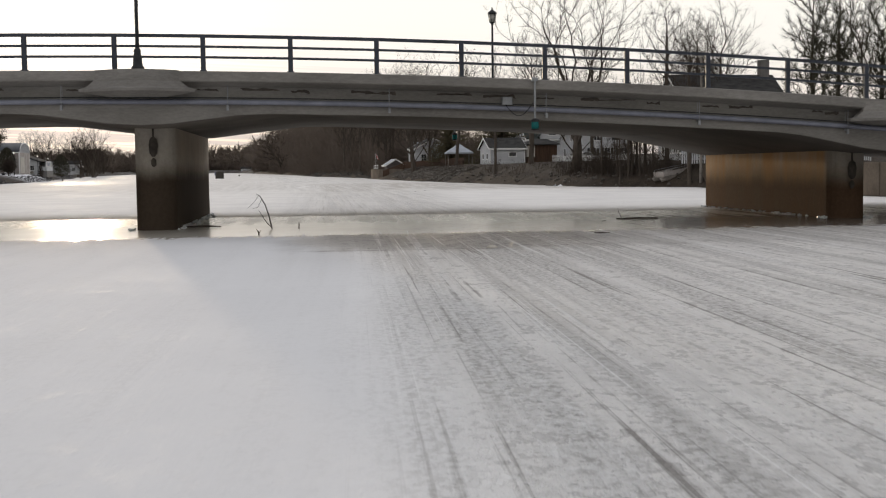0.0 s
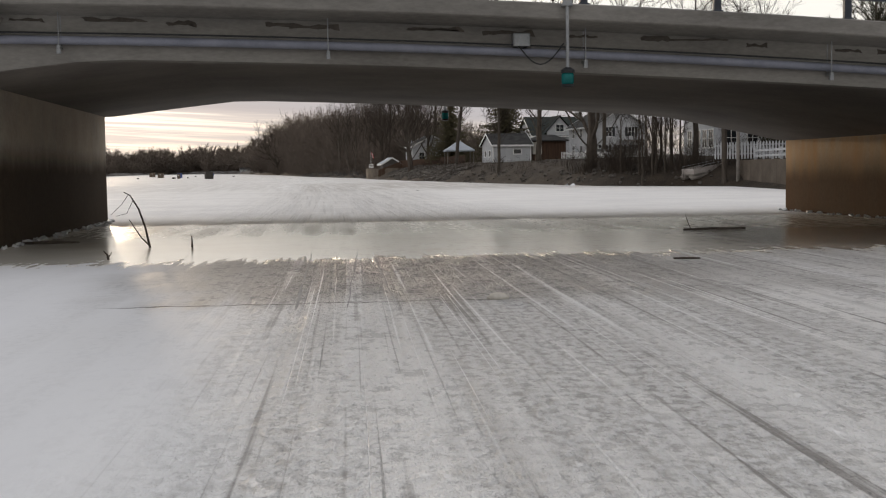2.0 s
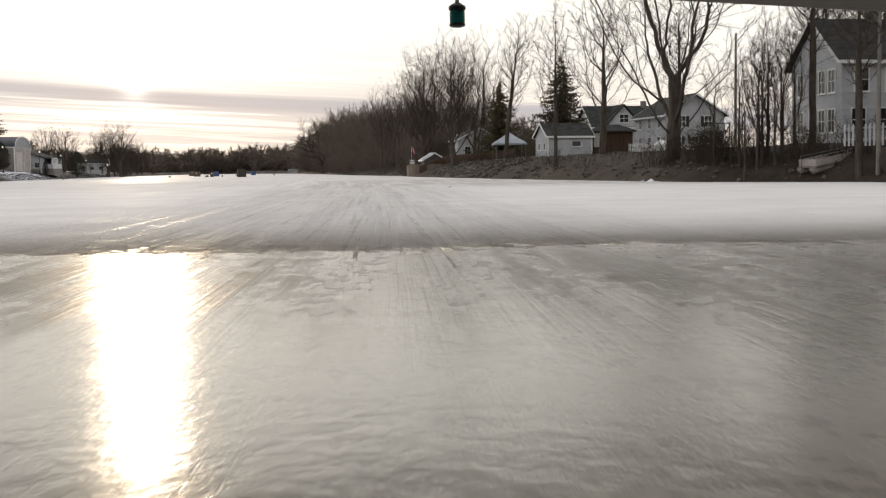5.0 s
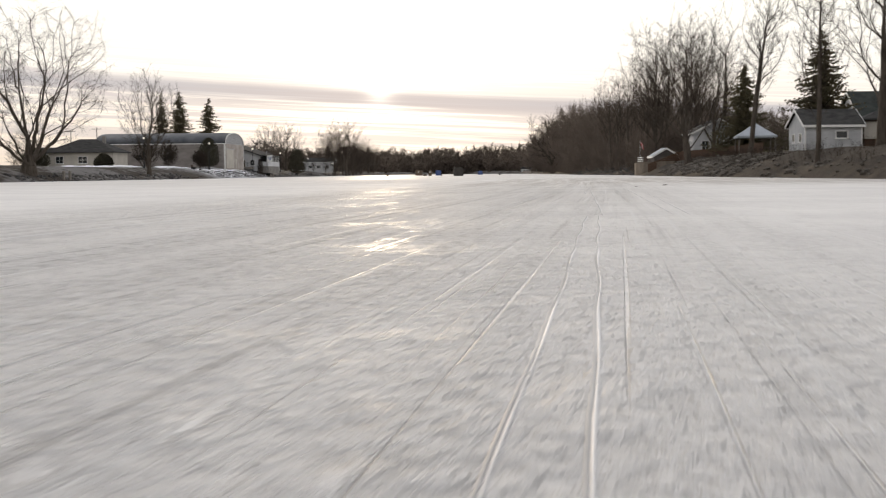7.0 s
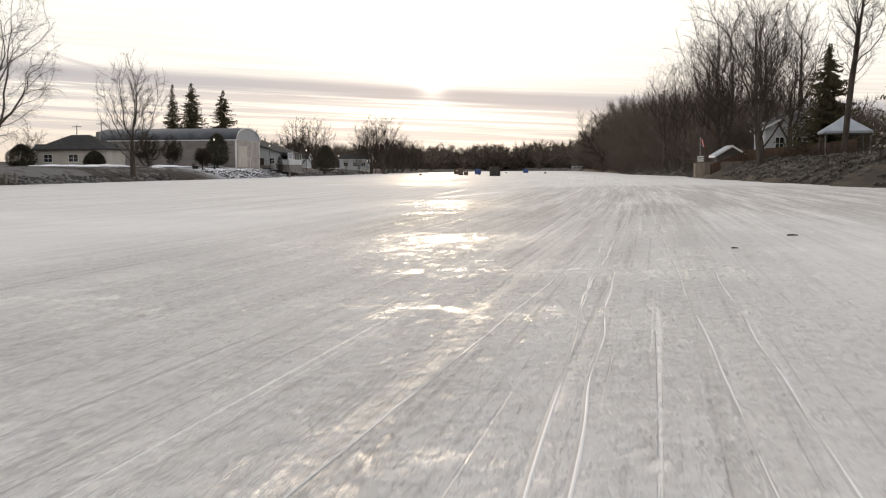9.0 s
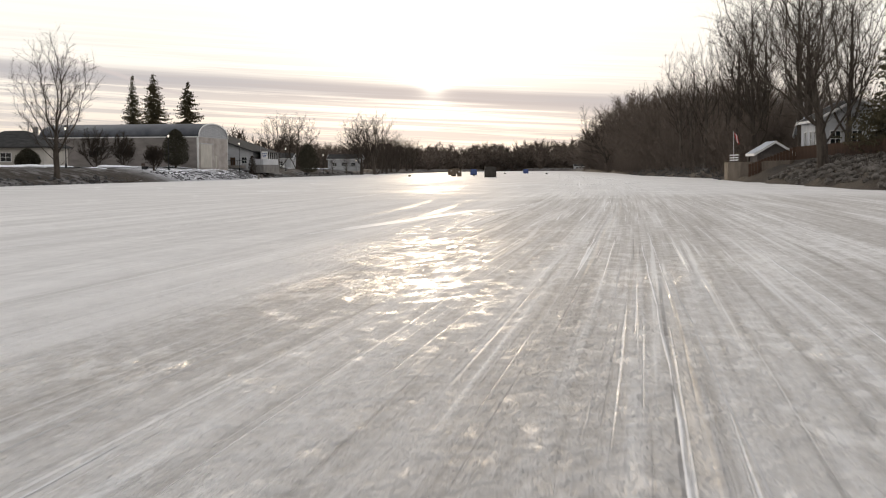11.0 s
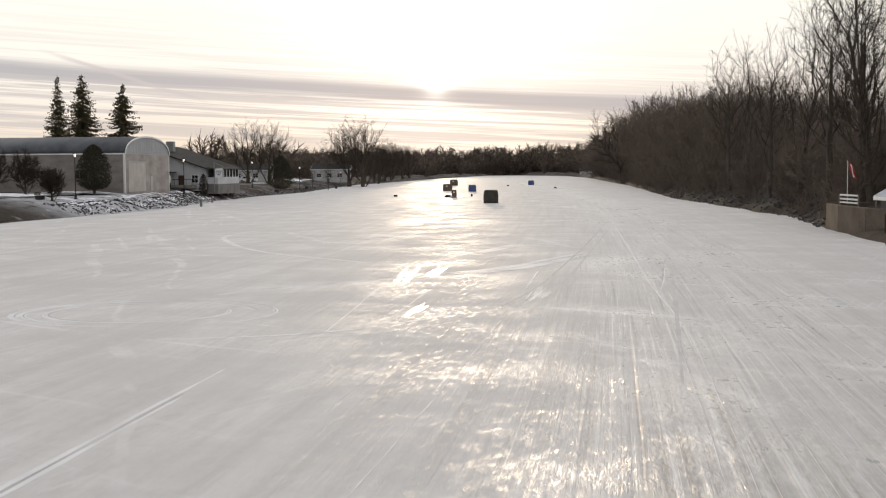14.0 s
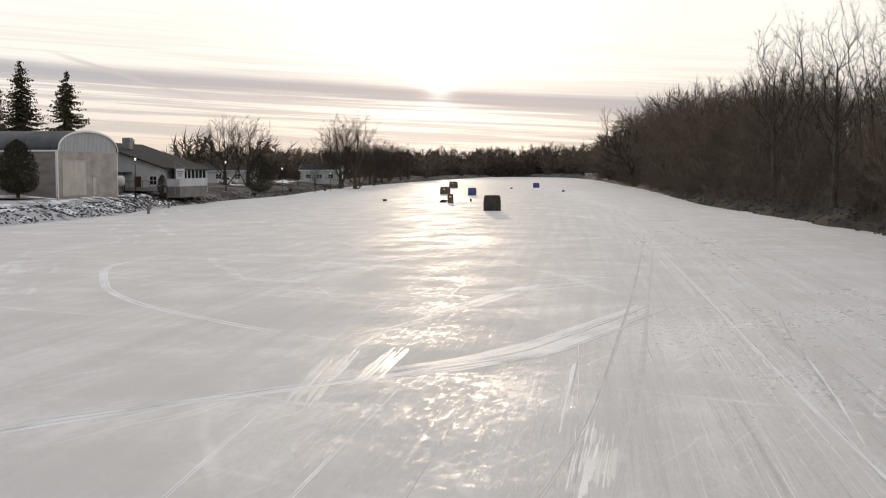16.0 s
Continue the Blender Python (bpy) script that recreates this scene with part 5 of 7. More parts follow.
# left bank
tree("weep", -57, 199, 1.0, 40, "large old bare tree with drooping twigs beside the river")
tree("upswept", -60.7, 246.5, 1.12, 15, "bare tree with upswept limbs on the grassy bank")
tree("weep", -66, 196, 0.9, 200, "old bare tree beside a car park")
tree("fan_far", -85.0, 421, 0.95, 0, "round-crowned bare tree beside the river path")
tree("fan_far", -91.0, 424, 0.95, 140, "round-crowned bare tree beside the river path")
for x, y, s, a in ((-86.6, 515, 1.45, 90), (-92.5, 521, 1.35, 200), (-97.0, 540, 1.25, 30)):
    tree("fan_far", x, y, s, a, "tall bare tree with a broad fan-shaped crown on the bank", "shore fan trees")
for x, y, s, a in ((-84, 372 + 80, 0.55, 30), (-103, 585, 0.95, 90), (-101, 598, 0.95, 10), (-106, 612, 1.05, 160), (-108, 630, 1.0, 40), (-110, 648, 1.0, 250), (-112, 668, 1.05, 120), (-116, 690, 1.1, 300), (-117, 715, 1.1, 70), (-120, 745, 1.1, 170)):
    tree("fan_far" if s > 0.9 else "young", x, y, s, a, group="trees along the park shore")
tree("young", -80.8, 455, 0.8, 60, "young bare tree on the park lawn")

# small trees to fill woods: full crowned, low thicket, and far off
FULL = dict(spread=6.4, base=1.2, girth=0.24, n=95, flare=0.05, tip=0.018, fork=0.4, twigs=14, reach=1.7, step=1.8, pull=0.22, hollow=0.15, sides=(3, 3), fine=1.6)
LOW = dict(spread=7.5, base=0.3, girth=0.20, n=55, flare=0.1, tip=0.026, fork=0.3, twigs=14, reach=2.3, step=2.4, pull=0.22, hollow=0.1, sides=(3, 3), fine=2.4)
DISTANT = dict(spread=7.5, base=-1.0, girth=0.30, n=24, flare=0.0, tip=0.08, fork=0.5, twigs=16, reach=3.6, step=4.0, pull=0.25, hollow=0.1, sides=(3, 3), fine=2.2)


def scatter_wood(name, spots, label, mat="hazed_wood", seed=1, plan=FULL, wide=1.0):
    """A wood of many small bare trees joined in one mesh."""
    r = random.Random(seed)
    protos = []
    for i in range(5):
        w, c = grow(40 + i, 18.0, **plan)
        off = len(w.v)
        protos.append((np.array(w.v + c.v), w.f + [tuple(j + off for j in f) for f in c.f]))
    V, F, base = [], [], 0
    for x, y, h in spots:
        vs, fs = protos[r.randrange(len(protos))]
        a, k = r.uniform(0, 6.28), h / 18.0
        wk = k * r.uniform(0.9, 1.25) * wide
        c, s = math.cos(a) * wk, math.sin(a) * wk
        q = np.empty_like(vs)
        q[:, 0] = x + vs[:, 0] * c - vs[:, 1] * s
        q[:, 1] = y + vs[:, 0] * s + vs[:, 1] * c
        q[:, 2] = bank_height(x, y) - 0.3 + vs[:, 2] * k
        V.append(q)
        F += [tuple(j + base for j in f) for f in fs]
        base += len(vs)
    me = bpy.data.meshes.new(name)
    me.from_pydata(np.concatenate(V).tolist(), [], F)
    me.materials.append(MAT[mat])
    return tagged(new(name, me), label, "woodland", kind="stuff")


def brush(name, spots, label, mat="hazed_wood", seed=2, stems=26, h0=1.2, h1=3.2, thick=0.02):
    """Leafless undergrowth: sprays of bent stems."""
    r = random.Random(seed)
    s = Shape()
    for x, y in spots:
        z = max(bank_height(x, y), 0.0) - 0.1
        for _ in range(stems):
            a, t = r.uniform(0, 6.28), r.uniform(0.1, 0.9)
            h = r.uniform(h0, h1)
            bx, by = x + r.gauss(0, 0.5), y + r.gauss(0, 0.5)
            p0 = (bx, by, z)
            p1 = (bx + math.cos(a) * t * h * 0.35, by + math.sin(a) * t * h * 0.35, z + h * 0.6)
            p2 = (bx + math.cos(a) * t * h * 0.9, by + math.sin(a) * t * h * 0.9, z + h * (1.0 - 0.35 * t))
            s.tube([p0, p1, p2], [thick, thick * 0.7, thick * 0.35], 3, False)
            for _k in range(3):
                f = r.uniform(0.3, 0.95)
                q = Vector(p1).lerp(Vector(p2), f)
                e = q + Vector((r.gauss(0, 0.3), r.gauss(0, 0.3), r.uniform(0.1, 0.5))) * h * 0.35
                s.tube([q, e], [thick * 0.5, thick * 0.25], 3, False)
    return whole(name, s, mat, label, "undergrowth", "stuff")


rw = random.Random(77)
spots, low_spots, far_spots = [], [], []
# the wood stands highest where the shore bends away, lower towards the river wall
for _ in range(170):
    y = 345 + rw.random() * 290
    spots.append((along(SHORE_R, y) + 2.5 + rw.random() ** 1.3 * 45, y, rw.uniform(0.85, 1.02) * along([(345, 12), (385, 20), (440, 23.5), (500, 25.5), (580, 26), (640, 24)], y)))
for _ in range(36):
    y = rw.uniform(262, 350)
    spots.append((along(SHORE_R, y) + 8 + rw.random() * 40, y, rw.uniform(6, 9.5)))
for _ in range(190):
    y = 259 + rw.random() ** 1.2 * 200
    low_spots.append((along(SHORE_R, y) + 1.5 + rw.random() ** 1.2 * 22, y, rw.uniform(3.5, 8.0)))
for _ in range(60):
    y = rw.uniform(232, 300)
    low_spots.append((along(SHORE_R, y) + rw.uniform(14, 46), y, rw.uniform(5.0, 9.0)))
for _ in range(80):
    y = rw.uniform(380, 660)
    low_spots.append((along(SHORE_R, y) + rw.uniform(0.2, 5.0), y, rw.uniform(2.5, 6.0)))
for _ in range(60):
    y = rw.uniform(600, 900)
    far_spots.append((along(SHORE_R, y) + 2 + rw.random() ** 1.4 * 60, y, rw.uniform(17, 23)))
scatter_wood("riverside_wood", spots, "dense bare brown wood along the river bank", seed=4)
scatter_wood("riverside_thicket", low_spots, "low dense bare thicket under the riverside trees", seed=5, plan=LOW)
spots = far_spots
for _ in range(360):
    x = rw.uniform(-330, 110)
    spots.append((x, 1265 + rw.random() * 90, rw.uniform(16, 24) + 4 * noise.noise((x * 0.02, 0.3, 0.7))))
for _ in range(45):
    y = rw.uniform(850, 1240)
    spots.append((along(SHORE_R, y) + 3 + rw.random() * 40, y, rw.uniform(18, 26)))
for _ in range(70):
    y = rw.uniform(600, 1240)
    spots.append((along(SHORE_L, y) - 4 - rw.random() * 70, y, rw.uniform(12, 19)))
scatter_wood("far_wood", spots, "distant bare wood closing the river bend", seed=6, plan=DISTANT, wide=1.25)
spots = []
for _ in range(66):
    y = rw.uniform(430, 760)
    spots.append((along(SHORE_L, y) - 25 - rw.random() * 120, y, rw.uniform(7, 13)))
for _ in range(24):
    x = rw.uniform(-330, -110)
    spots.append((x, 330 + rw.random() * 130, rw.uniform(7, 12)))
for _ in range(16):
    y = rw.uniform(60, 230)
    spots.append((along(SHORE_R, y) + 45 + rw.random() * 60, y, rw.uniform(9, 14)))
scatter_wood("village_trees", spots, "bare trees between the houses and lawns", seed=8, plan=dict(FULL, n=80))

spots = []
for _ in range(150):
    y = 260 + rw.random() ** 1.2 * 300
    spots.append((along(SHORE_R, y) + 0.8 + rw.random() ** 1.6 * 22, y))
wood = []
for _ in range(120):
    y = rw.uniform(560, 780)
    wood.append((along(SHORE_L, y) - 22 - rw.random() * 95, y, rw.uniform(8, 14)))
scatter_wood("park_wood", wood, "bare wood behind the park lawns", seed=12, plan=dict(DISTANT, tip=0.05), wide=1.1)
brush("bank_undergrowth", spots, "tangled bare undergrowth on the wooded bank", seed=3, stems=18, h0=1.0, h1=3.6, thick=0.026)
spots = [(along(SHORE_R, y) + rw.uniform(1.2, 4.5), y) for y in [113 + 0.55 * i for i in range(36)]]
brush("bank_brush", spots, "bare brown brush on the bank above the ice", "twig", seed=5, stems=34, h0=0.6, h1=2.8, thick=0.018)
spots = [(along(SHORE_R, y) + rw.uniform(2.0, 6.5), y) for y in [126 + 0.95 * i for i in range(100)]]
brush("dry_weeds", spots, "dry weeds and low brush on the rubble bank", "twig", seed=9, stems=14, h0=0.4, h1=1.2, thick=0.012)


# ---- evergreens ----
def spruce_shapes(seed, h, w, gap=0.42, power=0.85):
    r = random.Random(seed)
    trunk = Shape().tube([(0, 0, -0.2), (0, 0, h * 0.5), (0, 0, h)], [0.22, 0.13, 0.02], 7)
    crown = Shape()
    z = h * 0.08
    while z < h * 0.985:
        f = z / h
        reach = 1.55 * w * (1 - f) ** power * r.uniform(0.75, 1.1) + 0.18
        for _ in range(int(9 + 9 * (1 - f))):
            a = r.uniform(0, 6.28)
            l = reach * r.uniform(0.6, 1.1)
            dx, dy = math.cos(a), math.sin(a)
            zb = z + r.uniform(-0.5, 0.5) * gap
            sag = l * r.uniform(0.12, 0.42)
            tip_up = l * 0.10
            steps = max(3, int(l / 0.26))
            for i in range(steps):
                t = (i + r.random()) / steps
                q = Vector((dx * l * t, dy * l * t, zb - sag * math.sin(t * 1.9) + tip_up * t * t + r.gauss(0, 0.05)))
                for sgn in (-1, 1):
                    sl = (0.18 + 0.42 * (1 - t)) * r.uniform(0.5, 1.1) * min(1.0, l * 0.7)
                    e = q + Vector((-dy * sgn * sl + dx * sl * 0.7, dx * sgn * sl + dy * sl * 0.7, -r.uniform(0.05, 0.3) * sl - 0.04))
                    k = Vector((dx, dy, 0)) * 0.13
                    crown.quad(q - k * 0.6, q + k, e + Vector((0, 0, -0.05)))
                    crown.quad(q, e, q.lerp(e, 0.5) + Vector((0, 0, -r.uniform(0.12, 0.3))))
        z += gap * r.uniform(0.7, 1.2)
    return trunk, crown


def evergreen(name, seed, x, y, h, w, label, gap=0.42, group="", mat="needles", power=0.85):
    t = thing(name, pose(x, y, bank_height(x, y) - 0.05), label, "tree", group)
    a, c = spruce_shapes(seed, h, w, gap, power)
    part("trunk", a, "bark", t)
    part("crown", c, mat, t)


def shrub(seed, x, y, h, w, label, name="cedar_bush", category="bush", stem=0.4, leaf=0.18, count=7600, mat="cedar", point=0.60):
    """A clipped-looking dense bush: short stems inside a shell of small leaf sprays."""
    r = random.Random(seed)
    t = thing(name, pose(x, y, bank_height(x, y) - 0.05), label, category)
    st = Shape()
    for _ in range(5):
        a = r.uniform(0, 6.28)
        st.tube([(0.08 * math.cos(a), 0.08 * math.sin(a), -0.2), (0.2 * w * math.cos(a), 0.2 * w * math.sin(a), h * 0.5), (0.15 * w * math.cos(a + 1), 0.15 * w * math.sin(a + 1), h * 0.85)], [0.07, 0.05, 0.02], 5)
    part("stems", st, "bark", t)
    cr = Shape()
    for _ in range(count):
        u = r.random()
        a = r.uniform(0, 6.28)
        prof = math.sin(math.pi * min(1, max(0, u)) ** point) ** 0.5
        lump = 1 + 0.13 * noise.noise((math.cos(a) * 1.7 + seed, math.sin(a) * 1.7, u * 4))
        rad = w * prof * lump * r.uniform(0.02, 1.0) ** 0.5
        q = Vector((rad * math.cos(a), rad * math.sin(a), stem + (h - stem) * u + r.gauss(0, 0.05)))
        o = (Vector((math.cos(a), math.sin(a), 0.5)) * 0.5 + Vector((r.gauss(0, 1), r.gauss(0, 1), r.gauss(0, 1))).normalized()).normalized()
        sd = o.cross(Vector((r.gauss(0, 1), r.gauss(0, 1), r.gauss(0, 1)))).normalized()
        k = leaf * r.uniform(0.7, 1.5)
        cr.quad(q - sd * k * 0.5, q + o * k * 0.4 + sd * k * 0.1, q + o * k * 1.3, q + sd * k * 0.5)
    part("crown", cr, mat, t)


def twig_bush(seed, x, y, h, w, label):
    """A dense leafless bush on a short stem."""
    t = thing("bare_bush", pose(x, y, bank_height(x, y) - 0.05), label, "bush")
    a, c = grow(100 + seed, h, w, 0.7, 0.14, 420, flare=0.0, tip=0.011, fork=0.3, twigs=12, reach=0.6, hollow=0.1, step=0.6, pull=0.25, fine=1.8)
    part("stem", a, "bark", t, smooth=True)
    part("crown", c, "twig", t)


evergreen("spruce_tree", 1, -93.4, 340.2, 18.3, 2.7, "tall narrow dark spruce behind the barn", 0.50, "spruces")
evergreen("spruce_tree", 2, -88.4, 338.6, 18.3, 4.7, "tall full dark spruce behind the barn", 0.42, "spruces")
evergreen("spruce_tree", 3, -80.9, 337.1, 16.5, 4.6, "dark spruce with drooping limbs behind the barn", 0.45, "spruces")
evergreen("spruce_tree", 4, -100, 400, 9.0, 1.8, "small dark spruce behind a restaurant roof", 0.45)
evergreen("spruce_tree", 5, 33.0, 205, 13.5, 4.2, "dark spruce beside a garage", 0.40)
evergreen("spruce_tree", 6, 27.0, 226, 12.0, 4.0, "dark spruce behind a board fence", 0.42)
for k, (px, py, ph, pw) in enumerate(((41.2, 98, 15.5, 2.5), (44.8, 101, 16.0, 2.4), (48.5, 100, 15.5, 2.8))):
    t = thing("cedar_tree", pose(px, py, bank_height(px, py) - 0.05), "tall feathery evergreen beside the bridge end", "tree", "cedars by the bridge")
    w, c = grow(90 + k, ph, pw, 0.8, 0.24, 620, flare=-0.35, tip=0.012, fork=0.85, twigs=20, reach=0.55, hollow=0.05, pull=0.22, fine=1.0)
    part("trunk", w, "bark", t, smooth=True)
    part("crown", c, "cedar", t)
shrub(1, -70.9, 306.2, 6.2, 2.3, "dense dark upright cedar in front of the barn", stem=0.6)
twig_bush(2, -81.8, 300, 6.4, 3.0, "large round leafless brown bush on the barn lawn")
twig_bush(4, -77.1, 300, 5.6, 2.2, "leafless brown bush on the barn lawn")
twig_bush(5, -65.6, 285, 3.7, 1.6, "small leafless brown bush in front of the barn")
shrub(3, -78.7, 409.6, 7.0, 2.9, "large dense dark cedar beside the river path", stem=0.2, count=7600, leaf=0.18)
shrub(6, -81.0, 277, 2.6, 1.8, "dark evergreen shrub beside a bungalow", stem=0.2)
shrub(7, -95.0, 279, 3.8, 2.6, "dark evergreen shrub beside a bungalow", stem=0.2)
shrub(8, 43.5, 118, 4.6, 2.6, "clipped dark evergreen behind a picket fence", stem=0.3)
shrub(9, 47.5, 114, 4.2, 2.4, "clipped dark evergreen behind a picket fence", stem=0.3)
shrub(10, -71.8, 347, 3.6, 0.8, "narrow brown shrub beside the terrace", stem=0.2, count=900, mat="twig")


# ---- buildings ----
def window_part(parent, m, w, h, panes=(2, 2), frame_mat="trim"):
    """A window set on a wall; local x along the wall, y out of it, origin at the middle of the sill."""
    t = 0.08
    fr = Shape()
    for y in (-0.02, 0.05):
        for a, b in ((w / 2 + t, t), (w / 2, 0.0)):
            fr.v += [(-a, y, -b), (a, y, -b), (a, y, h + b), (-a, y, h + b)]
    for k in range(4):
        q = (k + 1) % 4
        fr.f += [(8 + k, 8 + q, 12 + q, 12 + k), (k, 8 + k, 8 + q, q), (4 + k, 4 + q, 12 + q, 12 + k)]
    win = part("window", fr, frame_mat, parent, m=m)
    for i in range(1, panes[0]):
        x = -w / 2 + w * i / panes[0]
        part("mullion", Shape().box(x - 0.025, -0.01, 0, x + 0.025, 0.035, h), frame_mat, win)
    for i in range(1, panes[1]):
        z = h * i / panes[1]
        part("glazing_bar", Shape().box(-w / 2, -0.01, z - 0.025, w / 2, 0.03, z + 0.025), frame_mat, win)
    part("pane", Shape().box(-w / 2, -0.015, 0, w / 2, 0.006, h), "glass", win, "dark window glass")
    part("sill", Shape().box(-w / 2 - 0.12, -0.02, -t - 0.05, w / 2 + 0.12, 0.10, -t), frame_mat, win)
    return win


def side(m_x, m_y, z, turn):
    return pose(m_x, m_y, z, 0, 0, turn)


def gable_house(name, m, w, d, eave, ridge, wall, roof, label, over=0.4, ridge_along="x", boards=True):
    """A house with pitched roof; local box from 0 to w and 0 to d. The ridge runs along x or y."""
    h = thing(name, m, label, "house" if "house" in name else name.replace("_", " "))
    s = Shape()
    if ridge_along == "x":
        s.loft([[(x, 0, -0.6), (x, d, -0.6), (x, d, eave), (x, d / 2, ridge), (x, 0, eave)] for x in (0, w)])
    else:
        s.loft([[(0, y, -0.6), (w, y, -0.6), (w, y, eave), (w / 2, y, ridge), (0, y, eave)] for y in (0, d)])
    wl = part("wall", s, wall, h)
    if boards:
        n = int(eave / 0.22)
        me = Shape().loft([[(0, -0.004, 0.22), (w, -0.004, 0.22), (w, 0.0, 0.22), (0, 0.0, 0.22)], [(0, -0.026, 0.0), (w, -0.026, 0.0), (w, 0.0, 0.0), (0, 0.0, 0.0)]]).mesh("siding_board", MAT[wall])
        for i in range(n):
            part("siding_board", me, wall, wl, m=Matrix.Translation((0, 0, i * 0.22)))
    t = 0.16
    if ridge_along == "x":
        k = (ridge - eave) / (d / 2)
        for nm, sg in (("roof", -1), ("roof", 1)):
            y0, y1 = d / 2 + sg * (d / 2 + over), d / 2
            z0, z1 = eave - over * k, ridge
            r = Shape().loft([[(x, y0, z0 + 0.03), (x, y1, z1 + 0.03), (x, y1, z1 + t + 0.03), (x, y0, z0 + t + 0.03)] for x in (-over, w + over)])
            rf = part(nm, r, roof, h)
            part("eave_board", Shape().box(-over, min(y0, y0 + sg * 0.04), z0 - 0.06, w + over, max(y0, y0 + sg * 0.04), z0 + t + 0.02), "trim", rf)
            for x in (-over, w + over):
                a = x - 0.04 if x < 0 else x
                part("rake_board", Shape().loft([[(a + q, y0, z0 - 0.05), (a + q, y1, z1 - 0.05), (a + q, y1, z1 + t + 0.05), (a + q, y0, z0 + t + 0.05)] for q in (0, 0.04)]), "trim", rf)
    else:
        k = (ridge - eave) / (w / 2)
        for nm, sg in (("roof", -1), ("roof", 1)):
            x0, x1 = w / 2 + sg * (w / 2 + over), w / 2
            z0, z1 = eave - over * k, ridge
            r = Shape().loft([[(x0, y, z0 + 0.03), (x1, y, z1 + 0.03), (x1, y, z1 + t + 0.03), (x0, y, z0 + t + 0.03)] for y in (-over, d + over)])
            rf = part(nm, r, roof, h)
            part("eave_board", Shape().box(min(x0, x0 + sg * 0.04), -over, z0 - 0.06, max(x0, x0 + sg * 0.04), d + over, z0 + t + 0.02), "trim", rf)
            for y in (-over, d + over):
                a = y - 0.04 if y < 0 else y
                part("rake_board", Shape().loft([[(x0, a + q, z0 - 0.05), (x1, a + q, z1 - 0.05), (x1, a + q, z1 + t + 0.05), (x0, a + q, z0 + t + 0.05)] for q in (0, 0.04)]), "trim", rf)
    return h


F = 180  # windows on a wall that faces -y

# garage on the bank
g = gable_house("garage", pose(28.45, 187.0, 2.35, 0, 0, 11), 5.6, 4.6, 2.6, 4.05, "paleside", "shingle", "small pale grey garage with a dark shingle roof", 0.3)
window_part(g, side(3.6, -0.03, 1.35, F), 1.1, 0.6, (1, 1))
window_part(g, side(-0.01, 1.3, 1.0, 90), 0.6, 0.75, (1, 1))
window_part(g, side(-0.01, 3.2, 1.0, 90), 0.6, 0.75, (1, 1))
for x in (0.0, 5.6):
    part("corner_board", Shape().box(x - 0.07, -0.05, 0, x + 0.07, 0.07, 2.6), "trim", g)

# brown shed with a hipped roof
g = thing("garden_shed", pose(34.6, 190.0, 2.7), "brown boarded shed with a low dark roof and a cream side", "shed")
part("wall", Shape().box(0, 0, -0.5, 4.8, 4.0, 2.75), "brownwood", g)
part("side_panel", Shape().box(-0.03, -0.06, 0.9, 1.3, 0.0, 2.6), "cream", g, "cream painted panel")
for i in range(14):
    part("board", Shape().box(1.4 + i * 0.24, -0.045, 0.0, 1.61 + i * 0.24, -0.002, 2.6), "brownwood", g)
part("roof", Shape().loft([[(-0.4, -0.4, 2.72), (5.2, -0.4, 2.72), (5.2, 4.4, 2.72), (-0.4, 4.4, 2.72)], [(-0.4, -0.4, 2.88), (5.2, -0.4, 2.88), (5.2, 4.4, 2.88), (-0.4, 4.4, 2.88)], [(1.4, 1.6, 3.7), (3.4, 1.6, 3.7), (3.4, 2.4, 3.7), (1.4, 2.4, 3.7)]]), "shingle", g)

# dark-roofed house with a white gable
g = gable_house("house", pose(39.5, 216.0, 2.6, 0, 0, 6), 12.0, 9.0, 4.4, 7.4, "white", "green_roof", "white house with a steep dark green shingle roof", 0.45)
for x in (1.6, 4.2, 8.2, 10.2):
    window_part(g, side(x, -0.03, 1.2, F), 1.0, 1.4)
dg = part("dormer", Shape().loft([[(2.2, y, 4.2), (6.6, y, 4.2), (6.6, y, 4.9), (4.4, y, 7.3), (2.2, y, 4.9)] for y in (-0.35, 4.0)]), "white", g, "white gable dormer")
for sg in (-1, 1):
    part("dormer_roof", Shape().loft([[(4.4 + sg * 2.6, y, 4.62), (4.4, y, 7.45), (4.4, y, 7.62), (4.4 + sg * 2.6, y, 4.79)] for y in (-0.7, 4.2)]), "green_roof", dg)
window_part(g, side(4.4, -0.38, 5.0, F), 1.3, 1.1)
part("chimney", Shape().box(8.6, 4.0, 6.0, 9.3, 4.7, 8.3, 0.02), "block", g, "brick chimney")

# two-storey white house
g = gable_house("house", pose(45.0, 196.0, 2.7, 0, 0, 8), 8.0, 11.0, 5.1, 7.6, "white", "shingle", "tall white two-storey house with a grey roof", 0.5, "y")
for x, z in ((1.6, 0.9), (4.0, 0.9), (6.4, 0.9), (2.2, 3.5), (5.8, 3.5)):
    w = window_part(g, side(x, -0.03, z, F), 0.95, 1.35)
    for sx in (-0.78, 0.78):
        part("shutter", Shape().box(sx - 0.2, -0.02, 0.0, sx + 0.2, 0.03, 1.35), "lamp", w, "dark shutter")
for y in (2.2, 5.5, 8.8):
    for z in (0.9, 3.5):
        window_part(g, side(-0.03, y, z, 90), 0.9, 1.35)
pb = part("balcony", Shape().box(4.6, -1.5, 2.75, 8.2, 0, 2.92), "greywood", g, "dark wooden balcony")
for x in (4.7, 5.6, 6.5, 7.4, 8.1):
    part("balcony_post", Shape().box(x - 0.05, -1.48, 2.9, x + 0.05, -1.38, 3.85), "lamp", pb)
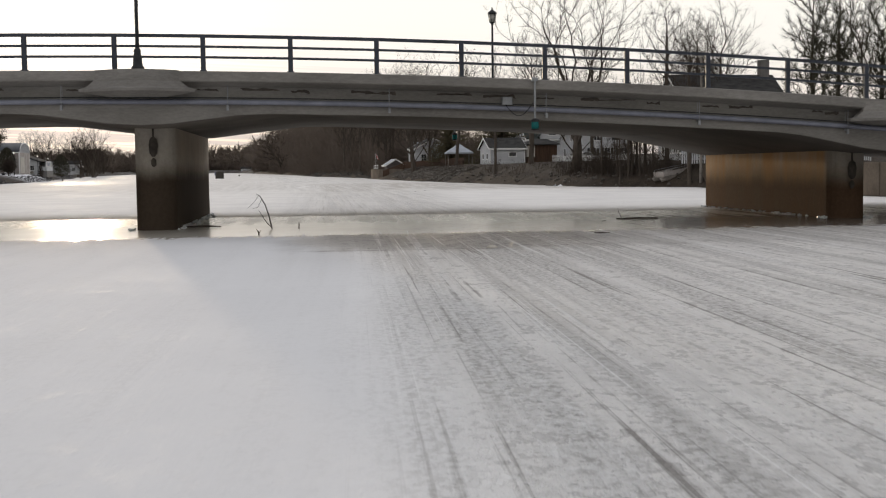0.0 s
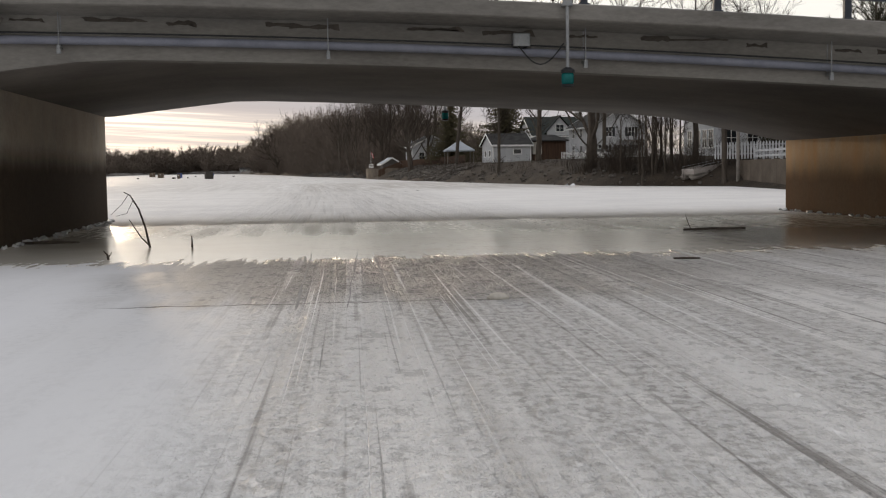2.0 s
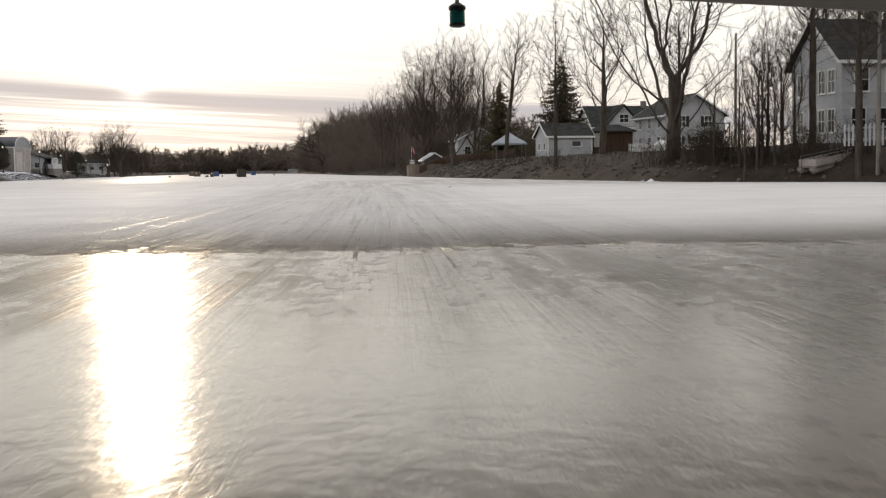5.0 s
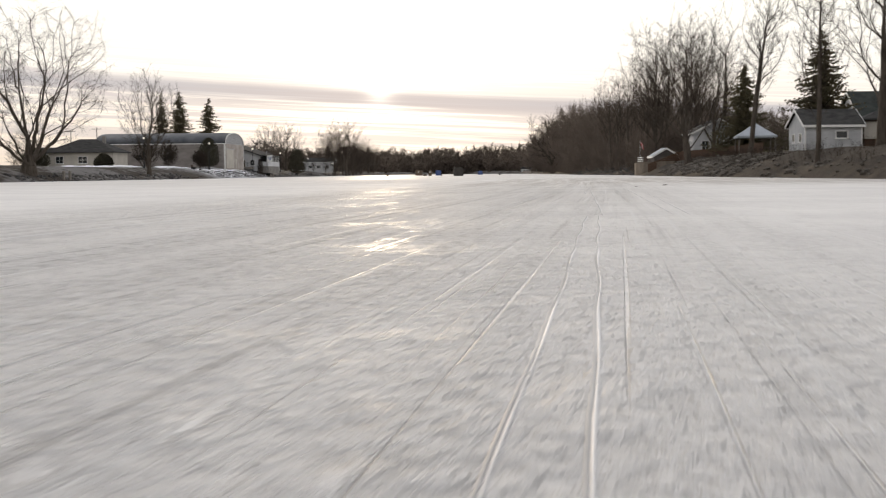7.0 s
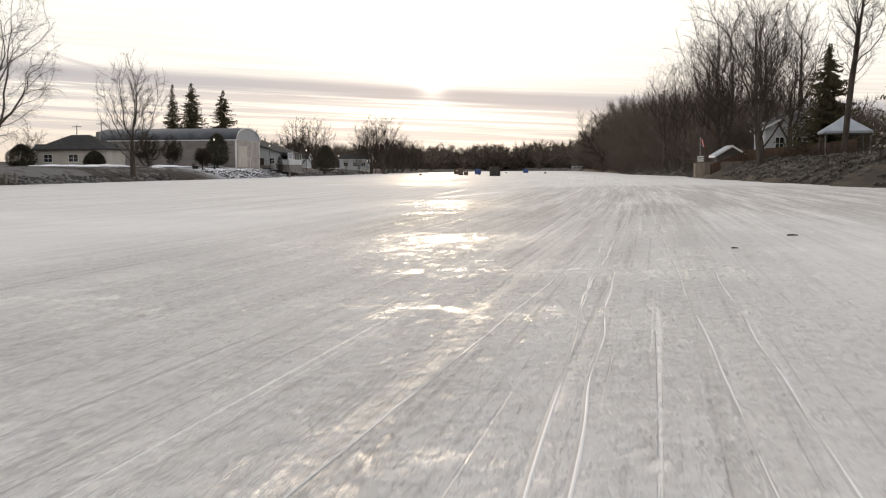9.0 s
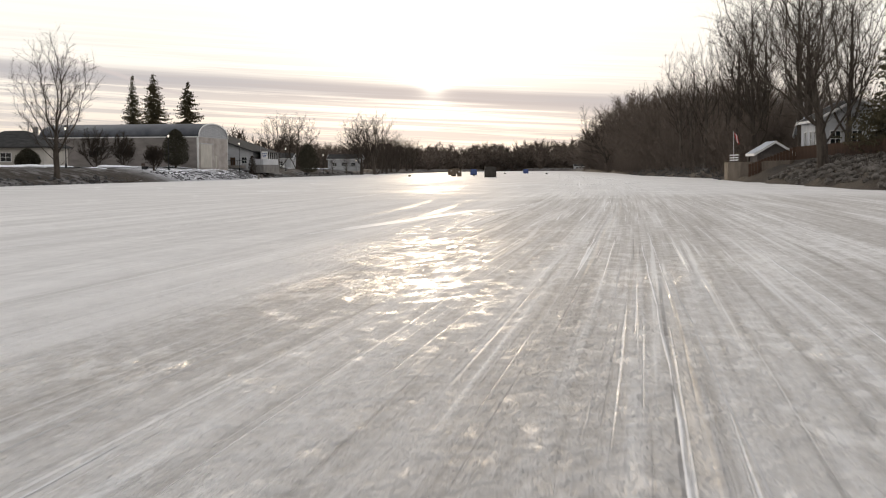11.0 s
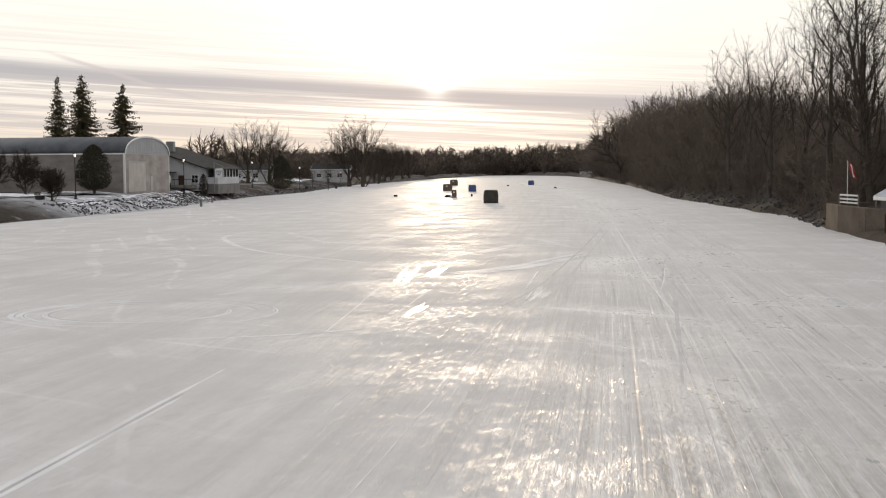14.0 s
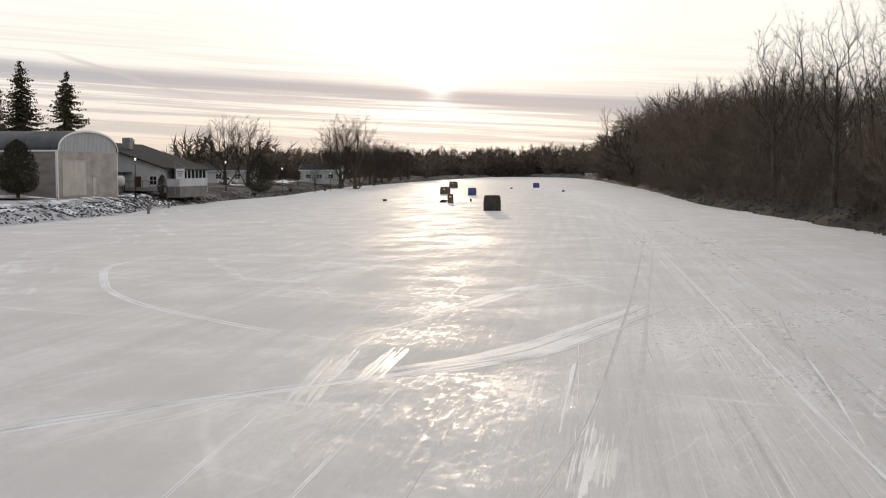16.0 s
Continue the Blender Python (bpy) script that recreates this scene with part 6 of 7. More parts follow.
part("balcony_rail", Shape().box(4.6, -1.5, 3.80, 8.2, -1.36, 3.9), "lamp", pb)
for x in (4.7, 8.1):
    part("balcony_leg", Shape().box(x - 0.07, -1.48, -0.2, x + 0.07, -1.34, 2.8), "greywood", pb)

# big house with a porch close to the bridge end
g = gable_house("house", pose(38.5, 122.0, 2.6, 0, 0, 4), 10.5, 8.0, 5.6, 8.5, "paleside", "shingle", "large white house with a columned porch on its shaded, blue grey part", 0.5)
for x, w in ((4.1, 0.35), (10.0, 0.5)):
    part("chimney", Shape().box(x - w, 3.6, 7.0, x + w, 4.4, 10.2, 0.03), "block", g, "square brick chimney")
for x, z in ((1.4, 3.4), (3.6, 3.4), (6.6, 3.4), (9.0, 3.4), (1.2, 0.7), (3.2, 0.7)):
    window_part(g, side(x, -0.03, z, F), 0.95, 1.5)
for y in (1.4, 2.9, 4.4, 6.4):
    for z in (0.7, 3.4):
        window_part(g, side(-0.03, y, z, 90), 0.95, 1.5)
po = part("porch", Shape().box(4.6, -2.4, -0.3, 10.3, 0, 0.35, 0.02), "greywood", g, "grey porch floor")
for x in (4.8, 6.6, 8.4, 10.1):
    part("column", Shape().turned(x, -2.2, [(0.14, 0.35), (0.11, 0.5), (0.10, 2.6), (0.15, 2.75)], 10), "trim", po)
part("porch_roof", Shape().loft([[(4.3, -2.7, 2.75), (10.6, -2.7, 2.75), (10.6, 0, 2.75), (4.3, 0, 2.75)], [(4.3, -2.7, 2.95), (10.6, -2.7, 2.95), (10.6, 0, 3.4), (4.3, 0, 3.4)]]), "green_roof", po)
# blue grey front: shade on the porch side put into the wall colour
part("bay_front", Shape().box(5.0, -0.25, 0.4, 10.2, 0.0, 2.7), "bluegrey", g, "porch wall coloured in shaded blue grey")
for x in (6.0, 7.6, 9.2):
    window_part(g, side(x, -0.28, 1.0, F), 0.9, 1.4)

# gazebo with a pale canopy
g = thing("gazebo", pose(27.2, 216.0, 2.45), "garden gazebo with a pale blue grey pyramid canopy", "gazebo")
part("canopy", Shape().loft([[(-2.3, -2.3, 2.05), (2.3, -2.3, 2.05), (2.3, 2.3, 2.05), (-2.3, 2.3, 2.05)], [(-2.3, -2.3, 2.28), (2.3, -2.3, 2.28), (2.3, 2.3, 2.28), (-2.3, 2.3, 2.28)], [(-0.9, -0.9, 3.2), (0.9, -0.9, 3.2), (0.9, 0.9, 3.2), (-0.9, 0.9, 3.2)], [(-0.05, -0.05, 3.85), (0.05, -0.05, 3.85), (0.05, 0.05, 3.85), (-0.05, 0.05, 3.85)]]), "canopy", g)
for x, y in ((-2.1, -2.1), (2.1, -2.1), (2.1, 2.1), (-2.1, 2.1)):
    part("post", Shape().box(x - 0.06, y - 0.06, -0.2, x + 0.06, y + 0.06, 2.1), "greywood", g)

# little gabled shelter and white houses near the wall
g = gable_house("summer_house", pose(16.2, 240.5, 1.3, 0, 0, 8), 3.4, 3.2, 1.45, 2.45, "darksiding", "canopy", "small summer house with a pale gabled roof", 0.35, "y")
g = gable_house("house", pose(21.4, 236.5, 2.4, 0, 0, 6), 7.0, 7.0, 3.4, 5.2, "white", "shingle", "white house at the wood's edge", 0.4, "y")
for y in (1.0, 2.6, 5.0):
    window_part(g, side(-0.03, y, 0.9, 90), 0.7, 1.4)
for x in (1.6, 3.6, 5.6):
    window_part(g, side(x, -0.03, 0.9, F), 0.9, 1.4)
g = gable_house("house", pose(24.0, 266.0, 2.5, 0, 0, 4), 6.0, 7.0, 2.8, 5.0, "white", "canopy", "white cottage with a pale roof among the trees", 0.5)
window_part(g, side(1.5, -0.03, 0.9, F), 0.9, 1.1)
window_part(g, side(4.4, -0.03, 0.9, F), 0.9, 1.1)

# barn with a curved roof
BX, BY = -69.3, 312.1
bn = thing("quonset_barn", pose(BX, BY, 2.05, 0, 0, 5.5), "long barn with curved dark roof and weathered pale walls", "barn")
L, W, E, A = 27.0, 19.2, 5.15, 7.55


def arc(k, out=0.0, n=18):
    """Points of the roof's curve across the barn, from eave to eave."""
    return [(W / 2 - (W / 2 + out) * math.cos(math.pi * i / n) * 1.0, E + (A - E + out) * math.sin(math.pi * i / n) ** 0.85) for i in range(n + 1)]


part("end_wall", Shape().box(-0.3, 0.0, -0.5, 0.0, W, E), "barnwall", bn, "stained pale end wall")
gab = Shape()
pts = arc(0)
gab.loft([[(x, y, z) for y, z in pts] for x in (-0.25, -0.02)])
part("gable_sheet", gab, "barngrey", bn, "grey corrugated sheet gable")
rib = Shape()
for i in range(1, 44):
    y = W * i / 44
    zt = E + (A - E) * math.sin(math.acos(max(-1, min(1, (W / 2 - y) / (W / 2))))) ** 0.85
    rib.box(-0.02, y - 0.06, E + 0.05, 0.02, y + 0.06, zt - 0.03)
part("sheet_ribs", rib, "barngrey", bn)
part("side_wall", Shape().box(-L, -0.02, -0.5, -0.3, 0.28, E), "barn_shade_side", bn, "stained pale side wall")
part("side_wall", Shape().box(-L, W - 0.28, -0.5, -0.3, W + 0.02, E), "barnwall", bn)
part("back_wall", Shape().box(-L - 0.2, 0, -0.5, -L, W, E), "barnwall", bn)
roofp, roofi = arc(0, 0.12), arc(0, 0.0)
part("roof", Shape().loft([[(x, y, z) for y, z in roofp] + [(x, y, z) for y, z in reversed(roofi)] for x in (-L - 0.4, -L / 2, 0.12)]), "tin", bn, "dark curved sheet roof", True)
part("verge_trim", Shape().loft([[(x, y, z) for y, z in arc(0, 0.17)] + [(x, y, z) for y, z in reversed(arc(0, -0.06))] for x in (0.10, 0.17)]), "trim", bn, "pale verge trim")
part("eave_trim", Shape().box(-L - 0.3, -0.16, E - 0.1, 0.1, -0.02, E + 0.08), "trim", bn, "pale eave board")
part("barn_door", Shape().box(0.0, 1.2, 0.0, 0.07, 8.4, 4.0, 0.02), "cream", bn, "large pale sliding door")
part("door_track", Shape().box(0.0, 1.0, 4.0, 0.12, 9.2, 4.14), "barngrey", bn)
part("side_door", Shape().box(0.0, 10.6, 0.0, 0.06, 11.7, 2.1, 0.015), "cream", bn, "small side door")
for y in (-0.05, W + 0.05):
    part("corner_trim", Shape().box(-0.2, y - 0.1, -0.4, 0.06, y + 0.1, E + 0.02), "trim", bn)
for x in (-6, -12, -18):
    window_part(bn, side(x, -0.05, 1.9, F), 1.6, 1.0, (3, 2), "greywood")

# bungalow with a hipped roof
g = thing("house", pose(-94.0, 282.0, 2.15, 0, 0, 4), "cream bungalow with a dark hipped roof", "house")
part("wall", Shape().box(0, 0, -0.4, 12.4, 8.5, 2.9), "cream", g)
part("roof", Shape().loft([[(-0.6, -0.6, 2.86), (13.0, -0.6, 2.86), (13.0, 9.1, 2.86), (-0.6, 9.1, 2.86)], [(-0.6, -0.6, 3.02), (13.0, -0.6, 3.02), (13.0, 9.1, 3.02), (-0.6, 9.1, 3.02)], [(4.6, 4.1, 5.5), (7.8, 4.1, 5.5), (7.8, 4.4, 5.5), (4.6, 4.4, 5.5)]]), "shingle", g)
for x, w in ((2.2, 1.4), (6.6, 1.6), (10.4, 1.0)):
    window_part(g, side(x, -0.03, 0.9, F), w, 1.2)
part("chimney", Shape().box(9.0, 4.0, 4.0, 9.6, 4.6, 6.0), "block", g)

# riverside restaurant
g = thing("restaurant", pose(-73.0, 351.0, 2.05, 0, 0, 4.6), "white riverside restaurant with a dark roof and a glazed wing", "building")
RD = 21.0
part("wall", Shape().loft([[(-21, y, -0.5), (0, y, -0.5), (0, y, 3.2), (-11, y, 7.0), (-21, y, 3.6)] for y in (0.0, RD)]), "white", g)
part("roof", Shape().loft([[(0.7, y, 2.95), (0.7, y, 3.17), (-11, y, 7.22), (-11, y, 7.02)] for y in (-0.7, RD + 0.7)]), "shingle", g)
part("roof", Shape().loft([[(-11, y, 7.02), (-11, y, 7.22), (-21.6, y, 3.6), (-21.6, y, 3.4)] for y in (-0.7, RD + 0.7)]), "shingle", g)
wing = part("glazed_wing", Shape().box(0.0, 0.6, 0.62, 1.9, 14.0, 1.75), "white", g, "white wing with a row of tall windows")
part("foundation", Shape().box(-0.02, 0.5, -1.0, 2.0, 14.1, 0.62), "block", wing, "dark brick foundation")
part("wing_roof", Shape().loft([[(-0.6, y, 3.22), (2.4, y, 3.0), (2.4, y, 3.2), (-0.6, y, 3.5)] for y in (0.2, 14.5)]), "shingle", wing)
for i in range(8):
    y = 0.7 + i * 1.9
    part("mullion", Shape().box(1.70, y - 0.09, 1.75, 1.88, y + 0.09, 3.1), "trim", wing)
    if i < 7:
        part("pane", Shape().box(1.76, y + 0.09, 1.8, 1.80, y + 1.81, 3.0), "glass", wing, "tall dark pane")
part("door", Shape().box(-4.6, -0.06, 0.0, -3.6, 0.0, 2.1, 0.02), "brownwood", g, "brown door")
window_part(g, side(-1.8, -0.03, 0.9, F), 1.0, 1.2)
for x in (-12.5, -8.0):
    part("vent_box", Shape().box(x - 0.6, 6, 6.2, x + 0.6, 7.4, 7.9, 0.05), "steel", g, "rooftop ventilation box")
tr = part("terrace", Shape().box(-9.5, -2.6, 0.0, -1.5, 0.0, 0.5, 0.03), "greywood", g, "raised wooden terrace")
for i in range(9):
    part("terrace_post", Shape().box(-9.45 + i * 0.99 - 0.03, -2.58, 0.5, -9.45 + i * 0.99 + 0.03, -2.52, 1.45), "lamp", tr)
part("terrace_rail", Shape().box(-9.5, -2.6, 1.42, -1.5, -2.5, 1.5), "lamp", tr)
part("canopy_roof", Shape().box(-10.0, -3.0, 2.55, -4.9, -0.02, 2.72, 0.02), "lamp", g, "dark flat canopy")
for x in (-9.8, -5.1):
    part("canopy_post", Shape().box(x - 0.06, -2.9, 0.0, x + 0.06, -2.78, 2.55), "lamp", g)

tk = thing("propane_tank", pose(-79.0, 346.5, 2.0, 0, 0, 10), "white horizontal tank on two block cradles", "tank")
part("shell", Shape().tube([(-1.75, 0, 1.5), (-1.6, 0, 1.5), (-1.3, 0, 1.5), (1.3, 0, 1.5), (1.6, 0, 1.5), (1.75, 0, 1.5)], [0.15, 0.6, 0.8, 0.8, 0.6, 0.15], 18), "tank", tk, smooth=True)
for x in (-0.9, 0.9):
    part("cradle", Shape().box(x - 0.2, -0.7, -0.2, x + 0.2, 0.7, 0.95, 0.02), "block", tk)

sg = thing("hanging_sign", pose(-70.9, 349.5, 1.75), "white hanging sign board with unreadable blue bars on a post", "sign")
part("post", Shape().tube([(0, 0, -0.3), (0, 0, 4.6)], 0.05, 8).tube([(0, 0, 4.5), (1.5, 0.3, 3.7)], 0.03, 6), "steel", sg)
bd = part("board", Shape().box(0.15, -0.03, 2.0, 1.45, 0.03, 3.5, 0.01), "trim", sg)
for z, w in ((3.0, 1.0), (2.7, 0.8), (2.4, 0.5)):
    part("lettering_bar", Shape().box(0.8 - w / 2, -0.045, z, 0.8 + w / 2, -0.03, z + 0.13), "blue_cloth", bd)

# low pale buildings across the park
for x, y, w, h, mt, lb in ((-118, 470, 16, 3.0, "white", "low white shed with a flat roof across the park"), (-104, 520, 11, 3.4, "white", "low white building across the park"), (-128, 428, 14, 3.2, "bluegrey", "low pale building behind the park"), (-121, 330, 14, 3.4, "cream", "low cream house on the village street"), (-112, 250, 12, 3.2, "cream", "cream house behind the bank lawn")):
    q = gable_house("house", pose(x, y, bank_height(x, y), 0, 0, 6), w, 8.0, h, h + 1.5, mt, "shingle", lb, 0.4)
    for i in range(3):
        window_part(q, side(w * (i + 0.7) / 3.4, -0.03, 1.0, F), 1.4, 1.1)
for x, y, lb in ((-52, 770, "white boathouse at the edge of the wood"), (-50, 850, "pale boathouse below the bare trees"), (-95, 1000, "white boathouse near the river bend")):
    q = gable_house("boathouse", pose(along(SHORE_R, y) + 3, y, 0.8), 8.0, 6.0, 2.6, 4.2, "white", "shingle", lb, 0.3)
    window_part(q, side(2.5, -0.03, 0.8, F), 1.4, 1.1)


# ---- walls, fences and banks ----
def wall_run(name, pts, h, thick, label, mat="wallcon", zb=-0.5, pieces=True):
    w = thing(name, pose(0, 0, 0), label, "wall", kind="structure")
    for (x0, y0), (x1, y1) in zip(pts, pts[1:]):
        l = math.hypot(x1 - x0, y1 - y0)
        n = max(1, int(round(l / 5.0)))
        a = math.degrees(math.atan2(y1 - y0, x1 - x0))
        for i in range(n):
            f = i / n
            hh = h + 0.04 * RND.uniform(-1, 1)
            s = Shape().box(0.02, -thick / 2, zb, l / n - 0.02, thick / 2, hh, 0.035)
            part("wall_panel", s, mat, w, m=pose(x0 + (x1 - x0) * f, y0 + (y1 - y0) * f, 0, RND.uniform(-0.6, 0.6), 0, a))
    return w


wall_run("retaining_wall", [(37.2, 112.5), (36.2, 105.0), (34.4, 92.0), (34.6, 78.0), (35.6, 62.5)], 2.05, 0.4, "brown stained concrete retaining wall beside the ice")
wall_run("sea_wall", [(18.7, 232.6), (16.9, 238.5), (15.1, 244.2), (14.2, 250.5), (14.1, 256.2), (18.0, 258.0)], 1.95, 0.45, "cracked concrete river wall at the point")


def picket_fence(pts, h, step, width, mat, label, z=None, rails=(0.3, 0.8), name="picket_fence", spike=0.12):
    f = thing(name, pose(0, 0, 0), label, "fence")
    me = Shape().loft([[(-width / 2, -0.012, 0), (width / 2, -0.012, 0), (width / 2, 0.012, 0), (-width / 2, 0.012, 0)], [(-width / 2, -0.012, h - spike), (width / 2, -0.012, h - spike), (width / 2, 0.012, h - spike), (-width / 2, 0.012, h - spike)], [(-width * 0.1, -0.012, h), (width * 0.1, -0.012, h), (width * 0.1, 0.012, h), (-width * 0.1, 0.012, h)]]).mesh("picket", MAT[mat])
    for (x0, y0), (x1, y1) in zip(pts, pts[1:]):
        l = math.hypot(x1 - x0, y1 - y0)
        a = math.degrees(math.atan2(y1 - y0, x1 - x0))
        n = int(l / step)
        za, zb = (z, z) if z is not None else (bank_height(x0, y0), bank_height(x1, y1))
        for i in range(n):
            t = (i + 0.5) / n
            part("picket", me, mat, f, m=pose(x0 + (x1 - x0) * t, y0 + (y1 - y0) * t, za + (zb - za) * t, 0, 0, a))
        for r in rails:
            s = Shape()
            dx, dy = -(y1 - y0) / l * 0.04, (x1 - x0) / l * 0.04
            s.loft([[(x0 + dx, y0 + dy, za + h * r - 0.04), (x0 + dx * 2, y0 + dy * 2, za + h * r - 0.04), (x0 + dx * 2, y0 + dy * 2, za + h * r + 0.04), (x0 + dx, y0 + dy, za + h * r + 0.04)], [(x1 + dx, y1 + dy, zb + h * r - 0.04), (x1 + dx * 2, y1 + dy * 2, zb + h * r - 0.04), (x1 + dx * 2, y1 + dy * 2, zb + h * r + 0.04), (x1 + dx, y1 + dy, zb + h * r + 0.04)]])
            part("fence_rail", s, mat, f)
    return f


picket_fence([(35.6, 114.5), (39.4, 108.0), (39.6, 84.0)], 1.35, 0.30, 0.15, "fence_white", "white picket fence above the retaining wall", 2.15)
picket_fence([(36.2, 178.0), (41.0, 173.0), (46.0, 170.0)], 1.0, 0.22, 0.09, "trim", "low white picket fence on the bank top")
picket_fence([(15.3, 239.6), (19.5, 237.5), (24.5, 222.5), (27.0, 207.0)], 1.25, 0.30, 0.27, "brownwood", "dark brown board fence along the bank top", None, (0.25, 0.85), "board_fence", 0.01)

gr = thing("guard_rail", pose(0, 0, 0), "white three-board guard rail on top of the retaining wall", "fence")
for i in range(9):
    y = 110.5 - i * 2.6
    x = along([(78, 35.3), (92, 35.1), (105, 36.9), (113, 37.9)], y)
    part("post", Shape().box(x - 0.07, y - 0.07, 1.9, x + 0.07, y + 0.07, 2.95, 0.01), "fence_white", gr)
    if i:
        for z in (2.35, 2.75):
            part("board", Shape().loft([[(px - 0.03, py, z - 0.08), (px + 0.03, py, z - 0.08), (px + 0.03, py, z + 0.08), (px - 0.03, py, z + 0.08)] for px, py in ((lx, ly), (x, y))]), "fence_white", gr)
    lx, ly = x, y

# rails and a flag on the point
rl = thing("landing_rail", pose(0, 0, 0), "weathered white rail on the river wall", "fence")
for x, y in ((14.2, 251.4), (14.9, 247.4), (15.6, 244.4), (16.6, 240.6)):
    part("post", Shape().box(x - 0.05, y - 0.05, 1.85, x + 0.05, y + 0.05, 2.75, 0.01), "greywood", rl)
for z in (2.15, 2.4, 2.68):
    part("board", Shape().loft([[(x, y - 0.03, z - 0.06), (x, y + 0.03, z - 0.06), (x, y + 0.03, z + 0.06), (x, y - 0.03, z + 0.06)] for x, y in ((14.2, 251.4), (14.9, 247.4))]), "trim", rl)
fl = thing("flag_pole", pose(14.5, 249.8, 2.15), "short pole with a red and white flag hanging limp", "flag")
part("pole", Shape().tube([(0, 0, -0.1), (0, 0, 3.0)], 0.025, 8), "trim", fl)
for i, c in enumerate(("red", "trim", "red")):
    part("flag_stripe", Shape().loft([[(0.03 + 0.06 * k + 0.11 * i, 0.05 * math.sin(k * 1.7 + i), 2.9 - 0.24 * k - 0.12 * i), (0.15 + 0.06 * k + 0.11 * i, 0.05 * math.sin(k * 1.7 + i + 1), 2.86 - 0.24 * k - 0.12 * i), (0.15 + 0.06 * k + 0.11 * i, 0.05 * math.sin(k * 1.7 + i + 1) + 0.01, 2.86 - 0.24 * k - 0.12 * i), (0.03 + 0.06 * k + 0.11 * i, 0.05 * math.sin(k * 1.7 + i) + 0.01, 2.9 - 0.24 * k - 0.12 * i)] for k in range(5)]), c, fl)


def stones(name, spots, label, mat, seed, size):
    """Broken stones lying on the bank."""
    r = random.Random(seed)
    s = Shape()
    for x, y in spots:
        k = size * r.uniform(0.4, 1.3)
        z = max(bank_height(x, y), 0.0) + k * 0.12
        tilt = Euler((r.uniform(-0.4, 0.4), r.uniform(-0.4, 0.4), r.uniform(0, 6.28))).to_matrix()
        rings = []
        for h, w in ((-0.45, 0.55), (-0.1, 1.0), (0.25, 0.9), (0.45, 0.5)):
            rings.append([Vector((x, y, z)) + tilt @ Vector((w * k * 0.6 * math.cos(6.28 * j / 6) * r.uniform(0.75, 1.2), w * k * 0.5 * math.sin(6.28 * j / 6) * r.uniform(0.75, 1.2), h * k * 0.75)) for j in range(6)])
        s.loft(rings)
    return whole(name, s, mat, label, "stones", "stuff")


rs = random.Random(55)
sp = [(along(SHORE_R, y) + rs.uniform(0.3, 5.2), y) for y in [rs.uniform(176, 229) for _ in range(850)]]
stones("bank_rubble", sp, "grey broken stones heaped on the bank", "stone", 3, 0.42)
sp = [(along(SHORE_R, y) + rs.uniform(0.0, 2.5), y) for y in [rs.uniform(114, 178) for _ in range(160)]]
stones("shore_stones", sp, "scattered stones at the foot of the bank", "stone", 4, 0.35)
sp = [(along(SHORE_R, y) + rs.uniform(-0.5, 3.0), y) for y in [rs.uniform(258, 420) for _ in range(1000)]]
stones("wood_shore_stones", sp, "dark stones and clods at the edge of the wood", "darkstone", 5, 0.3)
sp = [(along(SHORE_L, y) - rs.uniform(0.3, 4.5), y) for y in [rs.uniform(280, 350) for _ in range(1700)]]
stones("riprap", sp, "dark stone riprap showing through the snow", "darkstone", 6, 0.19)
sp = [(along(SHORE_L, y) - rs.uniform(0.0, 2.2), y) for y in [rs.uniform(190, 262) for _ in range(350)] + [rs.uniform(352, 560) for _ in range(500)]]
stones("left_shore_stones", sp, "dark stones along the park shore", "darkstone", 7, 0.32)


def snow_drifts(name, spots, label, seed):
    r = random.Random(seed)
    s = Shape()
    for x, y, a, b, h, t in spots:
        rings = []
        for q, w in ((0.0, 1.0), (0.5, 0.85), (0.85, 0.55), (1.0, 0.15)):
            ring = []
            for j in range(14):
                an = 6.2832 * j / 14
                k = w * (1 + 0.3 * noise.noise((math.cos(an) * 1.3 + x, math.sin(an) * 1.3 + y, 0.3)))
                u, v = a * k * math.cos(an), b * k * math.sin(an)
                px, py = x + u * math.cos(t) - v * math.sin(t), y + u * math.sin(t) + v * math.cos(t)
                ring.append((px, py, max(bank_height(px, py), 0.0) - 0.06 + q * h))
            rings.append(ring)
        s.loft(rings)
    return whole(name, s, "snow", label, "snow", "stuff", smooth=True)


sp = []
for i in range(150):
    y = rs.uniform(283, 352)
    sp.append((along(SHORE_L, y) - 0.3 - 6.5 * rs.random() ** 0.6, y, rs.uniform(0.3, 1.5), rs.uniform(0.15, 0.55), rs.uniform(0.07, 0.14), rs.uniform(1.2, 1.9)))
for i in range(22):
    y = rs.uniform(255, 290)
    sp.append((along(SHORE_L, y) - rs.uniform(9, 22), y, rs.uniform(2.0, 5.0), rs.uniform(0.8, 1.8), rs.uniform(0.15, 0.45), rs.uniform(0.0, 0.4)))
for i in range(26):
    y = rs.uniform(250, 560)
    sp.append((along(SHORE_L, y) - rs.uniform(9, 20), y, rs.uniform(1.0, 4.0), rs.uniform(0.5, 1.6), rs.uniform(0.15, 0.4), rs.uniform(0, 3)))
snow_drifts("bank_snow", sp, "old snow lying in heaps on the park bank", 3)
sp = []
for i in range(70):
    y = rs.uniform(124, 420)
    sp.append((along(SHORE_R, y) - rs.uniform(0.9, 2.4), y, rs.uniform(1.0, 3.5), rs.uniform(0.4, 0.9), rs.uniform(0.02, 0.06), rs.uniform(1.3, 1.9)))
snow_drifts("shore_snow", sp, "snow drifted along the edge of the ice", 4)

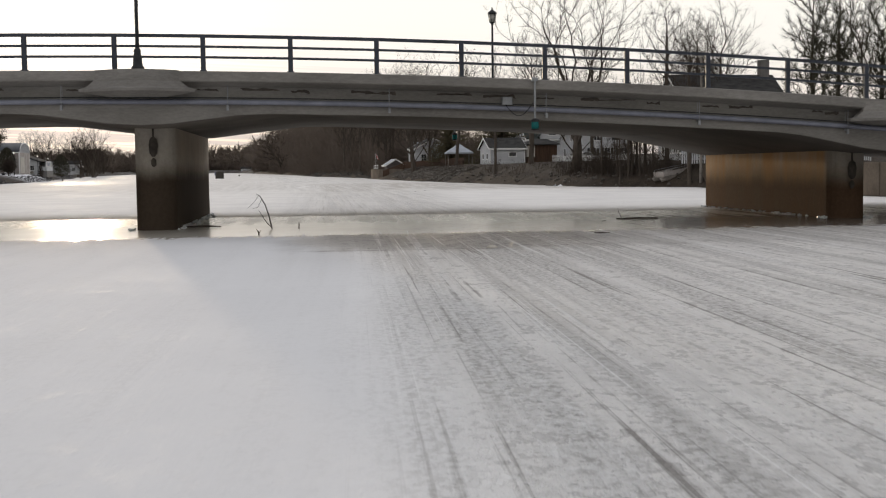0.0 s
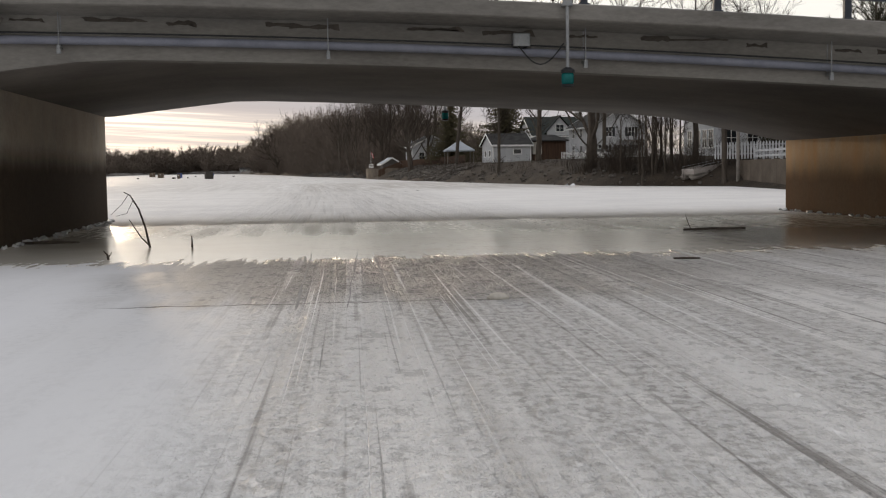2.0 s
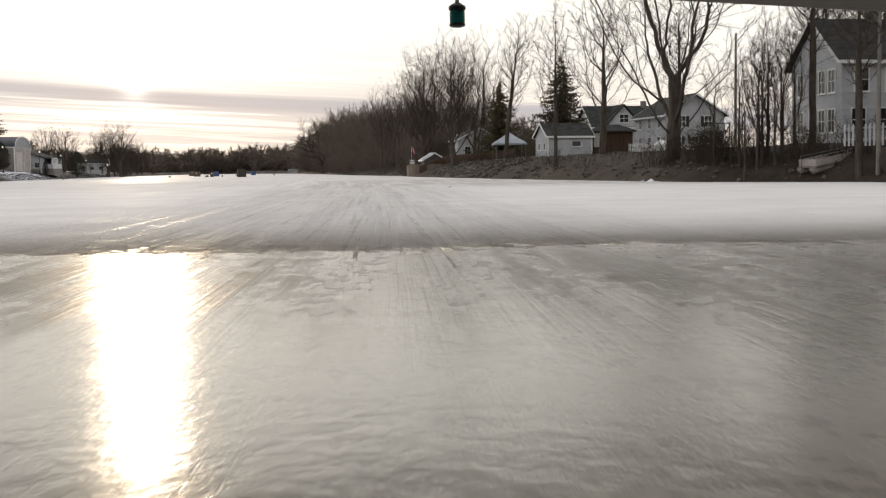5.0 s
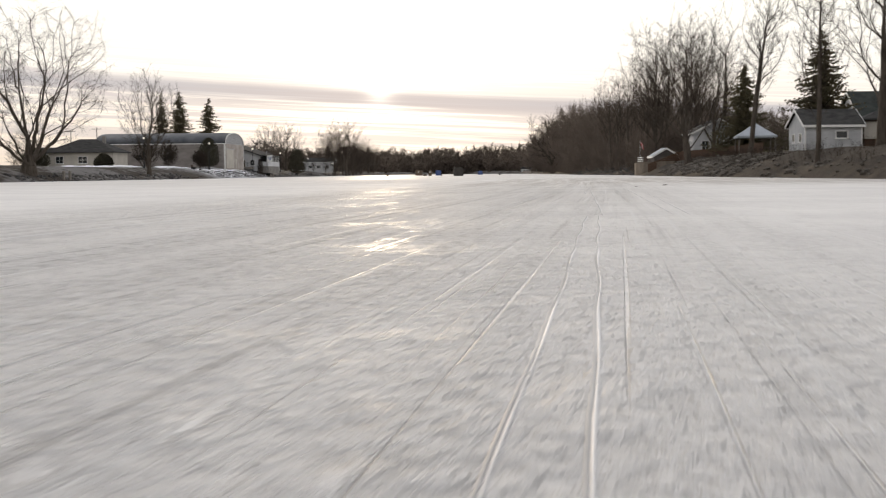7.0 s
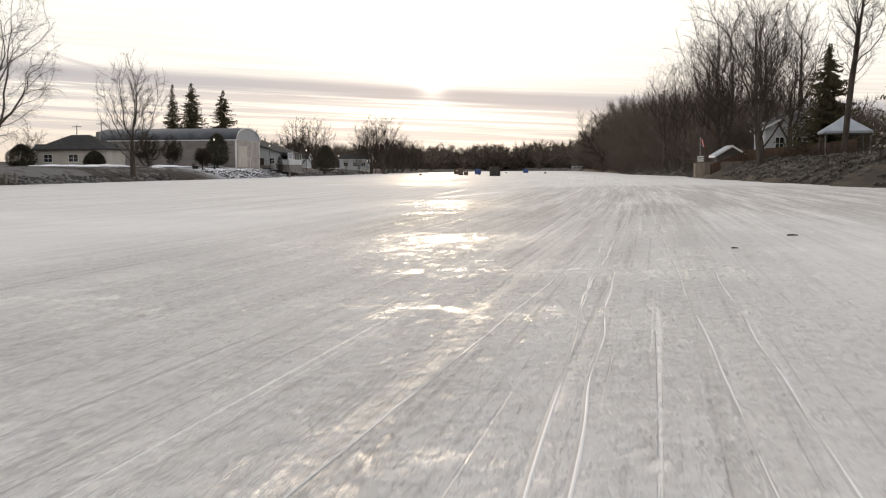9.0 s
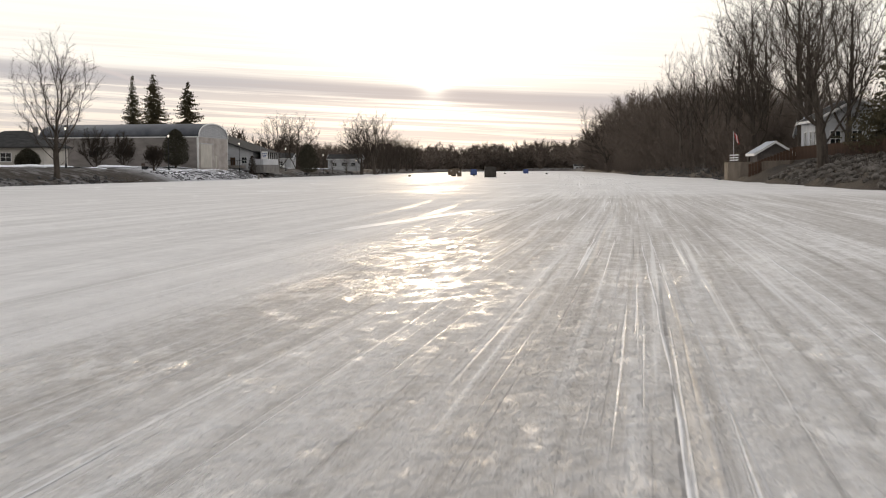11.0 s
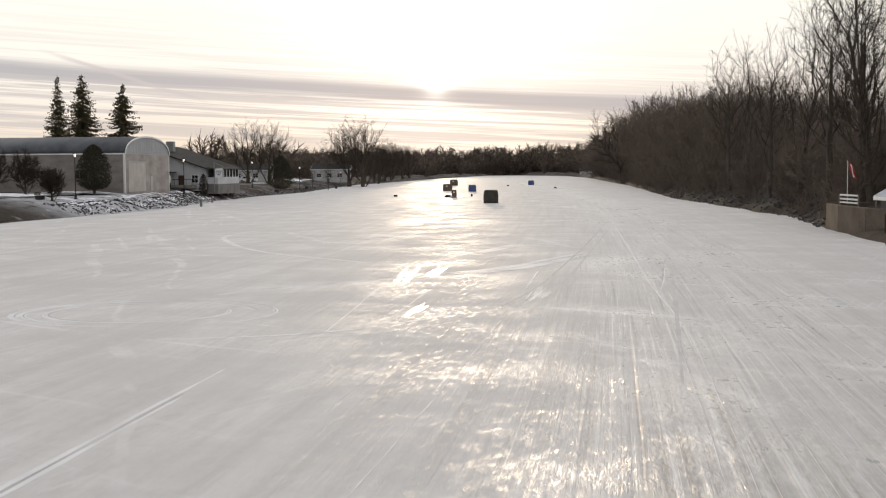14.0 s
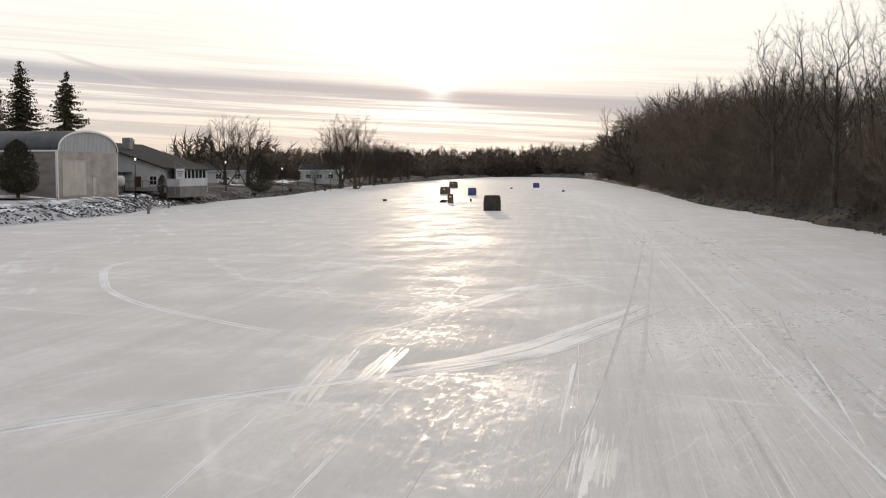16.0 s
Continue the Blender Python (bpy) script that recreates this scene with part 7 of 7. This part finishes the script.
# footpath on the park bank
pp = Shape()
ys = [262 + 4 * i for i in range(76)]
for y in ys:
    x = along(SHORE_L, y) - 8.5 - 1.2 * math.sin(y * 0.05)
    for o in (-1.2, 0.0, 1.2):
        pp.v.append((x + o, y, bank_height(x, y) + 0.07))
for a in range(len(ys) - 1):
    for j in range(2):
        i = a * 3 + j
        pp.f.append((i, i + 1, i + 4, i + 3))
whole("footpath", pp, "asphalt", "grey asphalt footpath on the park bank", "path", "structure")

PL = None
for x, y in ((-65.7, 290.8), (-69.6, 333.3), (-80.0, 427.9), (-84.6, 481.8), (-79.0, 392.0), (-100.0, 560.0), (-67.5, 262.0)):
    m = pose(x, y, bank_height(x, y))
    if PL is None:
        PL = make_lamp(m, 5.5, "dark lantern lamp post beside the park path, lit", "park lamps", True)
    else:
        copy_thing(PL, m)


def utility_pole(x, y, h, label, arms=1, trans=False):
    p = thing("utility_pole", pose(x, y, bank_height(x, y)), label, "pole")
    part("pole", Shape().tube([(0, 0, -0.3), (0.02, 0, h)], [0.15, 0.10], 8), "greywood", p)
    for i in range(arms):
        z = h - 0.4 - 0.8 * i
        a = part("crossarm", Shape().box(-1.1, -0.06, z - 0.06, 1.1, 0.06, z + 0.06), "greywood", p)
        for k in (-0.9, -0.4, 0.4, 0.9):
            part("insulator", Shape().turned(k, 0, [(0.04, z + 0.06), (0.06, z + 0.12), (0.03, z + 0.2)], 6), "steel", a)
    if trans:
        part("transformer", Shape().turned(0.35, 0, [(0.2, h - 2.4), (0.24, h - 2.3), (0.24, h - 1.6), (0.1, h - 1.5)], 10), "steel", p, "grey transformer can")


utility_pole(36.5, 111.4, 12.0, "grey wooden pole standing beside the retaining wall", 0)
utility_pole(40.5, 152.0, 10.5, "wooden utility pole behind the bank", 0)
utility_pole(60.0, 190.0, 10.5, "wooden utility pole with a crossarm and transformer", 1, True)
for x, y in ((-105, 330), (-118, 345), (-95, 262), (-130, 320)):
    utility_pole(x, y, 9.5, "wooden utility pole with a crossarm in the village", 1)


# ---- things on the ice ----
def shelter(name, x, y, w, d, h, turn, mat, label, lean=0.06, windows=0):
    """A pop-up fishing shelter: a bowed fabric box with poles."""
    s = thing(name, pose(x, y, 0, 0, 0, turn), label, "ice shelter", "fishing shelters")
    rings = []
    for z, k in ((0.0, 1.0), (h * 0.3, 1.03), (h * 0.6, 1.02), (h * 0.92, 1 - lean), (h, 0.90 - lean)):
        c = 0.10
        rings.append([((w / 2 * k) * sx, (d / 2 * k) * sy, z) for sx, sy in ((-1 + c, -1), (0, -1.04), (1 - c, -1), (1, -1 + c), (1.04, 0), (1, 1 - c), (1 - c, 1), (0, 1.04), (-1 + c, 1), (-1, 1 - c), (-1.04, 0), (-1, -1 + c))])
    part("fabric", Shape().loft(rings), mat, s)
    part("skirt", Shape().loft([[((w / 2 * k) * sx, (d / 2 * k) * sy, z) for sx, sy in ((-1, -1), (1, -1), (1, 1), (-1, 1))] for z, k in ((0.0, 1.12), (0.06, 1.06))]), mat, s)
    for sx in (-1, 1):
        part("pole", Shape().tube([(w / 2 * sx * 0.97, -d / 2 * 1.03, 0.05), (w / 2 * sx * 1.0, -d / 2 * 1.05, h * 0.5), (w / 2 * sx * 0.9, -d / 2 * 0.95, h * 0.97)], 0.014, 5), "lamp", s)
    for i in range(windows):
        part("window", Shape().box(-0.16, -d / 2 * 1.045 - 0.01, h * 0.62, 0.16, -d / 2 * 1.03, h * 0.62 + 0.2), "trim", s, "pale clear window")
    return s


shelter("ice_shelter", -22.35, 330.0, 1.95, 1.95, 1.86, 12, "black_cloth", "large black fabric fishing shelter on the ice")
shelter("ice_shelter", -39.6, 425.2, 1.6, 1.6, 1.5, 8, "blue_cloth", "blue fabric fishing shelter on the ice")
shelter("ice_shelter", -38.6, 540.5, 1.65, 1.6, 1.45, 15, "blue_cloth", "small blue fabric fishing shelter standing alone on the ice")
shelter("ice_shelter", -47.0, 436.0, 1.75, 1.7, 1.6, -6, "brown_cloth", "brown fabric fishing shelter with a small window", windows=1)
shelter("ice_shelter", -33.6, 365.4, 0.85, 0.9, 1.38, 5, "brown_cloth", "narrow brown fabric fishing shelter", 0.12, windows=1)
shelter("ice_shelter", -62.6, 537.0, 2.2, 1.9, 1.9, 0, "brown_cloth", "wide brown fabric fishing shelter on open ice", windows=1)
bk = thing("bucket", pose(-32.0, 374.9, 0), "dark plastic bucket on the ice", "bucket")
part("pail", Shape().turned(0, 0, [(0.13, 0.0), (0.17, 0.38), (0.18, 0.40)], 12), "black_cloth", bk)
part("lid", Shape().turned(0, 0, [(0.185, 0.39), (0.185, 0.42), (0.05, 0.44)], 12), "black_cloth", bk)
sl = thing("sled", pose(-35.4, 369.3, 0, 0, 0, 80), "dark gear sled on the ice beside a shelter", "sled")
part("tub", Shape().loft([[(-0.7, -0.3, 0.0), (0.6, -0.3, 0.0), (0.6, 0.3, 0.0), (-0.7, 0.3, 0.0)], [(-0.75, -0.36, 0.28), (0.8, -0.36, 0.34), (0.8, 0.36, 0.34), (-0.75, 0.36, 0.28)]]), "black_cloth", sl)
part("load", Shape().box(-0.5, -0.25, 0.2, 0.4, 0.25, 0.45, 0.05), "brown_cloth", sl)
for x, y in ((-46.2, 375.9), (-43.2, 518.7), (-25.0, 470.0)):
    q = thing("tackle_box", pose(x, y, 0, 0, 0, 25), "small dark tackle box lying on the ice", "box")
    part("case", Shape().box(-0.3, -0.2, 0, 0.3, 0.2, 0.26, 0.03), "black_cloth", q)
    part("lid", Shape().box(-0.31, -0.21, 0.265, 0.31, 0.21, 0.33, 0.02), "brown_cloth", q)
for x, y, h in ((-59.8, 315.0, 0.95), (-66.2, 336.0, 0.7), (-55.2, 206.0, 1.3), (-54.6, 203.0, 1.25)):
    q = whole("mooring_post", Shape().turned(0, 0, [(0.17, -0.3), (0.17, h - 0.06), (0.14, h)], 10), "greywood", "short grey wooden mooring post frozen into the ice", "post", m=pose(x, y, 0, 3, 2, 0))


def snag(x, y, turn, label, pieces):
    s = thing("dead_branch", pose(x, y, 0, 0, 0, turn), label, "branch")
    for nm, pts, r in pieces:
        part(nm, Shape().tube(pts, r, 6), "bark", s)


snag(-0.3, 45.9, 0, "bare forked branch sticking up out of the ice", [("stem", [(0, 0, -0.1), (-0.12, 0.05, 0.45), (-0.25, 0.05, 0.85), (-0.42, 0.0, 1.15), (-0.55, 0, 1.22)], [0.028, 0.024, 0.02, 0.016, 0.01]), ("fork", [(-0.03, 0, 0.05), (-0.2, 0, 0.22), (-0.45, 0.0, 0.62)], [0.02, 0.016, 0.01]), ("twig", [(-0.45, 0, 1.17), (-0.6, 0, 0.95), (-0.85, 0, 0.72)], [0.008, 0.006, 0.004]), ("twig", [(-0.35, 0, 1.05), (-0.5, 0, 0.75), (-0.72, 0, 0.7)], [0.008, 0.006, 0.004])])
snag(-0.62, 42.3, 30, "short dead stub frozen into the ice", [("stem", [(0, 0, -0.05), (-0.03, 0, 0.1), (-0.1, 0, 0.17)], [0.025, 0.02, 0.01]), ("twig", [(0, 0, 0.05), (0.06, 0, 0.14)], [0.012, 0.006])])
snag(0.6, 45.7, 60, "short dead stub frozen into the ice", [("stem", [(0, 0, -0.05), (0.01, 0, 0.14), (0.0, 0, 0.25)], [0.025, 0.02, 0.01]), ("twig", [(0, 0, 0.02), (0.2, 0.1, 0.03)], [0.012, 0.006])])
snag(13.3, 48.6, 4, "long thin log lying on the ice", [("log", [(-0.8, 0, 0.03), (0, 0.04, 0.04), (0.85, 0.0, 0.03)], [0.028, 0.036, 0.03]), ("twig", [(-0.6, 0, 0.03), (-0.7, 0.0, 0.25), (-0.75, 0, 0.42)], [0.012, 0.01, 0.005])])
snag(9.7, 39.4, -10, "broken stick lying on the ice", [("log", [(-0.22, 0.0, 0.02), (0, 0.02, 0.02), (0.24, -0.02, 0.02)], [0.018, 0.022, 0.015])])
snag(-2.9, 47.9, 10, "dark stick frozen in beside the pier", [("log", [(-0.9, 0, 0.04), (0.2, 0, 0.05), (0.7, 0, 0.03)], [0.03, 0.04, 0.02])])
snag(11.4, 113.3, 5, "dark stick lying on the ice", [("log", [(-0.09, 0, 0.015), (0.02, 0.01, 0.02), (0.1, 0, 0.015)], [0.014, 0.016, 0.01])])
snag(10.2, 109.8, 15, "short dark stick lying on the ice", [("log", [(-0.05, 0, 0.012), (0.05, 0, 0.012)], [0.012, 0.01])])
snag(-58.5, 262.0, 15, "dead branch stranded at the shore", [("log", [(-1.6, 0, 0.1), (0, 0.1, 0.18), (1.2, 0, 0.5)], [0.08, 0.09, 0.04]), ("twig", [(0, 0.1, 0.15), (0.4, 0.3, 0.9)], [0.03, 0.01]), ("twig", [(-0.6, 0.05, 0.15), (-0.9, 0.2, 0.7)], [0.03, 0.01])])
lump = Shape()
lr = random.Random(4)
lump.loft([[(0.26 * k * math.cos(6.28 * j / 12) * lr.uniform(0.85, 1.15), 0.16 * k * math.sin(6.28 * j / 12) * lr.uniform(0.85, 1.15), z) for j in range(12)] for z, k in ((-0.01, 0.5), (0.03, 0.54), (0.07, 0.4), (0.085, 0.15))])
whole("snow_lump", lump, "dirty_snow", "rounded dirty lump of packed snow on the ice", "snow", m=pose(5.5, 33.7, 0, 0, 0, 15), smooth=True)

for k, (x, y, a) in enumerate(((30.6, 121.6, 10), (31.6, 119.6, 160), (32.6, 118.3, 75), (33.4, 117.2, 20))):
    snag(x, y, a, "tangle of dead branches fallen onto the ice edge", [("log", [(-1.3, 0, 0.12), (0, 0.15, 0.3), (1.4, 0.0, 0.16)], [0.03, 0.045, 0.012]), ("twig", [(-0.2, 0.1, 0.25), (0.3, 0.6, 0.5), (0.9, 0.9, 0.3)], [0.02, 0.015, 0.006]), ("twig", [(0.3, 0.1, 0.25), (0.8, -0.5, 0.45), (1.3, -0.8, 0.2)], [0.02, 0.012, 0.006]), ("twig", [(-0.6, 0.05, 0.2), (-0.9, -0.4, 0.6)], [0.018, 0.006])])
# small boat laid up on the bank
bt = thing("pontoon_boat", pose(35.4, 115.9, 0.75, 0, -9, 22) @ Matrix.Scale(0.68, 4), "old white pontoon boat laid up on the bank", "boat")
for y in (-0.8, 0.8):
    part("pontoon", Shape().tube([(-3.2, y, 0.55), (-2.8, y, 0.35), (2.7, y, 0.35), (3.1, y, 0.4)], [0.05, 0.3, 0.3, 0.2], 10), "greywood", bt, smooth=True)
part("deck", Shape().box(-2.8, -1.15, 0.62, 2.8, 1.15, 0.74, 0.02), "greywood", bt)
for y in (-1.12, 1.08):
    part("side_panel", Shape().box(-2.6, y, 0.74, 2.5, y + 0.04, 1.35, 0.01), "barnwall", bt, "stained white side panel")
part("front_panel", Shape().box(-2.64, -1.1, 0.74, -2.6, 1.1, 1.35), "barnwall", bt)
for x in (-2.4, -1.2, 0.0, 1.2, 2.4):
    for y in (-1.1, 1.1):
        part("rail_post", Shape().tube([(x, y, 1.3), (x, y, 1.6)], 0.02, 6), "steel", bt)
for y in (-1.1, 1.1):
    part("rail", Shape().tube([(-2.4, y, 1.6), (2.4, y, 1.6)], 0.022, 6), "steel", bt)

# parked cars in the village
def car(x, y, turn, mat, label):
    c = thing("car", pose(x, y, bank_height(x, y) + 0.02, 0, 0, turn), label, "car")
    part("body", Shape().loft([[(-2.2, w, 0.35), (-2.25, w, 0.7), (-2.1, w, 0.85), (-1.2, w, 0.95), (1.2, w, 0.95), (2.1, w, 0.88), (2.25, w, 0.65), (2.2, w, 0.35)] for w in (-0.88, 0.88)]), mat, c)
    cb = part("cabin", Shape().loft([[(-1.7, w, 0.93), (-1.0, w * 0.85, 1.42), (0.4, w * 0.85, 1.45), (1.3, w, 0.93)] for w in (-0.8, 0.8)]), mat, c)
    for w in (-0.8, 0.8):
        part("side_glass", Shape().loft([[(-1.45, w * 1.005, 0.97), (-0.95, w * 0.87, 1.36), (0.36, w * 0.87, 1.38), (1.05, w * 1.005, 0.97)], [(-1.45, w * 1.03, 0.97), (-0.95, w * 0.9, 1.36), (0.36, w * 0.9, 1.38), (1.05, w * 1.03, 0.97)]]), "glass", cb)
    for x0 in (-1.4, 1.4):
        for y0 in (-0.86, 0.86):
            wh = part("wheel", Shape().tube([(x0, y0 - 0.1, 0.32), (x0, y0 + 0.1, 0.32)], 0.32, 14), "lamp", c)
            part("rim", Shape().tube([(x0, y0 - 0.11, 0.32), (x0, y0 + 0.11, 0.32)], 0.19, 12), "steel", wh)


car(-72, 206, 20, "tank", "silver car parked behind the bank")
car(-99, 447, 8, "tank", "white car parked beside the park")
car(40.8, 177.5, 40, "tank", "white car parked beside the picket fence")
bn2 = thing("litter_bin", pose(-84.9, 478.0, bank_height(-84.9, 478.0)), "dark litter bin beside a lamp post", "bin")
part("drum", Shape().turned(0, 0, [(0.26, 0), (0.28, 0.5), (0.28, 0.95)], 12), "lamp", bn2)
part("hood", Shape().turned(0, 0, [(0.29, 0.95), (0.27, 1.15), (0.10, 1.25)], 12), "lamp", bn2)
for x, y, a in ((-76.5, 400, 95), (-82, 440, 95), (-66.5, 284, 95)):
    q = thing("bench", pose(x, y, bank_height(x, y), 0, 0, a), "brown slatted park bench facing the river", "bench")
    for i in range(3):
        part("seat_slat", Shape().box(-0.8, -0.25 + i * 0.16, 0.43, 0.8, -0.12 + i * 0.16, 0.47), "brownwood", q)
        part("back_slat", Shape().box(-0.8, 0.26, 0.52 + i * 0.13, 0.8, 0.30, 0.62 + i * 0.13), "brownwood", q)
    for s0 in (-0.65, 0.65):
        part("leg", Shape().box(s0 - 0.04, -0.24, -0.1, s0 + 0.04, 0.3, 0.43), "lamp", q)
